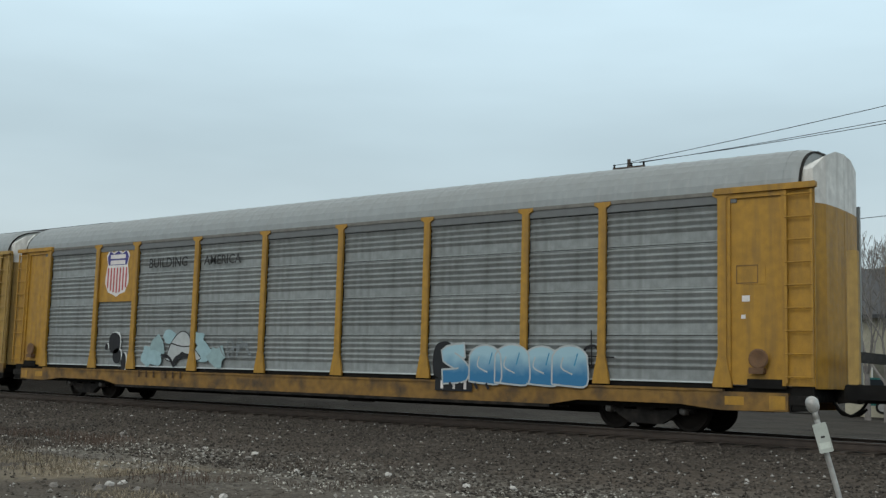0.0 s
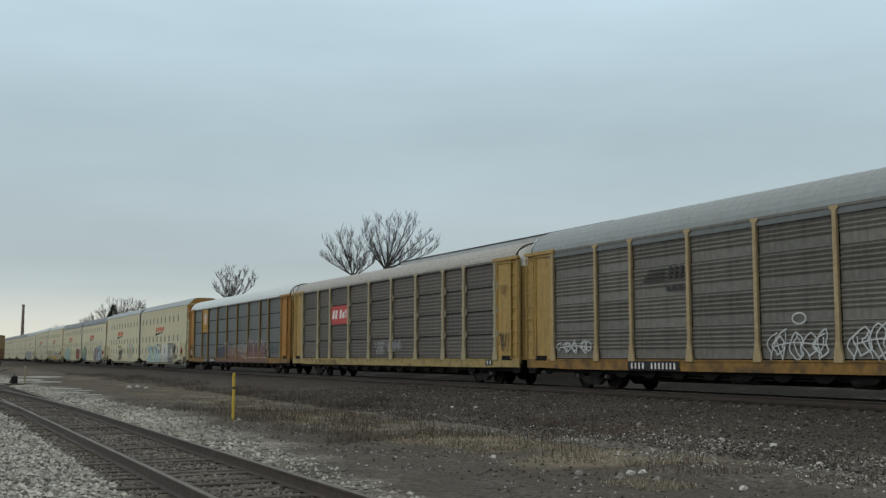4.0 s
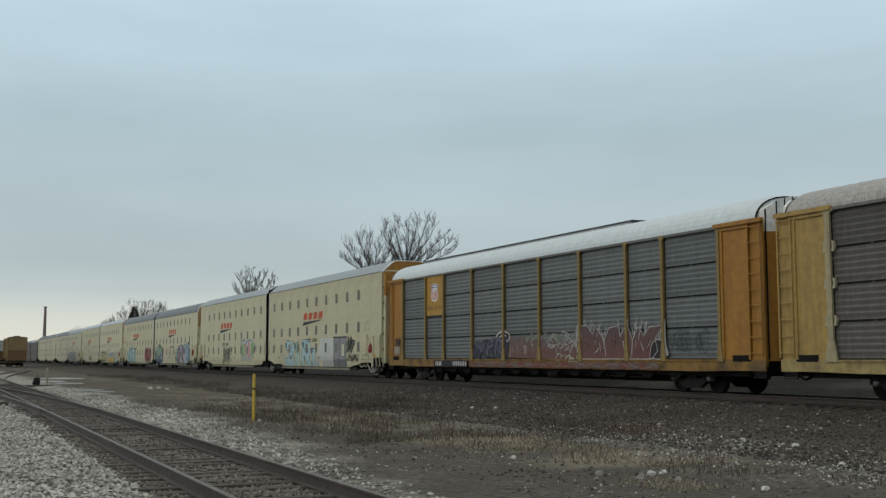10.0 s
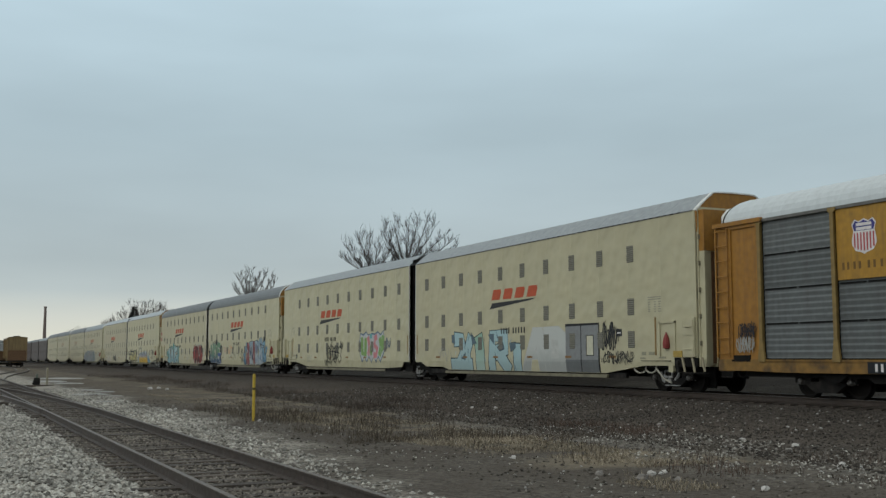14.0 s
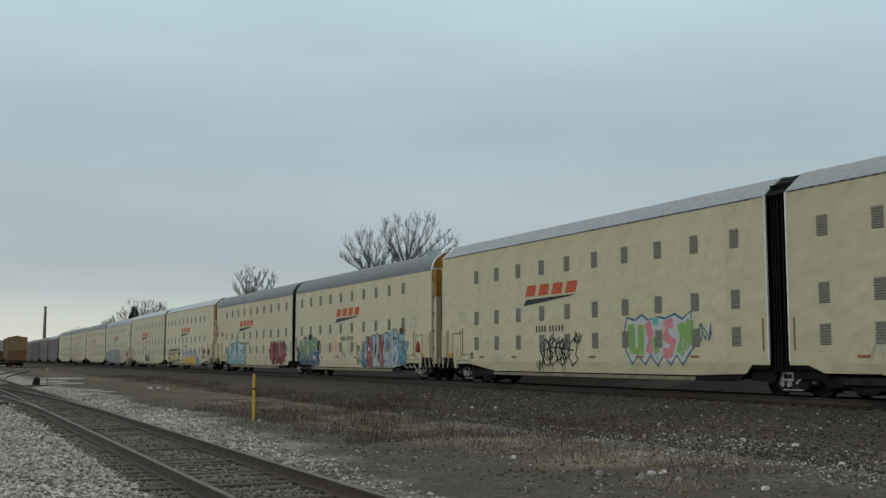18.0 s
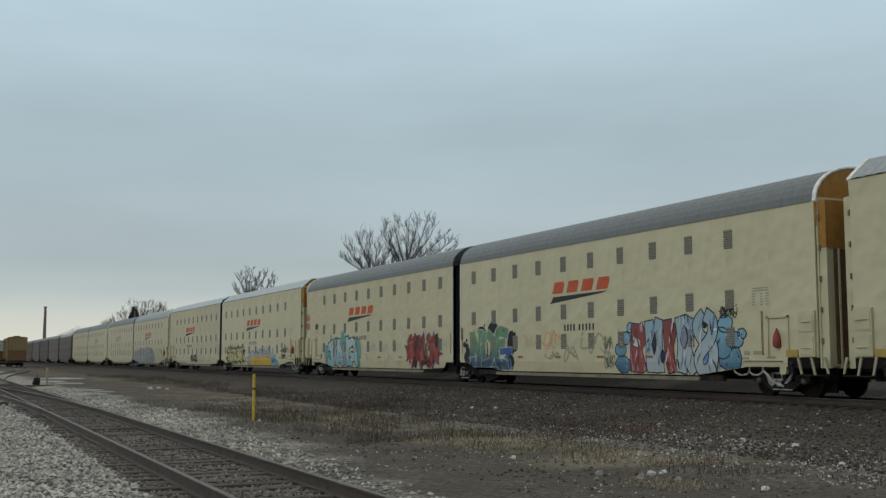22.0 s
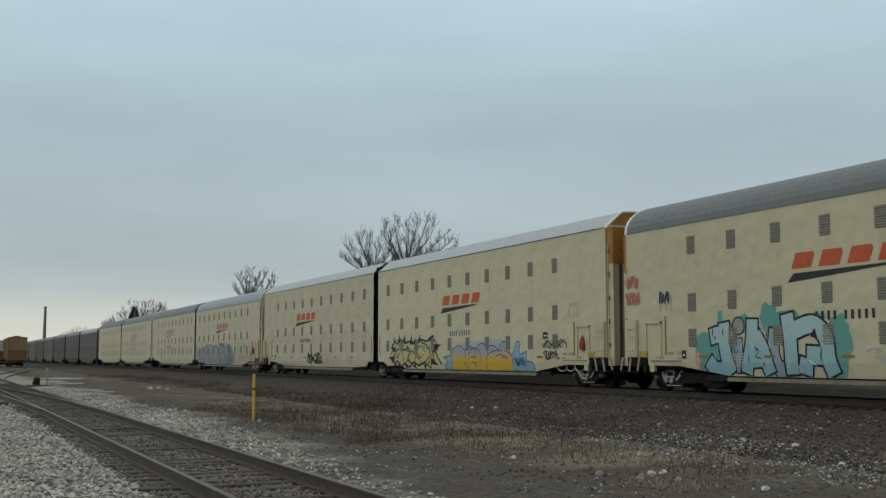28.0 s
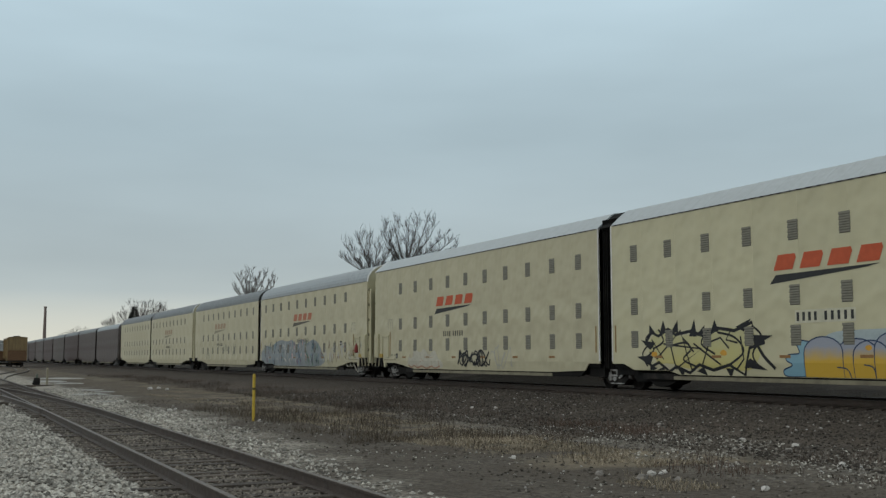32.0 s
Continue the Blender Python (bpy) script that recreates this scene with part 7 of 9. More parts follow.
mist, brim = fade("sky_splash_fading", (0.16, 0.30, 0.37), (0.21, 0.35, 0.41), 0.6, 1.5), paint("night_blue_line", (0.03, 0.05, 0.10))
p.area([(0.96, 0.02), (0.98, 0.5), (1.02, 0.7), (1.06, 1.0), (1.1, 0.94), (1.1, 0.6), (1.16, 0.62), (1.2, 0.66), (1.2, 0.36), (1.28, 0.3), (1.29, 0.02)], mist, brim, 0.035)
p.area([(0.04, 0.02), (0.06, 0.7), (0.0, 0.84), (-0.05, 0.8), (-0.03, 0.56), (-0.1, 0.52), (-0.12, 0.4), (-0.08, 0.28), (-0.14, 0.16), (-0.12, 0.02)], mist, brim, 0.035)
p.area([(0.1, 0.8), (0.2, 1.02), (0.5, 1.06), (0.8, 1.1), (0.96, 0.9), (0.5, 0.7)], paint("thin_blue_mist", (0.34, 0.39, 0.40)))
gold = fade("gold_fading_to_lilac", (0.50, 0.31, 0.035), (0.27, 0.285, 0.33), 1.0, 1.35)
for a, b, top in ((0.56, 0.8, 0.9), (0.78, 0.96, 1.02), (0.2, 0.44, 0.86), (0.3, 0.5, 0.82), (0.42, 0.62, 0.98), (0.0, 0.24, 0.92), (0.6, 1.0, 0.72)):
    c, h_ = (a + b) / 2, (b - a) / 2
    p.area([(a, 0.0)] + [(c - h_ * math.cos(q), top * 0.62 + top * 0.38 * math.sin(q)) for q in (math.pi * i / 10 for i in range(11))] + [(b, 0.0)], gold, brim, 0.035, bend=False)
for line in ([(0.2, 0.24), (0.26, 0.2), (0.28, 0.0)], [(0.74, 0.5), (0.84, 0.56), (0.92, 0.4)], [(0.36, 0.3), (0.41, 0.24), (0.42, 0.0)], [(0.58, 0.2), (0.6, 0.0)]):
    p.line(line, 0.035, brim)
for u, v in ((0.39, 0.66), (0.86, 0.7), (0.9, 0.62)):
    p.area(p.round(u, v, 0.02, 0.06, 8), paint("amber_spray", (0.56, 0.30, 0.05)))
p.put("graffiti", u5, "golden bubble graffiti fading to lilac between blue splashes")
scrawl(u5, YS - 0.012, (3.95, 4.9, 0.75, 1.1), NAVY, 4, 0.03, 171, "thin dark tag on the blue splash")
scrawl(u5, YS, (6.1, 7.9, 1.42, 1.75), INK, 5, 0.035, 73, "thin black tag")
scrawl(u5, YS, (6.2, 7.4, 1.0, 1.35), INK, 4, 0.035, 74, "thin black tag")
p = Piece(YS, (-6.2, -2.2, 0.6, 1.5))
p.area([(0.0, 0.1), (0.04, 0.6), (0.14, 0.5), (0.22, 0.95), (0.4, 0.8), (0.5, 1.0), (0.64, 0.7), (0.8, 0.9), (0.9, 0.5), (1.0, 0.3), (0.96, 0.02), (0.4, 0.06)], paint("faded_white_spray", (0.45, 0.425, 0.35)))
p.nicks(34, 0.04, 0.96, 0.1, 0.8, [paint("faded_rose_spray", (0.40, 0.31, 0.235)), paint("faded_outline", (0.37, 0.335, 0.26)), paint("faded_white_spray", (0.45, 0.425, 0.35))], 75, (0.2, 0.05), 0.6)
p.line([(0.02, 0.16), (0.12, 0.02), (0.2, 0.12), (0.3, 0.0), (0.42, 0.1), (0.56, -0.02), (0.7, 0.1), (0.8, 0.0), (0.94, 0.12)], 0.06, paint("washed_red_spray", (0.33, 0.19, 0.13)))
p.put("graffiti", u6, "faded white graffiti with a washed red edge")
scrawl(u6, YS, (-0.7, 2.6, 0.7, 1.4), INK, 5, 0.09, 76, "black brush-like sprayed tag")
scrawl(u6, YS, (2.6, 4.5, 0.6, 1.5), ("faint_grey_tag", (0.36, 0.35, 0.31)), 3, 0.05, 77, "faint outlined tag")
haze, drab, moss, plum, bone_, umber = (paint(n_, c_) for n_, c_ in (("steel_blue_spray", (0.14, 0.21, 0.27)), ("chalk_grey_spray", (0.36, 0.365, 0.35)), ("moss_spray", (0.09, 0.18, 0.12)), ("dusk_violet_spray", (0.19, 0.14, 0.18)), ("dirty_white_spray", (0.43, 0.41, 0.35)), ("umber_spray", (0.15, 0.11, 0.085))))
night = paint("slate_line", (0.06, 0.075, 0.10))
p = Piece(YG, (-10.3, 2.6, 0.6, 2.25))
p.area([(0.0, 0.0), (-0.01, 0.5), (0.05, 0.66), (0.1, 0.8), (0.18, 0.74), (0.26, 0.88), (0.36, 1.0), (0.48, 0.94), (0.56, 0.98), (0.64, 0.8), (0.72, 1.0), (0.8, 0.84), (0.9, 0.96), (1.0, 0.7), (1.0, 0.0)], paint("storm_grey_spray", (0.24, 0.26, 0.265)))
p.nicks(90, 0.02, 0.78, 0.05, 0.85, [plum, night, drab, plum, bone_, night, paint("washed_teal_spray", (0.15, 0.27, 0.28)), haze, drab], 78, (0.3, 0.11), 0.4)
p.nicks(30, 0.5, 0.8, 0.1, 0.9, [plum, paint("pale_rose_spray", (0.58, 0.33, 0.31)), haze, bone_], 178, (0.24, 0.08), 0.4)
p.nicks(34, 0.78, 1.0, 0.02, 0.9, [moss, night, moss, haze], 79, (0.3, 0.1), 0.5)
p.put("graffiti", u7, "muted blue, lilac and green graffiti in a long row")
p = Piece(YG - 0.003, (2.6, 9.9, 0.75, 2.2))
p.nicks(46, 0.02, 0.98, 0.08, 0.75, [bone_, drab, paint("stained_cream_spray", (0.36, 0.31, 0.22)), bone_], 80, (0.3, 0.14), 0.6)
p.nicks(50, 0.02, 0.98, 0.08, 0.85, [umber, paint("dull_olive_spray", (0.17, 0.19, 0.12)), bone_, umber, paint("brown_red_spray", (0.22, 0.09, 0.06))], 81, (0.2, 0.06), 0.5)
p.put("graffiti", u7, "ragged white, brown and olive graffiti")
for k, bx in enumerate(((0.5, 2.6, 1.6, 2.1), (3.0, 4.6, 1.2, 2.2), (-6.0, -4.4, 1.0, 1.6))):
    scrawl(u8, YS, bx, ("olive_smear", (0.30, 0.285, 0.21)), 3, 0.09, 180 + k, "faint olive smear")


# ---- the yard: side tracks, marker posts, switch stands, standing cars ----
def smooth(stops):
    xs, ys = zip(*sorted(stops))
    return lambda x: float(np.interp(x, xs, ys))


def left_branch(x):
    d = max(0.0, -30 - x)
    return side_y(x) - (0.00156 * d * d if d < 28 else 1.22 + 0.0874 * (d - 28))


right_branch = smooth([(-76, side_y(-76)), (-84, 3.3), (-94, 4.0), (-105, 5.0), (-120, 6.8), (-140, 8.9), (-160, 10.0), (-185, 10.6), (-200, 10.3), (-215, 9.2), (-232, 7.0), (-250, 4.0), (-290, -4.0)])
build_track("siding_track", "straight siding running on into the yard", side_y, [-420, -200, -75.02], SIDE_Z, "rail_worn")
build_track("yard_track", "yard track turning off the siding", left_branch, [-160, -120, -90, -70, -62, -58, -54, -50, -46, -42, -38, -34], SIDE_Z - 0.004, "rail_worn")
build_track("yard_track", "yard track with standing cars", right_branch, list(range(-286, -79, 6)), SIDE_Z - 0.004, "rail_worn")


def switch_stand(x, y):
    t = thing("switch_stand", "low dark iron switch stand on two long ties", "switch stand", "switch stands of the yard", at=(x, y, 0.0))
    for k in (-0.3, 0.3):
        part("tie", Shape().box(k - 0.11, k + 0.11, -0.9, 0.9, -0.03, 0.1, c=0.02), M["tie"], t)
    s = Shape()
    s.prism([(-0.3, 0.1), (0.3, 0.1), (0.2, 0.34), (0.1, 0.5), (-0.1, 0.5), (-0.2, 0.34)], -0.16, 0.16)
    part("body", s, M["black"], t)
    s = Shape()
    s.tube((0.05, -0.2, 0.32), (0.55, -0.24, 0.2), 0.03, n=8)
    s.lathe([(0.01, 0.16), (0.06, 0.18), (0.06, 0.24), (0.01, 0.26)], False, 8, (0.58, -0.24, -0.02))
    part("lever", s, M["black"], t)
    s = Shape()
    s.tube((0, 0, 0.5), (0, 0, 0.66), 0.03, n=8)
    s.box(-0.12, 0.12, -0.012, 0.012, 0.56, 0.72)
    part("target", s, paint("dull_green_paint", (0.03, 0.08, 0.06)), t, "dull green target blade")


switch_stand(-41.0, 1.25)
switch_stand(-66.0, 4.95)

t = thing("marker_post", "slim yellow steel marker post in dry grass", "post", at=(-26.75, 7.15, 0.03))
s = Shape()
s.lathe([(0.038, -0.1), (0.038, 1.14), (0.033, 1.18), (0.02, 1.2), (0.0, 1.21)], False, 14)
part("pipe", s, M["post_yellow"], t, smooth=False)
s = Shape()
s.lathe([(0.041, 0.80), (0.043, 0.83), (0.041, 0.86)], False, 14)
part("band", s, paint("dark_band", (0.08, 0.06, 0.02)), t, "dark band round the post")

t = thing("marker_post", "short tan wooden post beside a switch stand", "post", at=(-67.2, 5.6, 0.0))
part("stake", Shape().prism([(-0.06, -0.2), (0.06, -0.2), (0.055, 1.0), (0.0, 1.06), (-0.055, 1.0)], -0.05, 0.05), paint("tan_wood", (0.28, 0.24, 0.17)), t)

t = thing("telephone_marker", "grey steel post with a white box and a ball cap", "marker", at=pose(-3.32, 11.03, 0.0, 0, -15, 18.8))
s = Shape()
s.tube((0.0, 0.0, -0.1), (0.0, 0.0, 1.35), 0.028, n=12)
part("pipe", s, M["bright"], t)
s = Shape()
s.box(-0.06, 0.075, -0.085, -0.03, 1.0, 1.29, c=0.01)
part("box", s, paint("pale_green_grey_enamel", (0.42, 0.44, 0.40)), t, "pale grey-green enamelled box")
p = Paint(-0.087)
p.rect(-0.01, 0.03, 1.145, 1.165, p.m(*STENCIL), 0)
p.rect(-0.045, 0.06, 1.04, 1.10, p.m("pale_label", (0.55, 0.58, 0.52)), 0)
part("notice", p, p.mats, t, "small printed notice, too small to read")
s = Shape()
s.tube((0, 0, 1.33), (0, 0, 1.44), 0.03, 0.025, n=10)
s.lathe([(0.02, 1.40), (0.042, 1.41), (0.056, 1.43), (0.064, 1.46), (0.066, 1.49), (0.062, 1.52), (0.05, 1.545), (0.03, 1.56), (0.004, 1.567)], False, 24)
part("cap", s, M["bright"], t, "weathered metal ball cap", smooth=True)


def rock(x, y, r, label="pale broken rock lying on the gravel", tone="rock_white"):
    rr = random.Random(int(x * 100) ^ int(y * 77))
    s = Shape()
    bm = bmesh.new()
    bmesh.ops.create_icosphere(bm, subdivisions=2, radius=r)
    for v in bm.verts:
        v.co *= 1 + 0.6 * noise.noise(v.co * (1.7 / r) + Vector((x, y, 0)))
        v.co.z *= 0.75
        v.co.x *= 1.2
    me = bpy.data.meshes.new("rock")
    bm.to_mesh(me)
    bm.free()
    me.materials.append(M[tone])
    solo("rock", me, None, label, "rock", at=pose(x, y, ground_z(x, y) + r * 0.3, 0, 0, rr.uniform(0, 360)), group="loose rocks")


M["rock_white"] = mat("pale_limestone", (0.50, 0.47, 0.44), 0.85, dirt=(0.25, 0.22, 0.19), dirt_amount=0.5, dirt_scale=8, bump=0.5, fine=30)
M["rock_grey"] = mat("grey_stone", (0.22, 0.20, 0.18), 0.9, dirt=(0.1, 0.09, 0.08), dirt_amount=0.5, dirt_scale=8, bump=0.5, fine=30)
for x, y, r in ((-12.28, 8.82, 0.055), (-12.42, 9.14, 0.04), (-12.3, 9.0, 0.03), (-10.26, 9.02, 0.05), (-26.5, 7.25, 0.055), (-15.25, 8.3, 0.045), (-33.2, 6.3, 0.07), (-33.9, 6.6, 0.05), (-32.9, 6.7, 0.04),
                (-56.0, 9.6, 0.12), (-57.0, 10.2, 0.1), (-55.2, 10.3, 0.09), (-29.4, 15.4, 0.06), (-30.2, 15.0, 0.05), (-15.0, 13.9, 0.06), (-16.4, 13.9, 0.05), (-11.0, 13.0, 0.05), (-12.2, 12.2, 0.05), (-9.2, 12.6, 0.06), (-8.6, 12.9, 0.05)):
    rock(x, y, r)
for x, y, r in ((-12.6, 8.2, 0.06), (-11.9, 8.4, 0.07), (-11.6, 8.75, 0.05), (-18.0, 10.5, 0.06), (-14.2, 13.0, 0.07), (-20.5, 15.0, 0.08)):
    rock(x, y, r, "brownish broken rock among dry grass", "rock_grey")


# pale puddles and slush left beside the siding
M["slush"] = mat("wet_slush", (0.28, 0.27, 0.25), 0.85, spread=0.12, dirt=(0.2, 0.19, 0.17), dirt_amount=0.5, dirt_scale=3)
for k, (x, y, a, b) in enumerate(((-77.1, 6.4, 2.4, 1.15), (-71, 7.2, 1.5, 0.8), (-55.6, 6.7, 0.9, 0.55), (-52.6, 6.9, 0.55, 0.45), (-49.5, 5.9, 0.7, 0.75), (-41.3, 5.55, 0.32, 0.4), (-47.0, 6.6, 0.4, 0.4), (-88, 8.4, 3, 1.4))):
    pts = blob(x, y, a, b, rnd, 26, 0.16, 0.9)
    z = max(ground_z(px, py) for px, py in pts) + 0.012
    n = len(pts)
    v = [(px, py, z) for px, py in pts] + [(px + (px - x) * 0.03, py + (py - y) * 0.1, z - 0.06) for px, py in pts]
    solo("slush_patch", mesh_of("slush_patch", v, [tuple(range(n))] + [(i, i + n, (i + 1) % n + n, (i + 1) % n) for i in range(n)], M["slush"]), None,
         "pale wet slush lying on dark gravel", "slush", group="patches of slush")


# ---- cars standing in the yard ----
def yard_car(x, y, turn, label, main, end, length, height=4.25, width=3.0):
    t = thing("hopper_car", label, "freight car", "cars standing in the yard", at=pose(x, y, SIDE_Z, 0, 0, turn))
    h, w, l = height, width / 2, length / 2
    s = Shape()
    s.along([(-w, 1.5), (-w, h - 0.35), (-w + 0.25, h - 0.1), (0, h), (w - 0.25, h - 0.1), (w, h - 0.35), (w, 1.5), (0.6, 0.7), (-0.6, 0.7)], -l + 0.9, l - 0.9)
    part("body", s, main, t)
    for k in (-1, 1):
        s = Shape()
        s.prism([(k * (l - 0.9), h - 0.2), (k * (l - 0.9), 1.9), (k * (l - 0.15), 1.1), (k * (l - 0.15), h - 0.25)], -w, w)
        part("end_slope", s, end, t)
        s = Shape()
        for q in (-0.98, -0.35, 0.35, 0.98):
            s.box(k * (l - 0.12) - 0.05, k * (l - 0.12) + 0.05, q * w - 0.05, q * w + 0.05, 1.0, h - 0.15)
        for z in (1.05, 1.9, 2.9, h - 0.2):
            s.box(k * (l - 0.1) - 0.06, k * (l - 0.1) + 0.06, -w, w, z - 0.05, z + 0.05)
        part("end_frame", s, M["truck"] if k < 0 else end, t)
        part("end_skirt", Shape().box(*sorted((k * (l - 0.25), k * (l - 0.03))), -w * 0.94, w * 0.94, 1.08, 2.7), M["rust"], t, "rusty lower end")
        s = Shape()
        s.box(k * (l - 0.3) - 0.3, k * (l - 0.3) + 0.3, -w, w, 0.85, 1.08)
        part("end_sill", s, M["truck"], t)
        truck(t, k * (l - 2.0), spin=False, full=False)
    for i in range(9):
        s = Shape()
        xx = -l + 1.2 + i * (length - 2.4) / 8
        s.box(xx - 0.05, xx + 0.05, -w - 0.06, -w, 1.45, h - 0.4)
        part("side_rib", s, main, t)
    s = Shape()
    s.box(-l + 0.5, l - 0.5, -0.45, 0.45, h - 0.02, h + 0.06)
    part("running_board", s, M["truck"], t)
    return t


M["yard_yellow"] = mat("dirty_yellow_car", (0.24, 0.165, 0.075), 0.6, dirt=(0.09, 0.05, 0.028), dirt_amount=0.6, streak=True)
M["yard_white"] = mat("pale_car", (0.48, 0.50, 0.51), 0.6, dirt=(0.25, 0.25, 0.25), dirt_amount=0.5, streak=True)
M["yard_blue"] = mat("light_blue_car", (0.30, 0.40, 0.50), 0.6, dirt=(0.2, 0.22, 0.25), dirt_amount=0.5, streak=True)
yard_car(-196, 11.0, -0.5, "rust-stained yellow covered hopper standing in the yard", M["yard_yellow"], M["yard_yellow"], 16.0, 5.0)
yard_car(-213.2, 9.3, 4.5, "pale grey covered hopper standing in the yard", M["yard_white"], M["yard_white"], 16.0)
yard_car(-330, -14, 9.0, "light blue covered hopper far off in the yard", M["yard_blue"], M["yard_white"], 16.0)
yard_car(-347, -17, 9.0, "pale grey covered hopper far off in the yard", M["yard_white"], M["yard_white"], 16.0)

# the head of the train: a low flat car with a tan bulkhead post
flat = thing("flat_car", "low dark flat car with tan end posts ahead of the racks", "freight car", TRAIN)
MOVING.append((flat, X_D + 3 * RACK + RACK / 2 + 9.2))
part("deck", Shape().box(-9.0, 9.0, -1.4, 1.4, 0.8, 1.08, c=0.03), M["black"], flat)
for y0 in (-1.35, 1.25):
    part("bulkhead_post", Shape().box(-8.95, -8.75, y0, y0 + 0.12, 1.08, 3.6, c=0.02), M["yellow_pale"], flat, "tan steel end post")
part("bulkhead_rail", Shape().box(-8.93, -8.80, -1.3, 1.3, 1.5, 1.7), M["truck"], flat)
part("coupler", COUPLER, None, flat, at=pose(-9.05, 0, 0, 0, 0, 180))
part("brake_hose", HOSE[-1], None, flat, at=(-8.9, 0, 0))
for k in (-1, 1):
    truck(flat, k * 6.6)

# ---- background: warehouse, house, trees, wires, stack, overpass ----
t = thing("warehouse", "long grey warehouse with a dark flat roof edge", "building", at=(-57.8, 38, 0))
part("wall", Shape().box(-13.2, 13.2, -6.8, 6.8, -0.5, 8.35), M["wall_grey"], t)
part("roof", Shape().box(-13.15, 13.15, -6.75, 6.75, 8.35, 8.42), M["roof_mid"], t)
s = Shape()
s.box(-13.3, 13.3, -6.9, -6.8, 8.45, 8.54)
s.box(-13.3, -13.2, -6.8, 6.8, 8.45, 8.54)
s.box(13.2, 13.32, -6.9, 6.8, 8.1, 8.54)
part("fascia", s, M["fascia"], t, "thin dark roof edge")
part("parapet", Shape().box(-13.28, 13.2, -6.88, -6.8, 8.0, 8.45), paint("pale_metal_fascia", (0.42, 0.43, 0.43)), t, "pale metal parapet")
for i in range(12):
    part("wall_rib", Shape().box(-12.6 + i * 2.29, -12.5 + i * 2.29, -6.9, -6.8, 0, 8.0), M["wall_grey"], t)

t = thing("house", "cream house with a dark shingled roof behind the line", "house", at=pose(-13.4, 62, 0, 0, 0, 10))
part("wall", Shape().box(-5, 5, -4, 4, -0.3, 5.2), paint("cream_siding", (0.46, 0.42, 0.32)), t)
part("roof", Shape().along([(-4.6, 5.1), (0, 7.9), (4.6, 5.1), (4.6, 5.3), (0, 8.1), (-4.6, 5.3)], -5.5, 5.5), M["fascia"], t)
for xx in (-3.2, 0.2, 3.0):
    w_ = part("window", Shape().box(xx - 0.5, xx + 0.5, -4.06, -4.0, 1.6, 3.0), M["white"], t)
    part("pane", Shape().box(xx - 0.42, xx + 0.42, -4.075, -4.06, 1.68, 2.92), M["vent"], w_)

# a teal van parked behind the line
M["teal_car"] = mat("teal_car_paint", (0.02, 0.13, 0.12), 0.3, spread=0.05, bump=0.0, spec=0.6)
M["glass"] = mat("dark_window_glass", (0.02, 0.025, 0.03), 0.08, spread=0.05, bump=0.0, spec=0.6)
t = thing("van", "small teal van parked behind the tracks", "car", at=pose(-13.6, 55, 0.3, 0, 0, 4))
part("body", Shape().prism([(-2.2, 0.4), (2.2, 0.4), (2.25, 0.95), (1.3, 1.1), (0.7, 1.7), (-2.0, 1.75), (-2.25, 1.2)], -0.9, 0.9), M["teal_car"], t)
part("window", Shape().prism([(1.15, 1.12), (0.66, 1.62), (-0.4, 1.65), (-0.4, 1.12)], -0.91, 0.91), M["glass"], t)
part("window", Shape().prism([(-0.5, 1.12), (-0.5, 1.65), (-1.9, 1.66), (-1.9, 1.12)], -0.91, 0.91), M["glass"], t)
for k in (-1.35, 1.35):
    for q in (-0.86, 0.86):
        w_ = part("wheel", Shape().lathe([(0.1, -0.1), (0.32, -0.1), (0.33, 0.0), (0.32, 0.1), (0.1, 0.1)], n=18), M["black"], t, at=(k, q, 0.33))
        part("rim", Shape().lathe([(0.02, -0.115), (0.2, -0.11), (0.2, 0.11), (0.02, 0.115)], n=14), M["bright"], w_)


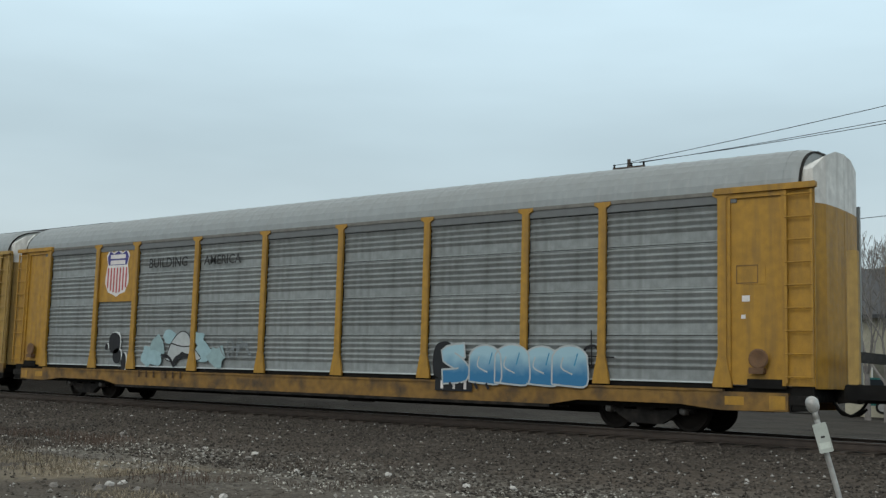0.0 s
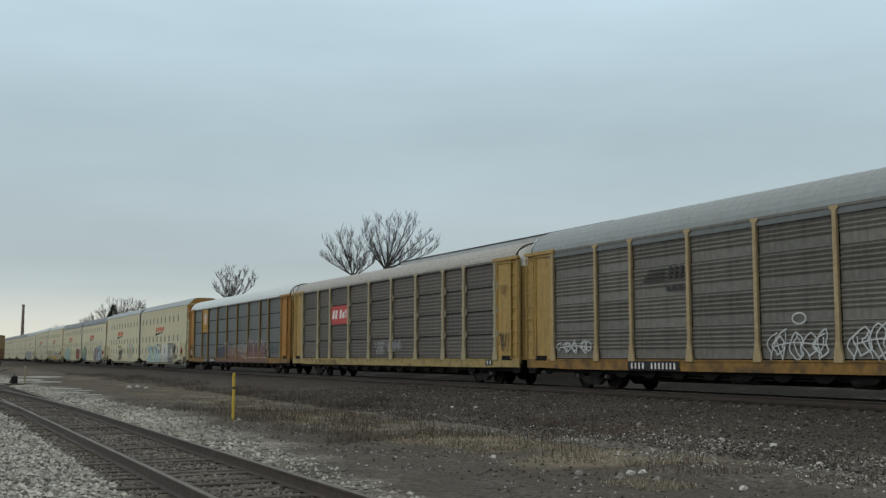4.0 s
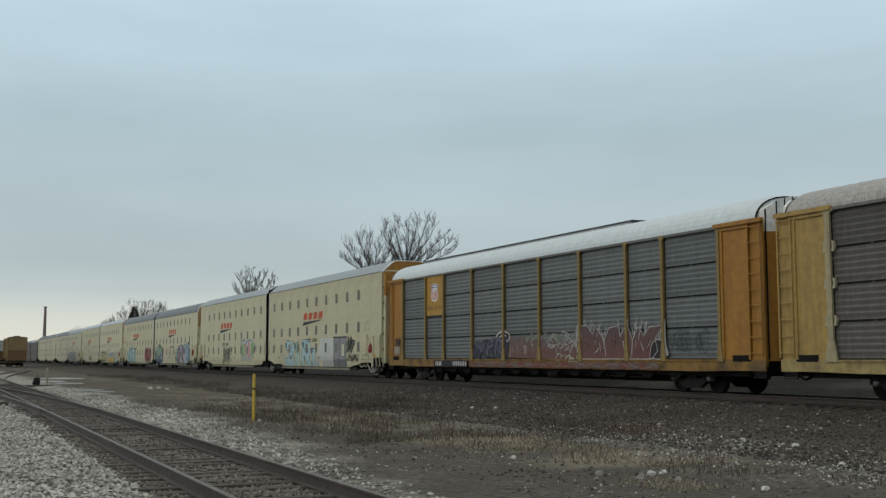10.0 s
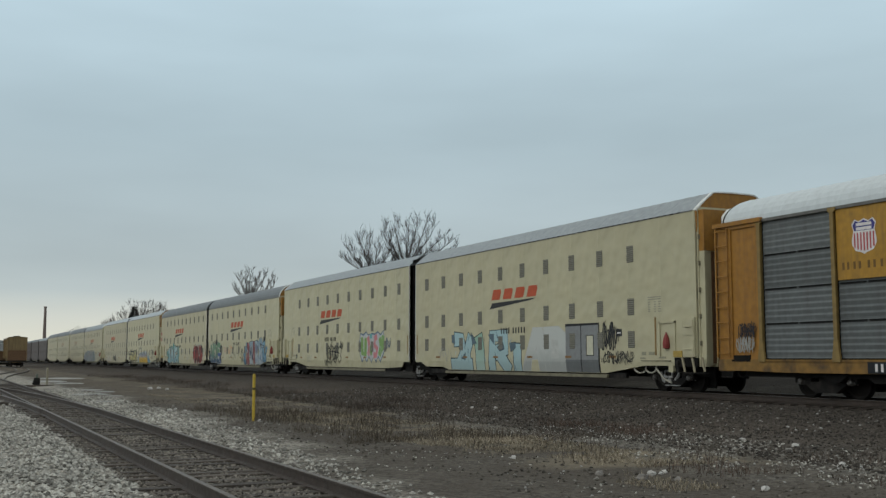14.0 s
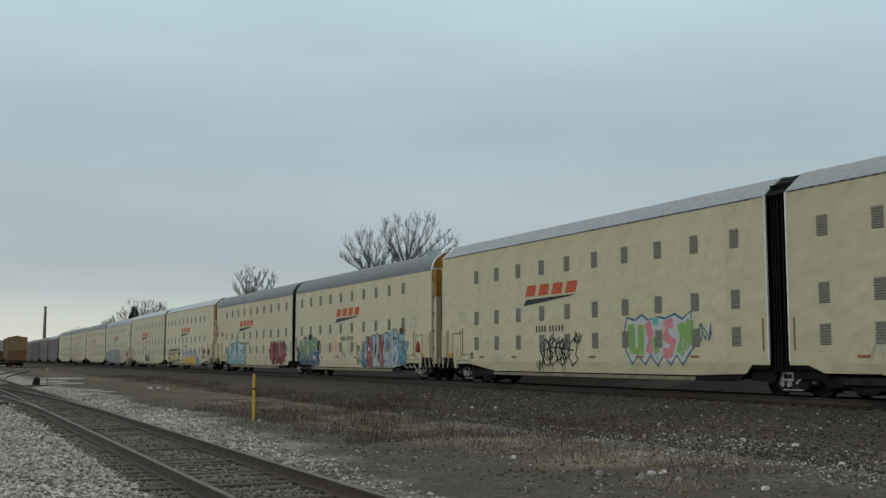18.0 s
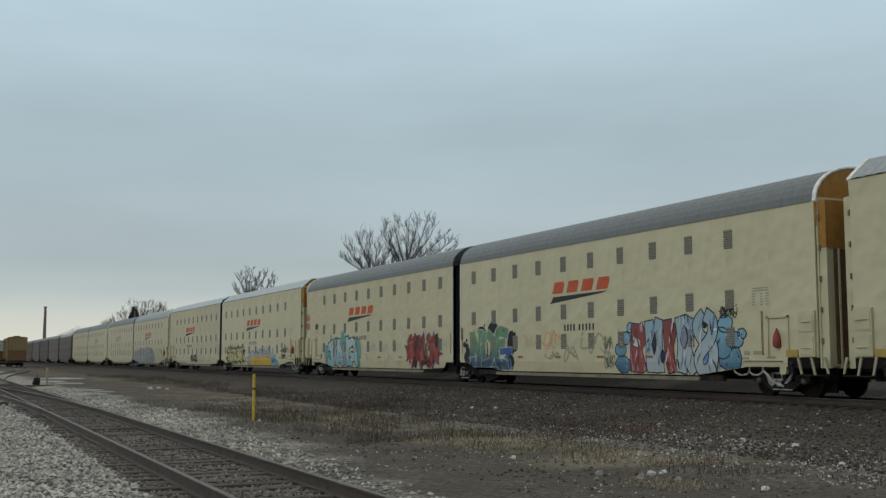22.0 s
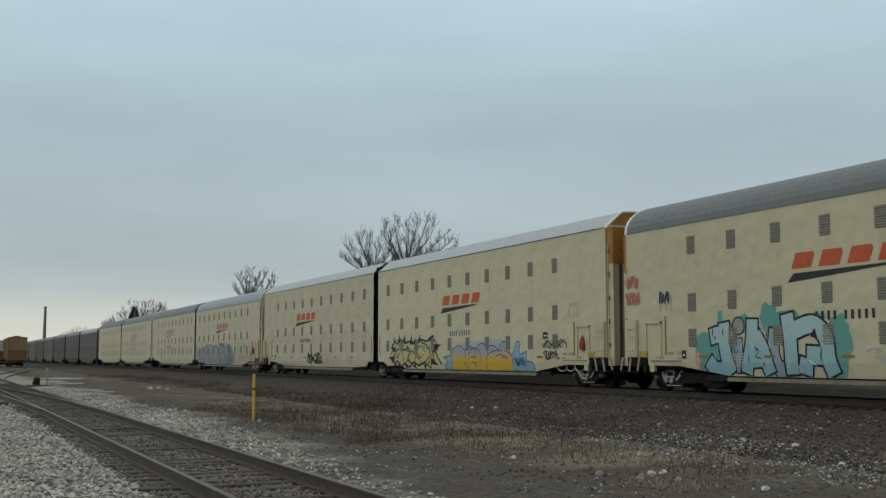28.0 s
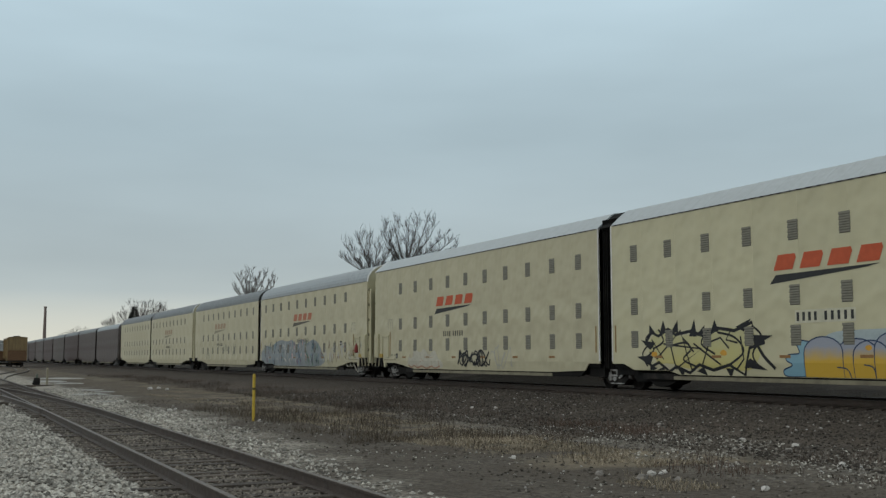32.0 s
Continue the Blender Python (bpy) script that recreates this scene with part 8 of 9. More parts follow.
def tree(name, label, x, y, height, spread, seed, bark, levels=4, trunk=0.24, lean=0.0, stems=6, fine=0.014, fork=0.3):
    """A bare tree: a short tapered trunk, a fan of limbs, and side shoots that fork down to fine twigs."""
    r = random.Random(seed)
    limbs, twigs = Shape(), Shape()

    def branch(p, d, length, rad, level):
        q, r1 = p, rad
        for i in range(3):
            bend = Vector((r.uniform(-1, 1), r.uniform(-1, 1), r.uniform(-0.3, 0.9))) * 0.09
            d = (d + bend).normalized()
            q2 = q + d * (length / 3)
            r2 = max(fine * 0.55, rad * (1 - 0.1 * (i + 1)))
            (limbs if level <= 2 else twigs).tube(q, q2, r1, r2, n=(8, 6, 5, 4, 3)[min(level, 4)], caps=False)
            if level > 1 and i < 2 and r.random() < 0.75:
                side = Vector((r.uniform(-1, 1), r.uniform(-1, 1), r.uniform(0.0, 0.6))).normalized()
                tip = q2 + (d + side * 0.7).normalized() * length * r.uniform(0.3, 0.7)
                twigs.tube(q2, tip, max(fine * 0.8, r2 * 0.4), fine * 0.5, n=3, caps=False)
            q, r1 = q2, r2
        if level < levels + 2:
            a = r.uniform(0, 6.283)
            kids = 3 if r.random() < 0.3 else 2
            for k in range(kids):
                b_ = a + 6.283 * k / kids + r.uniform(-0.4, 0.4)
                out = Vector((math.cos(b_), math.sin(b_), r.uniform(0.0, 0.35)))
                branch(q, (d + out * r.uniform(0.24, 0.5)).normalized(), length * r.uniform(0.68, 0.86), max(fine, r1 * r.uniform(0.66, 0.82)), level + 1)

    def grow(p, d, length, rad, level):
        """The bole, and the fan of limbs at its head."""
        top = p + d.normalized() * length
        limbs.tube(p, top, rad, rad * 0.7, n=8, caps=False)
        for k in range(stems):
            a = 6.283 * (k + r.uniform(-0.25, 0.25)) / stems
            tilt = spread * r.uniform(0.5, 1.0) if k % 3 else spread * 0.2
            branch(top - d * r.uniform(0, length * 0.1), (d + Vector((math.cos(a), math.sin(a), 0)) * tilt).normalized(), height * (1 - fork) * 0.36 * r.uniform(0.85, 1.05), rad * r.uniform(0.38, 0.5), 1)

    t = thing(name, label, "tree", "bare trees behind the line", at=(x, y, 0))
    grow(Vector((0, 0, -0.3)), Vector((lean, 0, 1)), height * fork, trunk, 0)
    k = height / max(v[2] for v in twigs.v)
    for sh in (limbs, twigs):
        sh.v = [(a * k, b * k, c * k) for a, b, c in sh.v]
    part("trunk", limbs, bark, t)
    part("crown", twigs, bark, t, "bare branching twigs")
    return t


def fan_tree(label, x, y, tips, seed, trunk, fork, bark, fine=0.008):
    """A bare tree whose limbs fan out to tips given as (sideways, height); shoots curve up all along each limb."""
    r = random.Random(seed)
    limbs, twigs = Shape(), Shape()
    across, deep = Vector((0.42, 0.907, 0)), Vector((-0.907, 0.42, 0))

    def run(sh, pts, r0, r1, n):
        for i, (a, b) in enumerate(zip(pts, pts[1:])):
            k0, k1 = i / (len(pts) - 1), (i + 1) / (len(pts) - 1)
            sh.tube(a, b, r0 + (r1 - r0) * k0, r0 + (r1 - r0) * k1, n=n, caps=False)

    def shoot(p, d, length, rad, level):
        pts, q = [p], p
        for i in range(4):
            d = (d + Vector((r.uniform(-0.12, 0.12), r.uniform(-0.12, 0.12), 0.1))).normalized()
            q = q + d * length / 4
            pts.append(q)
        run(twigs, pts, rad, fine, 4 if level < 2 else 3)
        if level < 3:
            for k in range((5, 3, 3)[level]):
                a = r.uniform(0, 6.283)
                out = Vector((math.cos(a), math.sin(a), r.uniform(0.0, 0.5)))
                shoot(pts[r.randrange(1, 4)], (d + out * r.uniform(0.4, 0.8)).normalized(), length * r.uniform(0.5, 0.8), max(fine * 1.2, rad * 0.62), level + 1)

    t = thing("bare_tree", label, "tree", "bare trees behind the line", at=(x, y, 0))
    limbs.tube((0, 0, -0.3), (0, 0, fork), trunk, trunk * 0.75, n=10, caps=False)
    for u, z in tips:
        deep_, foot = r.uniform(-1.5, 1.5), fork - r.uniform(0.0, 0.5)
        fine_ = []
        for i in range(8):
            q = i / 7
            wob = Vector((r.uniform(-0.07, 0.07), r.uniform(-0.07, 0.07), 0)) * (i > 0)
            fine_.append(across * u * (q * 1.15 - 0.15 * q * q) + deep * deep_ * q + Vector((0, 0, foot + (z - foot) * (0.9 * q + 0.1 * q * q))) + wob)
        run(limbs, fine_, trunk * 0.25, fine * 2.2, 6)
        for i in range(1, 8):
            d = (fine_[i] - fine_[i - 1]).normalized()
            for k in range(2 if i < 7 else 3):
                a = r.uniform(0, 6.283)
                shoot(fine_[i].lerp(fine_[i - 1], r.random()), (d + Vector((math.cos(a), math.sin(a), 0.2)) * r.uniform(0.35, 0.8)).normalized(), r.uniform(0.8, 1.4), fine * 2.2, 1)
    part("trunk", limbs, bark, t)
    part("crown", twigs, bark, t, "bare branching twigs")
    return t


fan_tree("tall bare tree with a wide fan of dark limbs", -95.5, 40.25, ((-2.0, 12.7), (-1.75, 13.9), (-1.0, 14.4), (0.3, 14.6), (1.15, 14.6), (1.9, 14.0), (2.6, 13.8), (3.4, 13.2), (4.1, 12.5), (4.5, 11.9)), 3, 0.38, 10.4, M["bark"])
fan_tree("bare tree with dark forking limbs", -96.8, 37.3, ((-2.3, 12.2), (-2.4, 10.9), (-1.0, 12.8), (-0.45, 12.7), (0.6, 12.5), (1.6, 11.8), (2.0, 10.9)), 9, 0.3, 9.6, M["bark"])
fan_tree("greyish bare tree far behind the line", -173.6, 45.4, ((-2.3, 12.6), (-1.6, 14.6), (-0.9, 14.9), (0.2, 15.2), (1.0, 14.2), (1.6, 15.0), (2.6, 15.0), (3.5, 14.2), (4.0, 13.4)), 12, 0.3, 11.0, M["bark_far"], 0.012)
tree("bare_tree", "greyish bare tree far behind the line", -186, 42.0, 10.5, 1.0, 13, M["bark_far"], 3, 0.25, stems=5, fine=0.02)
tree("bare_tree", "dark bare tree far behind the line", -290, 48.5, 17.5, 1.1, 15, M["bark"], 4, 0.5, stems=7, fine=0.035)
tree("bare_tree", "greyish bare tree far behind the line", -296, 43.0, 14.5, 1.1, 16, M["bark_far"], 3, 0.4, stems=6, fine=0.035)
tree("bare_tree", "small bare tree far down the line", -330, 36.0, 11.0, 1.0, 17, M["bark_far"], 3, 0.3, fine=0.035)
tree("bare_tree", "small bare tree far down the line", -430, 46.0, 12.0, 1.0, 18, M["bark_far"], 3, 0.3, fine=0.04)
tree("bare_tree", "bare garden tree beside the cream house", -15.0, 52, 9.8, 0.9, 19, M["bark_far"], 4, 0.2, stems=5)
tree("bare_tree", "bare garden tree beside the cream house", -13.6, 50, 8.6, 0.9, 20, M["bark_far"], 4, 0.18, stems=5)

t = thing("conifer", "dark ragged conifer among the bare trees", "tree", "bare trees behind the line", at=(-291, 45.3, 0))
part("trunk", Shape().tube((0, 0, -0.3), (0, 0, 14.5), 0.3, 0.05, n=6), M["bark"], t)
s = Shape()
rr = random.Random(4)
for i in range(420):
    z = 4 + 11.0 * rr.random() ** 0.8
    a = rr.uniform(0, 6.28)
    l = (15.6 - z) * rr.uniform(0.2, 0.42) + 0.3
    d = Vector((math.cos(a), math.sin(a), rr.uniform(-0.25, 0.25)))
    b = Vector((0, 0, z)) + d * l * 0.3
    e = Vector((0, 0, z)) + d * l
    u = Vector((-d.y, d.x, 0.0)) * 0.16
    s.add([b - u, b + u, e + u * 0.4 + Vector((0, 0, -0.25)), e - u * 0.4], [(0, 1, 2, 3)])
    s.add([b + Vector((0, 0, 0.16)), b - Vector((0, 0, 0.16)), e], [(0, 1, 2)])
part("crown", s, M["needle"], t, "dark green ragged needles")

# brick stack, overpass, pole and wires
t = thing("chimney_stack", "tall thin brick chimney stack in the distance", "chimney", at=(-598, 47.7, 0))
s = Shape()
s.lathe([(0.98, -1), (0.84, 14), (0.62, 27.4), (0.74, 27.6), (0.74, 28.4), (0.6, 28.5)], False, 16)
part("shaft", s, M["brick"], t)
t = thing("overpass", "grey concrete road overpass across the far yard", "bridge", at=(-420, -20, 0))
part("deck", Shape().box(-5, 5, -60, 40, 5.6, 7.0), M["concrete"], t)
part("parapet", Shape().box(4.8, 5.1, -60, 40, 7.0, 7.9), M["concrete"], t)
for k in range(8):
    part("pier", Shape().box(-3, 3, -55 + k * 13, -54 + k * 13, -0.5, 5.6), M["concrete"], t)

rr = random.Random(12)
s = Shape()
for i in range(900):
    x, y = -560 + rr.uniform(-8, 8), rr.uniform(-150, 40)
    h, w, a = rr.uniform(3.5, 7.5) * (0.8 + 0.3 * noise.noise((y * 0.06, 1.0, 0.0))), rr.uniform(0.3, 1.0), rr.uniform(-0.5, 0.5)
    s.add([(x, y - w, -0.5), (x, y + w, -0.5), (x, y + a + 0.5 * w, h * 0.7), (x, y + a * 1.6, h), (x, y + a - 0.5 * w, h * 0.6)], [(0, 1, 2, 3, 4)])
solo("far_brush", s, M["bark_far"], "grey-brown bare brush beyond the far yard", "brush", "stuff")

t = thing("utility_pole", "weathered wooden utility pole with a crossarm", "utility pole", at=(-33.8, 64, 0))
part("pole", Shape().tube((0, 0, -0.5), (0, 0, 16.4), 0.17, 0.12, n=10), M["tie"], t)
part("crossarm", Shape().box(-1.2, 1.2, -0.07, 0.07, 15.75, 15.9), M["tie"], t)
for k in (-1.1, 0.2, 1.1):
    part("insulator", Shape().lathe([(0.03, 15.9), (0.08, 15.96), (0.05, 16.02), (0.09, 16.08), (0.02, 16.16)], False, 10, (k, 0, 0)), M["black"], t)


def wire(a, b, sag, r=0.013):
    s = Shape()
    pts = []
    for i in range(13):
        q = i / 12
        p_ = Vector(a).lerp(Vector(b), q)
        p_.z -= sag * 4 * q * (1 - q)
        pts.append(p_)
    for p_, q_ in zip(pts, pts[1:]):
        s.tube(p_, q_, r, n=4, caps=False)
    solo("power_line", s, M["black"], "thin black overhead power line", "power line", group="overhead lines")


wire((-33.8, 64, 16.2), (16, 52, 19.2), 0.5, 0.022)
wire((-33.0, 64, 16.1), (16, 53, 18.0), 0.7, 0.022)
wire((-34.9, 64, 16.1), (16, 54, 17.5), 0.7, 0.022)
wire((-33.8, 64, 10.9), (16, 56, 12.2), 0.4, 0.022)


# ---- ties under the tracks ----
def tie_mesh(seed, l=2.6):
    r = random.Random(seed)
    s = Shape()
    h = l / 2
    c = 0.012
    v = []
    for x, y, z in ((-0.115, -h, -0.17), (0.115, -h, -0.17), (0.115, h, -0.17), (-0.115, h, -0.17), (-0.115, -h, -c), (0.115, -h, -c), (0.115, h, -c), (-0.115, h, -c),
                    (-0.103, -h + c, 0), (0.103, -h + c, 0), (0.103, h - c, 0), (-0.103, h - c, 0)):
        v.append((x + r.uniform(-0.012, 0.012), y + r.uniform(-0.03, 0.03), z + r.uniform(-0.008, 0.004)))
    s.add(v, [(0, 3, 2, 1), (0, 1, 5, 4), (1, 2, 6, 5), (2, 3, 7, 6), (3, 0, 4, 7), (4, 5, 9, 8), (5, 6, 10, 9), (6, 7, 11, 10), (7, 4, 8, 11), (8, 9, 10, 11)])
    return s.mesh("tie", M["tie"])


TIES = [tie_mesh(k) for k in range(6)]
x, k = -66.0, 0
while x < 4:
    part("tie", TIES[k % 6], None, main_track, at=pose(x + rnd.uniform(-0.03, 0.03), TRACK_Y + rnd.uniform(-0.04, 0.04), RAIL_Z - 0.172, 0, 0, rnd.uniform(-1.2, 1.2)))
    x += 0.5
    k += 1
x = -74.0
while x < 13:
    part("tie", TIES[k % 6], None, siding, at=pose(x + rnd.uniform(-0.1, 0.1), side_y(x) + rnd.uniform(-0.18, 0.18), SIDE_Z - 0.172 + rnd.uniform(0.0, 0.03), 0, 0, rnd.uniform(-4, 4)))
    x += 0.55
    k += 1
# the ties of the switch, longer and closer to the yard
s = Shape()
x = -160.0
while x < -75:
    for c_ in (side_y(x), right_branch(x)):
        s.box(x - 0.11, x + 0.11, c_ - 1.3, c_ + 1.3, -0.15, SIDE_Z - 0.172)
    x += 0.6
ob = part("ties", s, M["tie"], siding, "weathered ties farther up the yard")
ob["kind"] = "stuff"


# ---- stones, grass and weeds ----
def scatter_stones(name, label, count, place, size, material, seed, flat=0.7):
    """Loose stones as one mesh: small broken octahedra, each turned and stretched by chance."""
    r = np.random.RandomState(seed)
    base = np.array([(1, 0, 0), (-1, 0, 0), (0, 1, 0), (0, -1, 0), (0, 0, 1), (0, 0, -1)], float)
    tri = np.array([(0, 2, 4), (2, 1, 4), (1, 3, 4), (3, 0, 4), (2, 0, 5), (1, 2, 5), (3, 1, 5), (0, 3, 5)])
    pos = place(r, count)
    n = len(pos)
    sz = r.uniform(size[0], size[1], (n, 1, 1)) * r.uniform(0.65, 1.25, (n, 1, 3))
    v = base[None] * sz * (1 + r.uniform(-0.3, 0.3, (n, 6, 1)))
    a = r.uniform(0, 6.28, n)
    ca, sa = np.cos(a)[:, None], np.sin(a)[:, None]
    x = v[:, :, 0] * ca - v[:, :, 1] * sa
    y = v[:, :, 0] * sa + v[:, :, 1] * ca
    tilt = r.uniform(-0.6, 0.6, n)[:, None]
    z = v[:, :, 2] * flat + x * np.sin(tilt) * 0.6
    z0 = np.array([ground_z(p[0], p[1]) for p in pos])
    out = np.stack([x + pos[:, 0:1], y + pos[:, 1:2], z + z0[:, None] + sz[:, :, 2] * 0.25], -1).reshape(-1, 3)
    faces = (tri[None] + 6 * np.arange(n)[:, None, None]).reshape(-1, 3)
    solo(name, mesh_of(name, out.tolist(), faces.tolist(), material), None, label, "gravel", "stuff")


def island_material(name, dark, light, white=0.0, rough=0.9):
    m = bpy.data.materials.new(name)
    m.use_nodes = True
    n, l = m.node_tree.nodes, m.node_tree.links
    b = n["Principled BSDF"]
    b.inputs["Roughness"].default_value, b.inputs["Specular IOR Level"].default_value = rough, 0.2
    g = n.new("ShaderNodeNewGeometry")
    ra = n.new("ShaderNodeValToRGB")
    ra.color_ramp.elements[0].color = (*dark, 1)
    ra.color_ramp.elements[1].position = 1 - white
    ra.color_ramp.elements[1].color = (*light, 1)
    if white:
        e = ra.color_ramp.elements.new(1 - white * 0.9)
        e.color = (0.45, 0.43, 0.40, 1)
    l.new(g.outputs["Random Per Island"], ra.inputs[0])
    co = n.new("ShaderNodeTexCoord")
    last = ra.outputs[0]
    # fine grain, then broad drifts of cleaner and dirtier stone
    for scale, lo, hi in ((40.0, 0.5, 0.95), (0.45, 0.72, 1.25)):
        t = n.new("ShaderNodeTexNoise")
        t.inputs["Scale"].default_value, t.inputs["Detail"].default_value = scale, 4.0
        l.new(co.outputs["Object"], t.inputs["Vector"])
        rg = n.new("ShaderNodeMapRange")
        for k, v in (("From Min", 0.3), ("From Max", 0.7), ("To Min", lo), ("To Max", hi)):
            rg.inputs[k].default_value = v
        l.new(t.outputs["Fac"], rg.inputs["Value"])
        mx = n.new("ShaderNodeMixRGB")
        mx.blend_type, mx.inputs[0].default_value = "MULTIPLY", 1.0
        l.new(last, mx.inputs[1])
        l.new(rg.outputs[0], mx.inputs[2])
        last = mx.outputs[0]
    l.new(last, b.inputs["Base Color"])
    return m


def strip(x0, x1, y0, y1, power=1.6, keep=None):
    """Places between two x and two y, denser towards x1."""
    def place(r, count):
        x = x1 - (x1 - x0) * r.uniform(0, 1, count) ** power
        y = r.uniform(y0, y1, count) + 0.0 * x
        pts = np.stack([x, y], -1)
        if keep:
            pts = np.array([p for p in pts if keep(p[0], p[1], r)])
        return pts
    return place


def off_rails(x, y, r):
    return all(abs(abs(y - side_y(x)) - 0.75) > 0.12 for _ in (0,))


M["stone_pale"] = island_material("pale_ballast_stone", (0.15, 0.138, 0.12), (0.70, 0.66, 0.585))
M["stone_sooty"] = island_material("sooty_ballast_stone", (0.045, 0.038, 0.031), (0.21, 0.182, 0.15), 0.045)
M["stone_bed"] = island_material("weathered_bed_stone", (0.035, 0.029, 0.024), (0.32, 0.28, 0.235))
M["stone_dark"] = island_material("dark_ballast_stone", (0.031, 0.026, 0.022), (0.165, 0.140, 0.117), 0.025)
scatter_stones("ballast", "pale grey crushed limestone ballast beside the siding", 26000, strip(-62, -11, -3.5, 2.35, 1.9), (0.022, 0.05), M["stone_pale"], 1)
scatter_stones("ballast", "pale grey crushed limestone along the siding shoulder", 12000, strip(-60, -8, 4.75, 7.4, 1.5, lambda x, y, r: r.uniform() < 1.1 - max(0.0, y - 4.7 - float(np.interp(x, (-26, -12), (1.05, 0.0)))) * 1.5), (0.02, 0.045), M["stone_pale"], 2)
scatter_stones("ballast", "sooty ballast between the rails of the siding", 22000, strip(-58, -8, 2.3, 4.75, 1.5, off_rails), (0.018, 0.04), M["stone_bed"], 3)
scatter_stones("ballast", "dark ballast stones on the main line's bank", 40000, strip(-48, 3, 11.8, 20.6, 1.2), (0.018, 0.042), M["stone_dark"], 4)
scatter_stones("ballast", "dull gravel on the open ground", 11000, strip(-42, 2, 6.2, 12.5, 1.3, lambda x, y, r: noise.noise((x * 0.5, y * 0.8, 4.0)) > r.uniform(-0.6, 0.5)), (0.012, 0.035), M["stone_sooty"], 5)
scatter_stones("ballast", "pale broken stone strewn at the foot of the bank", 5200, strip(-22, -3, 10.2, 14.2, 1.0, lambda x, y, r: noise.noise((x * 0.6, y * 0.9, 8.0)) > r.uniform(-0.4, 0.5)), (0.012, 0.034), M["stone_pale"], 6)
scatter_stones("ballast", "pale broken stone strewn over the open ground", 1300, strip(-30, -8, 5.9, 8.4, 1.0, lambda x, y, r: noise.noise((x * 0.5, y * 0.9, 12.0)) > r.uniform(-0.2, 0.5)), (0.010, 0.026), M["stone_pale"], 7)


def clump(x, y):
    return noise.noise((x * 0.35, y * 0.55, 7.0)) + 0.5 * noise.noise((x * 1.3, y * 1.3, 2.0))


def blades(name, label, count, x0, x1, y0, y1, height, width, material, seed, limit):
    """Grass or weed stems as thin bent strips, thick where the clumps stand."""
    r = random.Random(seed)
    v, f = [], []
    tries = 0
    while len(f) < count * 2 and tries < count * 12:
        tries += 1
        x = x1 - (x1 - x0) * r.random() ** 1.3
        y = r.uniform(y0, y1)
        if clump(x, y) < limit + r.uniform(-0.15, 0.15):
            continue
        h = r.uniform(*height)
        a, lean = r.uniform(0, 6.28), r.uniform(0.15, 1.1) * h
        w = width * r.uniform(0.7, 1.3)
        dx, dy = math.cos(a), math.sin(a)
        z = ground_z(x, y) - 0.01
        o = len(v)
        v += [(x - dy * w, y + dx * w, z), (x + dy * w, y - dx * w, z), (x + dx * lean * 0.4 + dy * w * 0.8, y + dy * lean * 0.4 - dx * w * 0.8, z + h * 0.6),
              (x + dx * lean * 0.4 - dy * w * 0.8, y + dy * lean * 0.4 + dx * w * 0.8, z + h * 0.6), (x + dx * lean, y + dy * lean, z + h)]
        f += [(o, o + 1, o + 2, o + 3), (o + 3, o + 2, o + 4)]
    solo(name, mesh_of(name, v, f, material), None, label, "grass", "stuff")


M["straw"] = island_material("dry_straw", (0.20, 0.163, 0.115), (0.50, 0.42, 0.31))
M["weed"] = island_material("dead_weed_stems", (0.05, 0.038, 0.03), (0.13, 0.10, 0.078))
scatter_stones("ballast", "pale grey crushed limestone where the line is watched from", 7000, strip(-11, 9, -3.5, 2.35, 1.0), (0.022, 0.05), M["stone_pale"], 8)
scatter_stones("ballast", "weathered ballast between the rails of the siding", 5000, strip(-9, 12, 2.3, 4.9, 1.0, off_rails), (0.018, 0.04), M["stone_bed"], 9)
M["grass_grey"] = island_material("grey_brown_grass", (0.075, 0.059, 0.045), (0.20, 0.165, 0.123))
M["brush_red"] = island_material("reddish_dead_brush", (0.08, 0.057, 0.045), (0.20, 0.14, 0.11))
M["scrub"] = island_material("dark_dead_scrub", (0.06, 0.047, 0.04), (0.16, 0.125, 0.10))
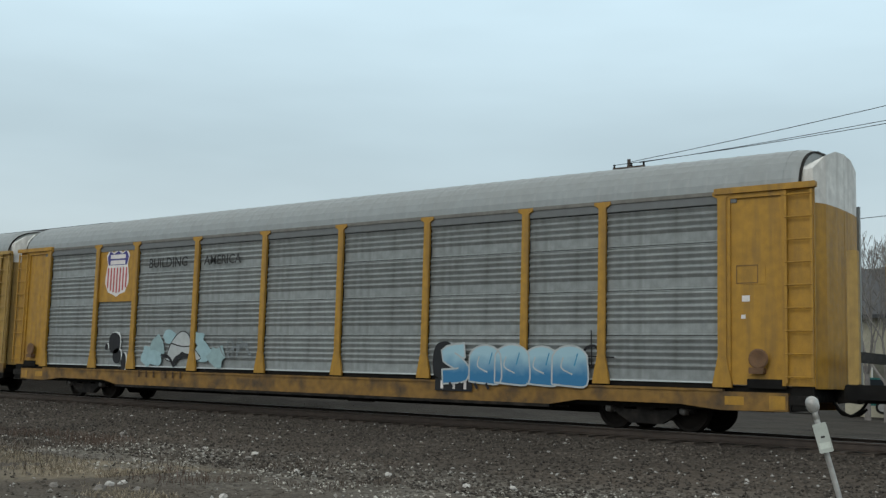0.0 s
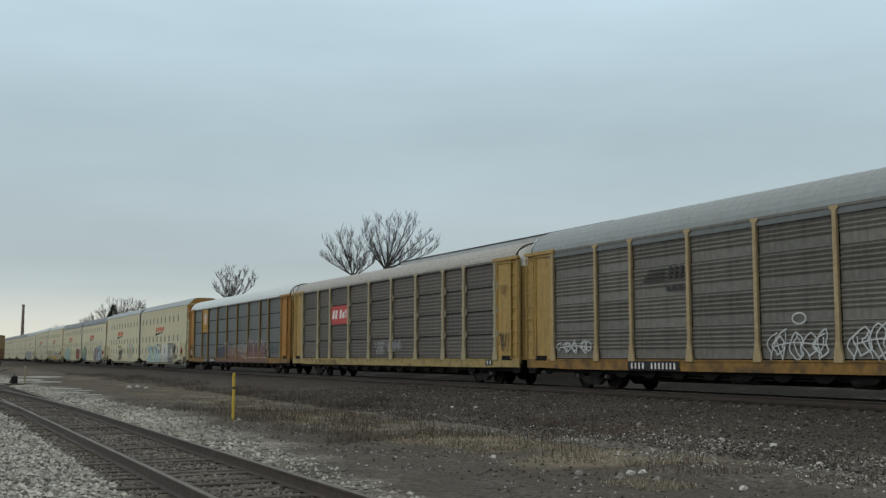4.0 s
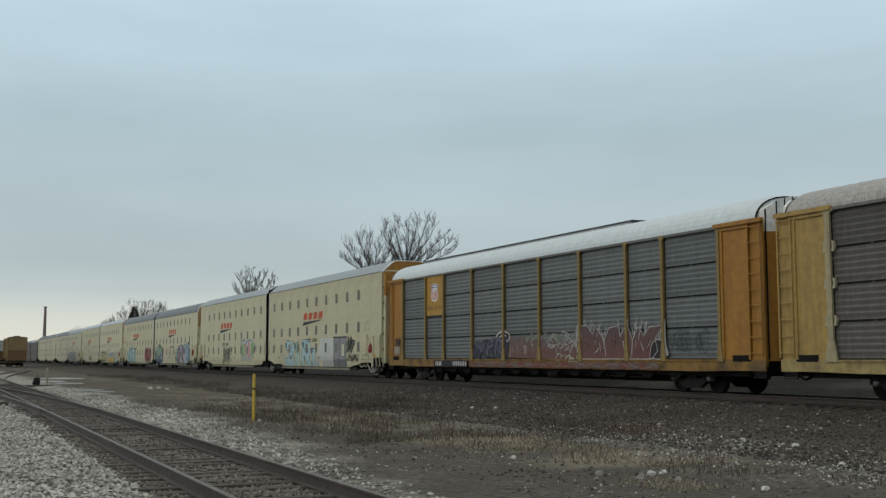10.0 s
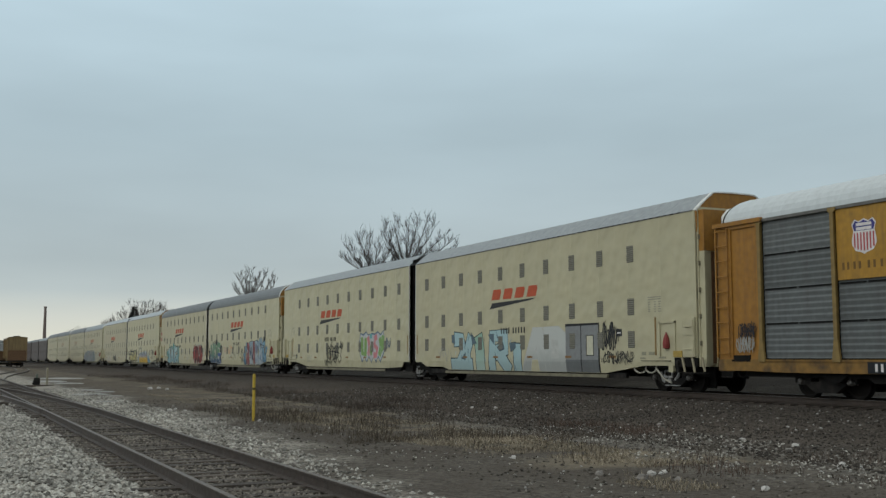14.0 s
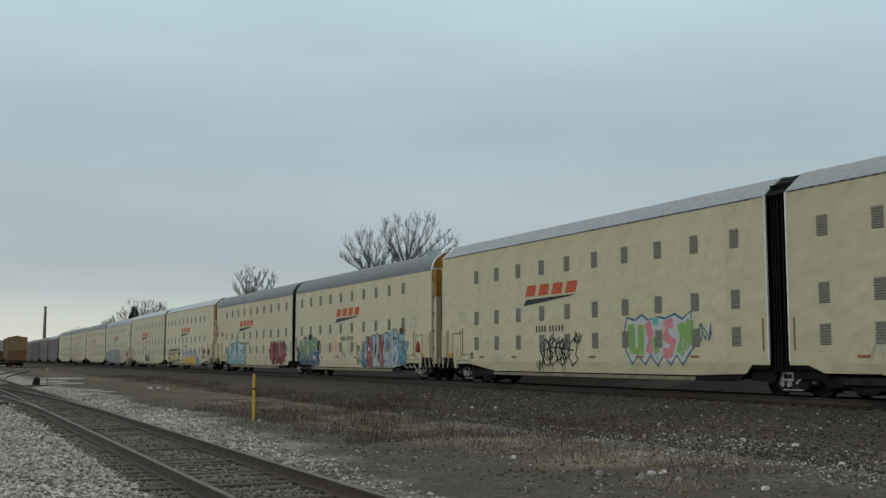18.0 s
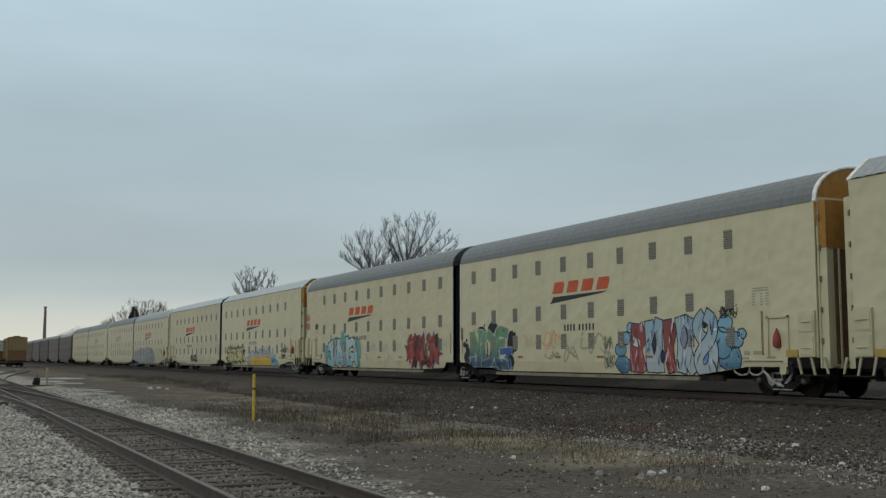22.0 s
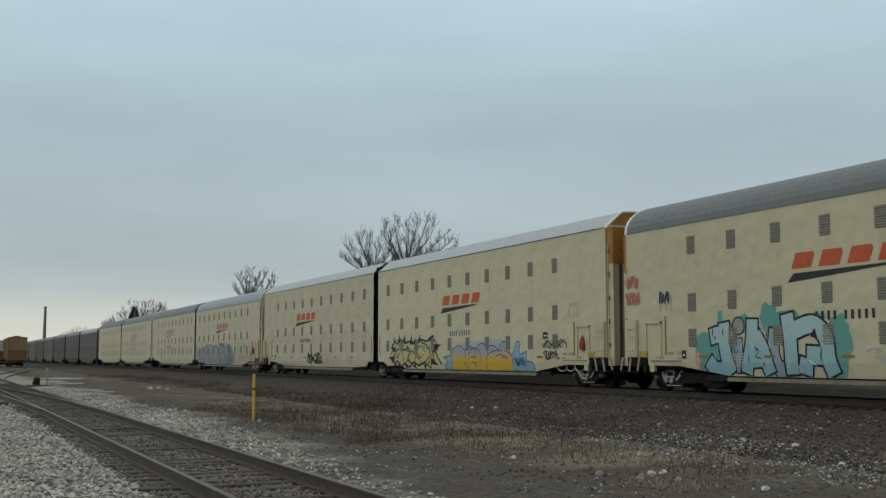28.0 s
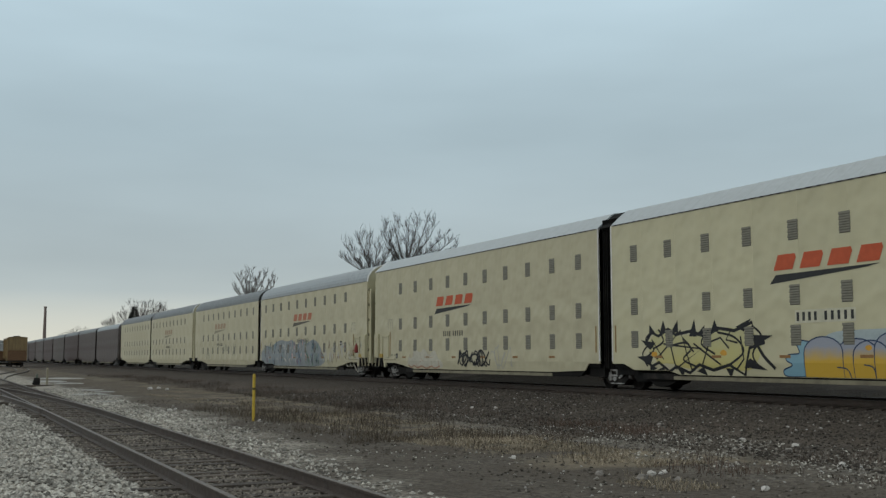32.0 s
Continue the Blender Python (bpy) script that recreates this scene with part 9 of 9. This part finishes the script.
blades("dry_grass", "matted dry winter grass in a long strip", 15000, -30, -13.2, 8.0, 10.7, (0.02, 0.08), 0.006, M["straw"], 1, 0.02)
blades("dry_grass", "sparse dry winter grass on the open ground", 3500, -52, -13.5, 8.0, 11.2, (0.02, 0.08), 0.006, M["straw"], 11, 0.2)
blades("dry_grass", "grey-brown grass round the marker post", 5000, -36, -19, 6.9, 10.6, (0.06, 0.26), 0.005, M["grass_grey"], 2, 0.02)
blades("dead_weeds", "thin dead weed stems standing in the grass", 380, -32, -13, 8.2, 11.8, (0.2, 0.55), 0.004, M["weed"], 3, 0.0)
blades("dead_weeds", "low reddish dead brush", 220, -13.2, -11.6, 9.3, 10.6, (0.04, 0.2), 0.005, M["brush_red"], 21, -0.3)
blades("dead_weeds", "low reddish dead brush on the bank", 900, -22.5, -18.5, 12.8, 14.0, (0.06, 0.24), 0.005, M["brush_red"], 22, -0.1)
blades("dry_grass", "tuft of straw among broken rock", 600, -12.6, -10.6, 7.9, 8.7, (0.02, 0.10), 0.005, M["straw"], 23, -0.3)
blades("dead_weeds", "brown weeds beyond the main line", 1800, -90, -10, 26.5, 33, (0.02, 0.08), 0.012, M["weed"], 6, -0.1)
blades("dead_weeds", "low brown weeds along the foot of the bank", 7500, -100, -30, 11.4, 15.6, (0.06, 0.34), 0.005, M["scrub"], 4, 0.14)
blades("dead_weeds", "short brown weeds among the stones of the bank", 4200, -34, -10, 10.6, 14.6, (0.03, 0.12), 0.006, M["scrub"], 8, 0.12)


# ---- what moves ----
def motions():
    times = [0, 0.5, 1, 1.5, 2, 2.5, 3, 3.5, 4.5, 5.5, 6] + list(range(7, 33))
    for car, x in MOVING:
        walk(car, [(t, pose(x + train_shift(t), TRACK_Y, RAIL_Z)) for t in times])
    steps = [i / 15 for i in range(int(CLIP * 15) + 1)]
    shifts = [train_shift(t) for t in steps]
    for axle, r, place in WHEELS:
        walk(axle, [(t, pose(*place, 0, math.degrees(s / r), 0)) for t, s in zip(steps, shifts)])


motions()
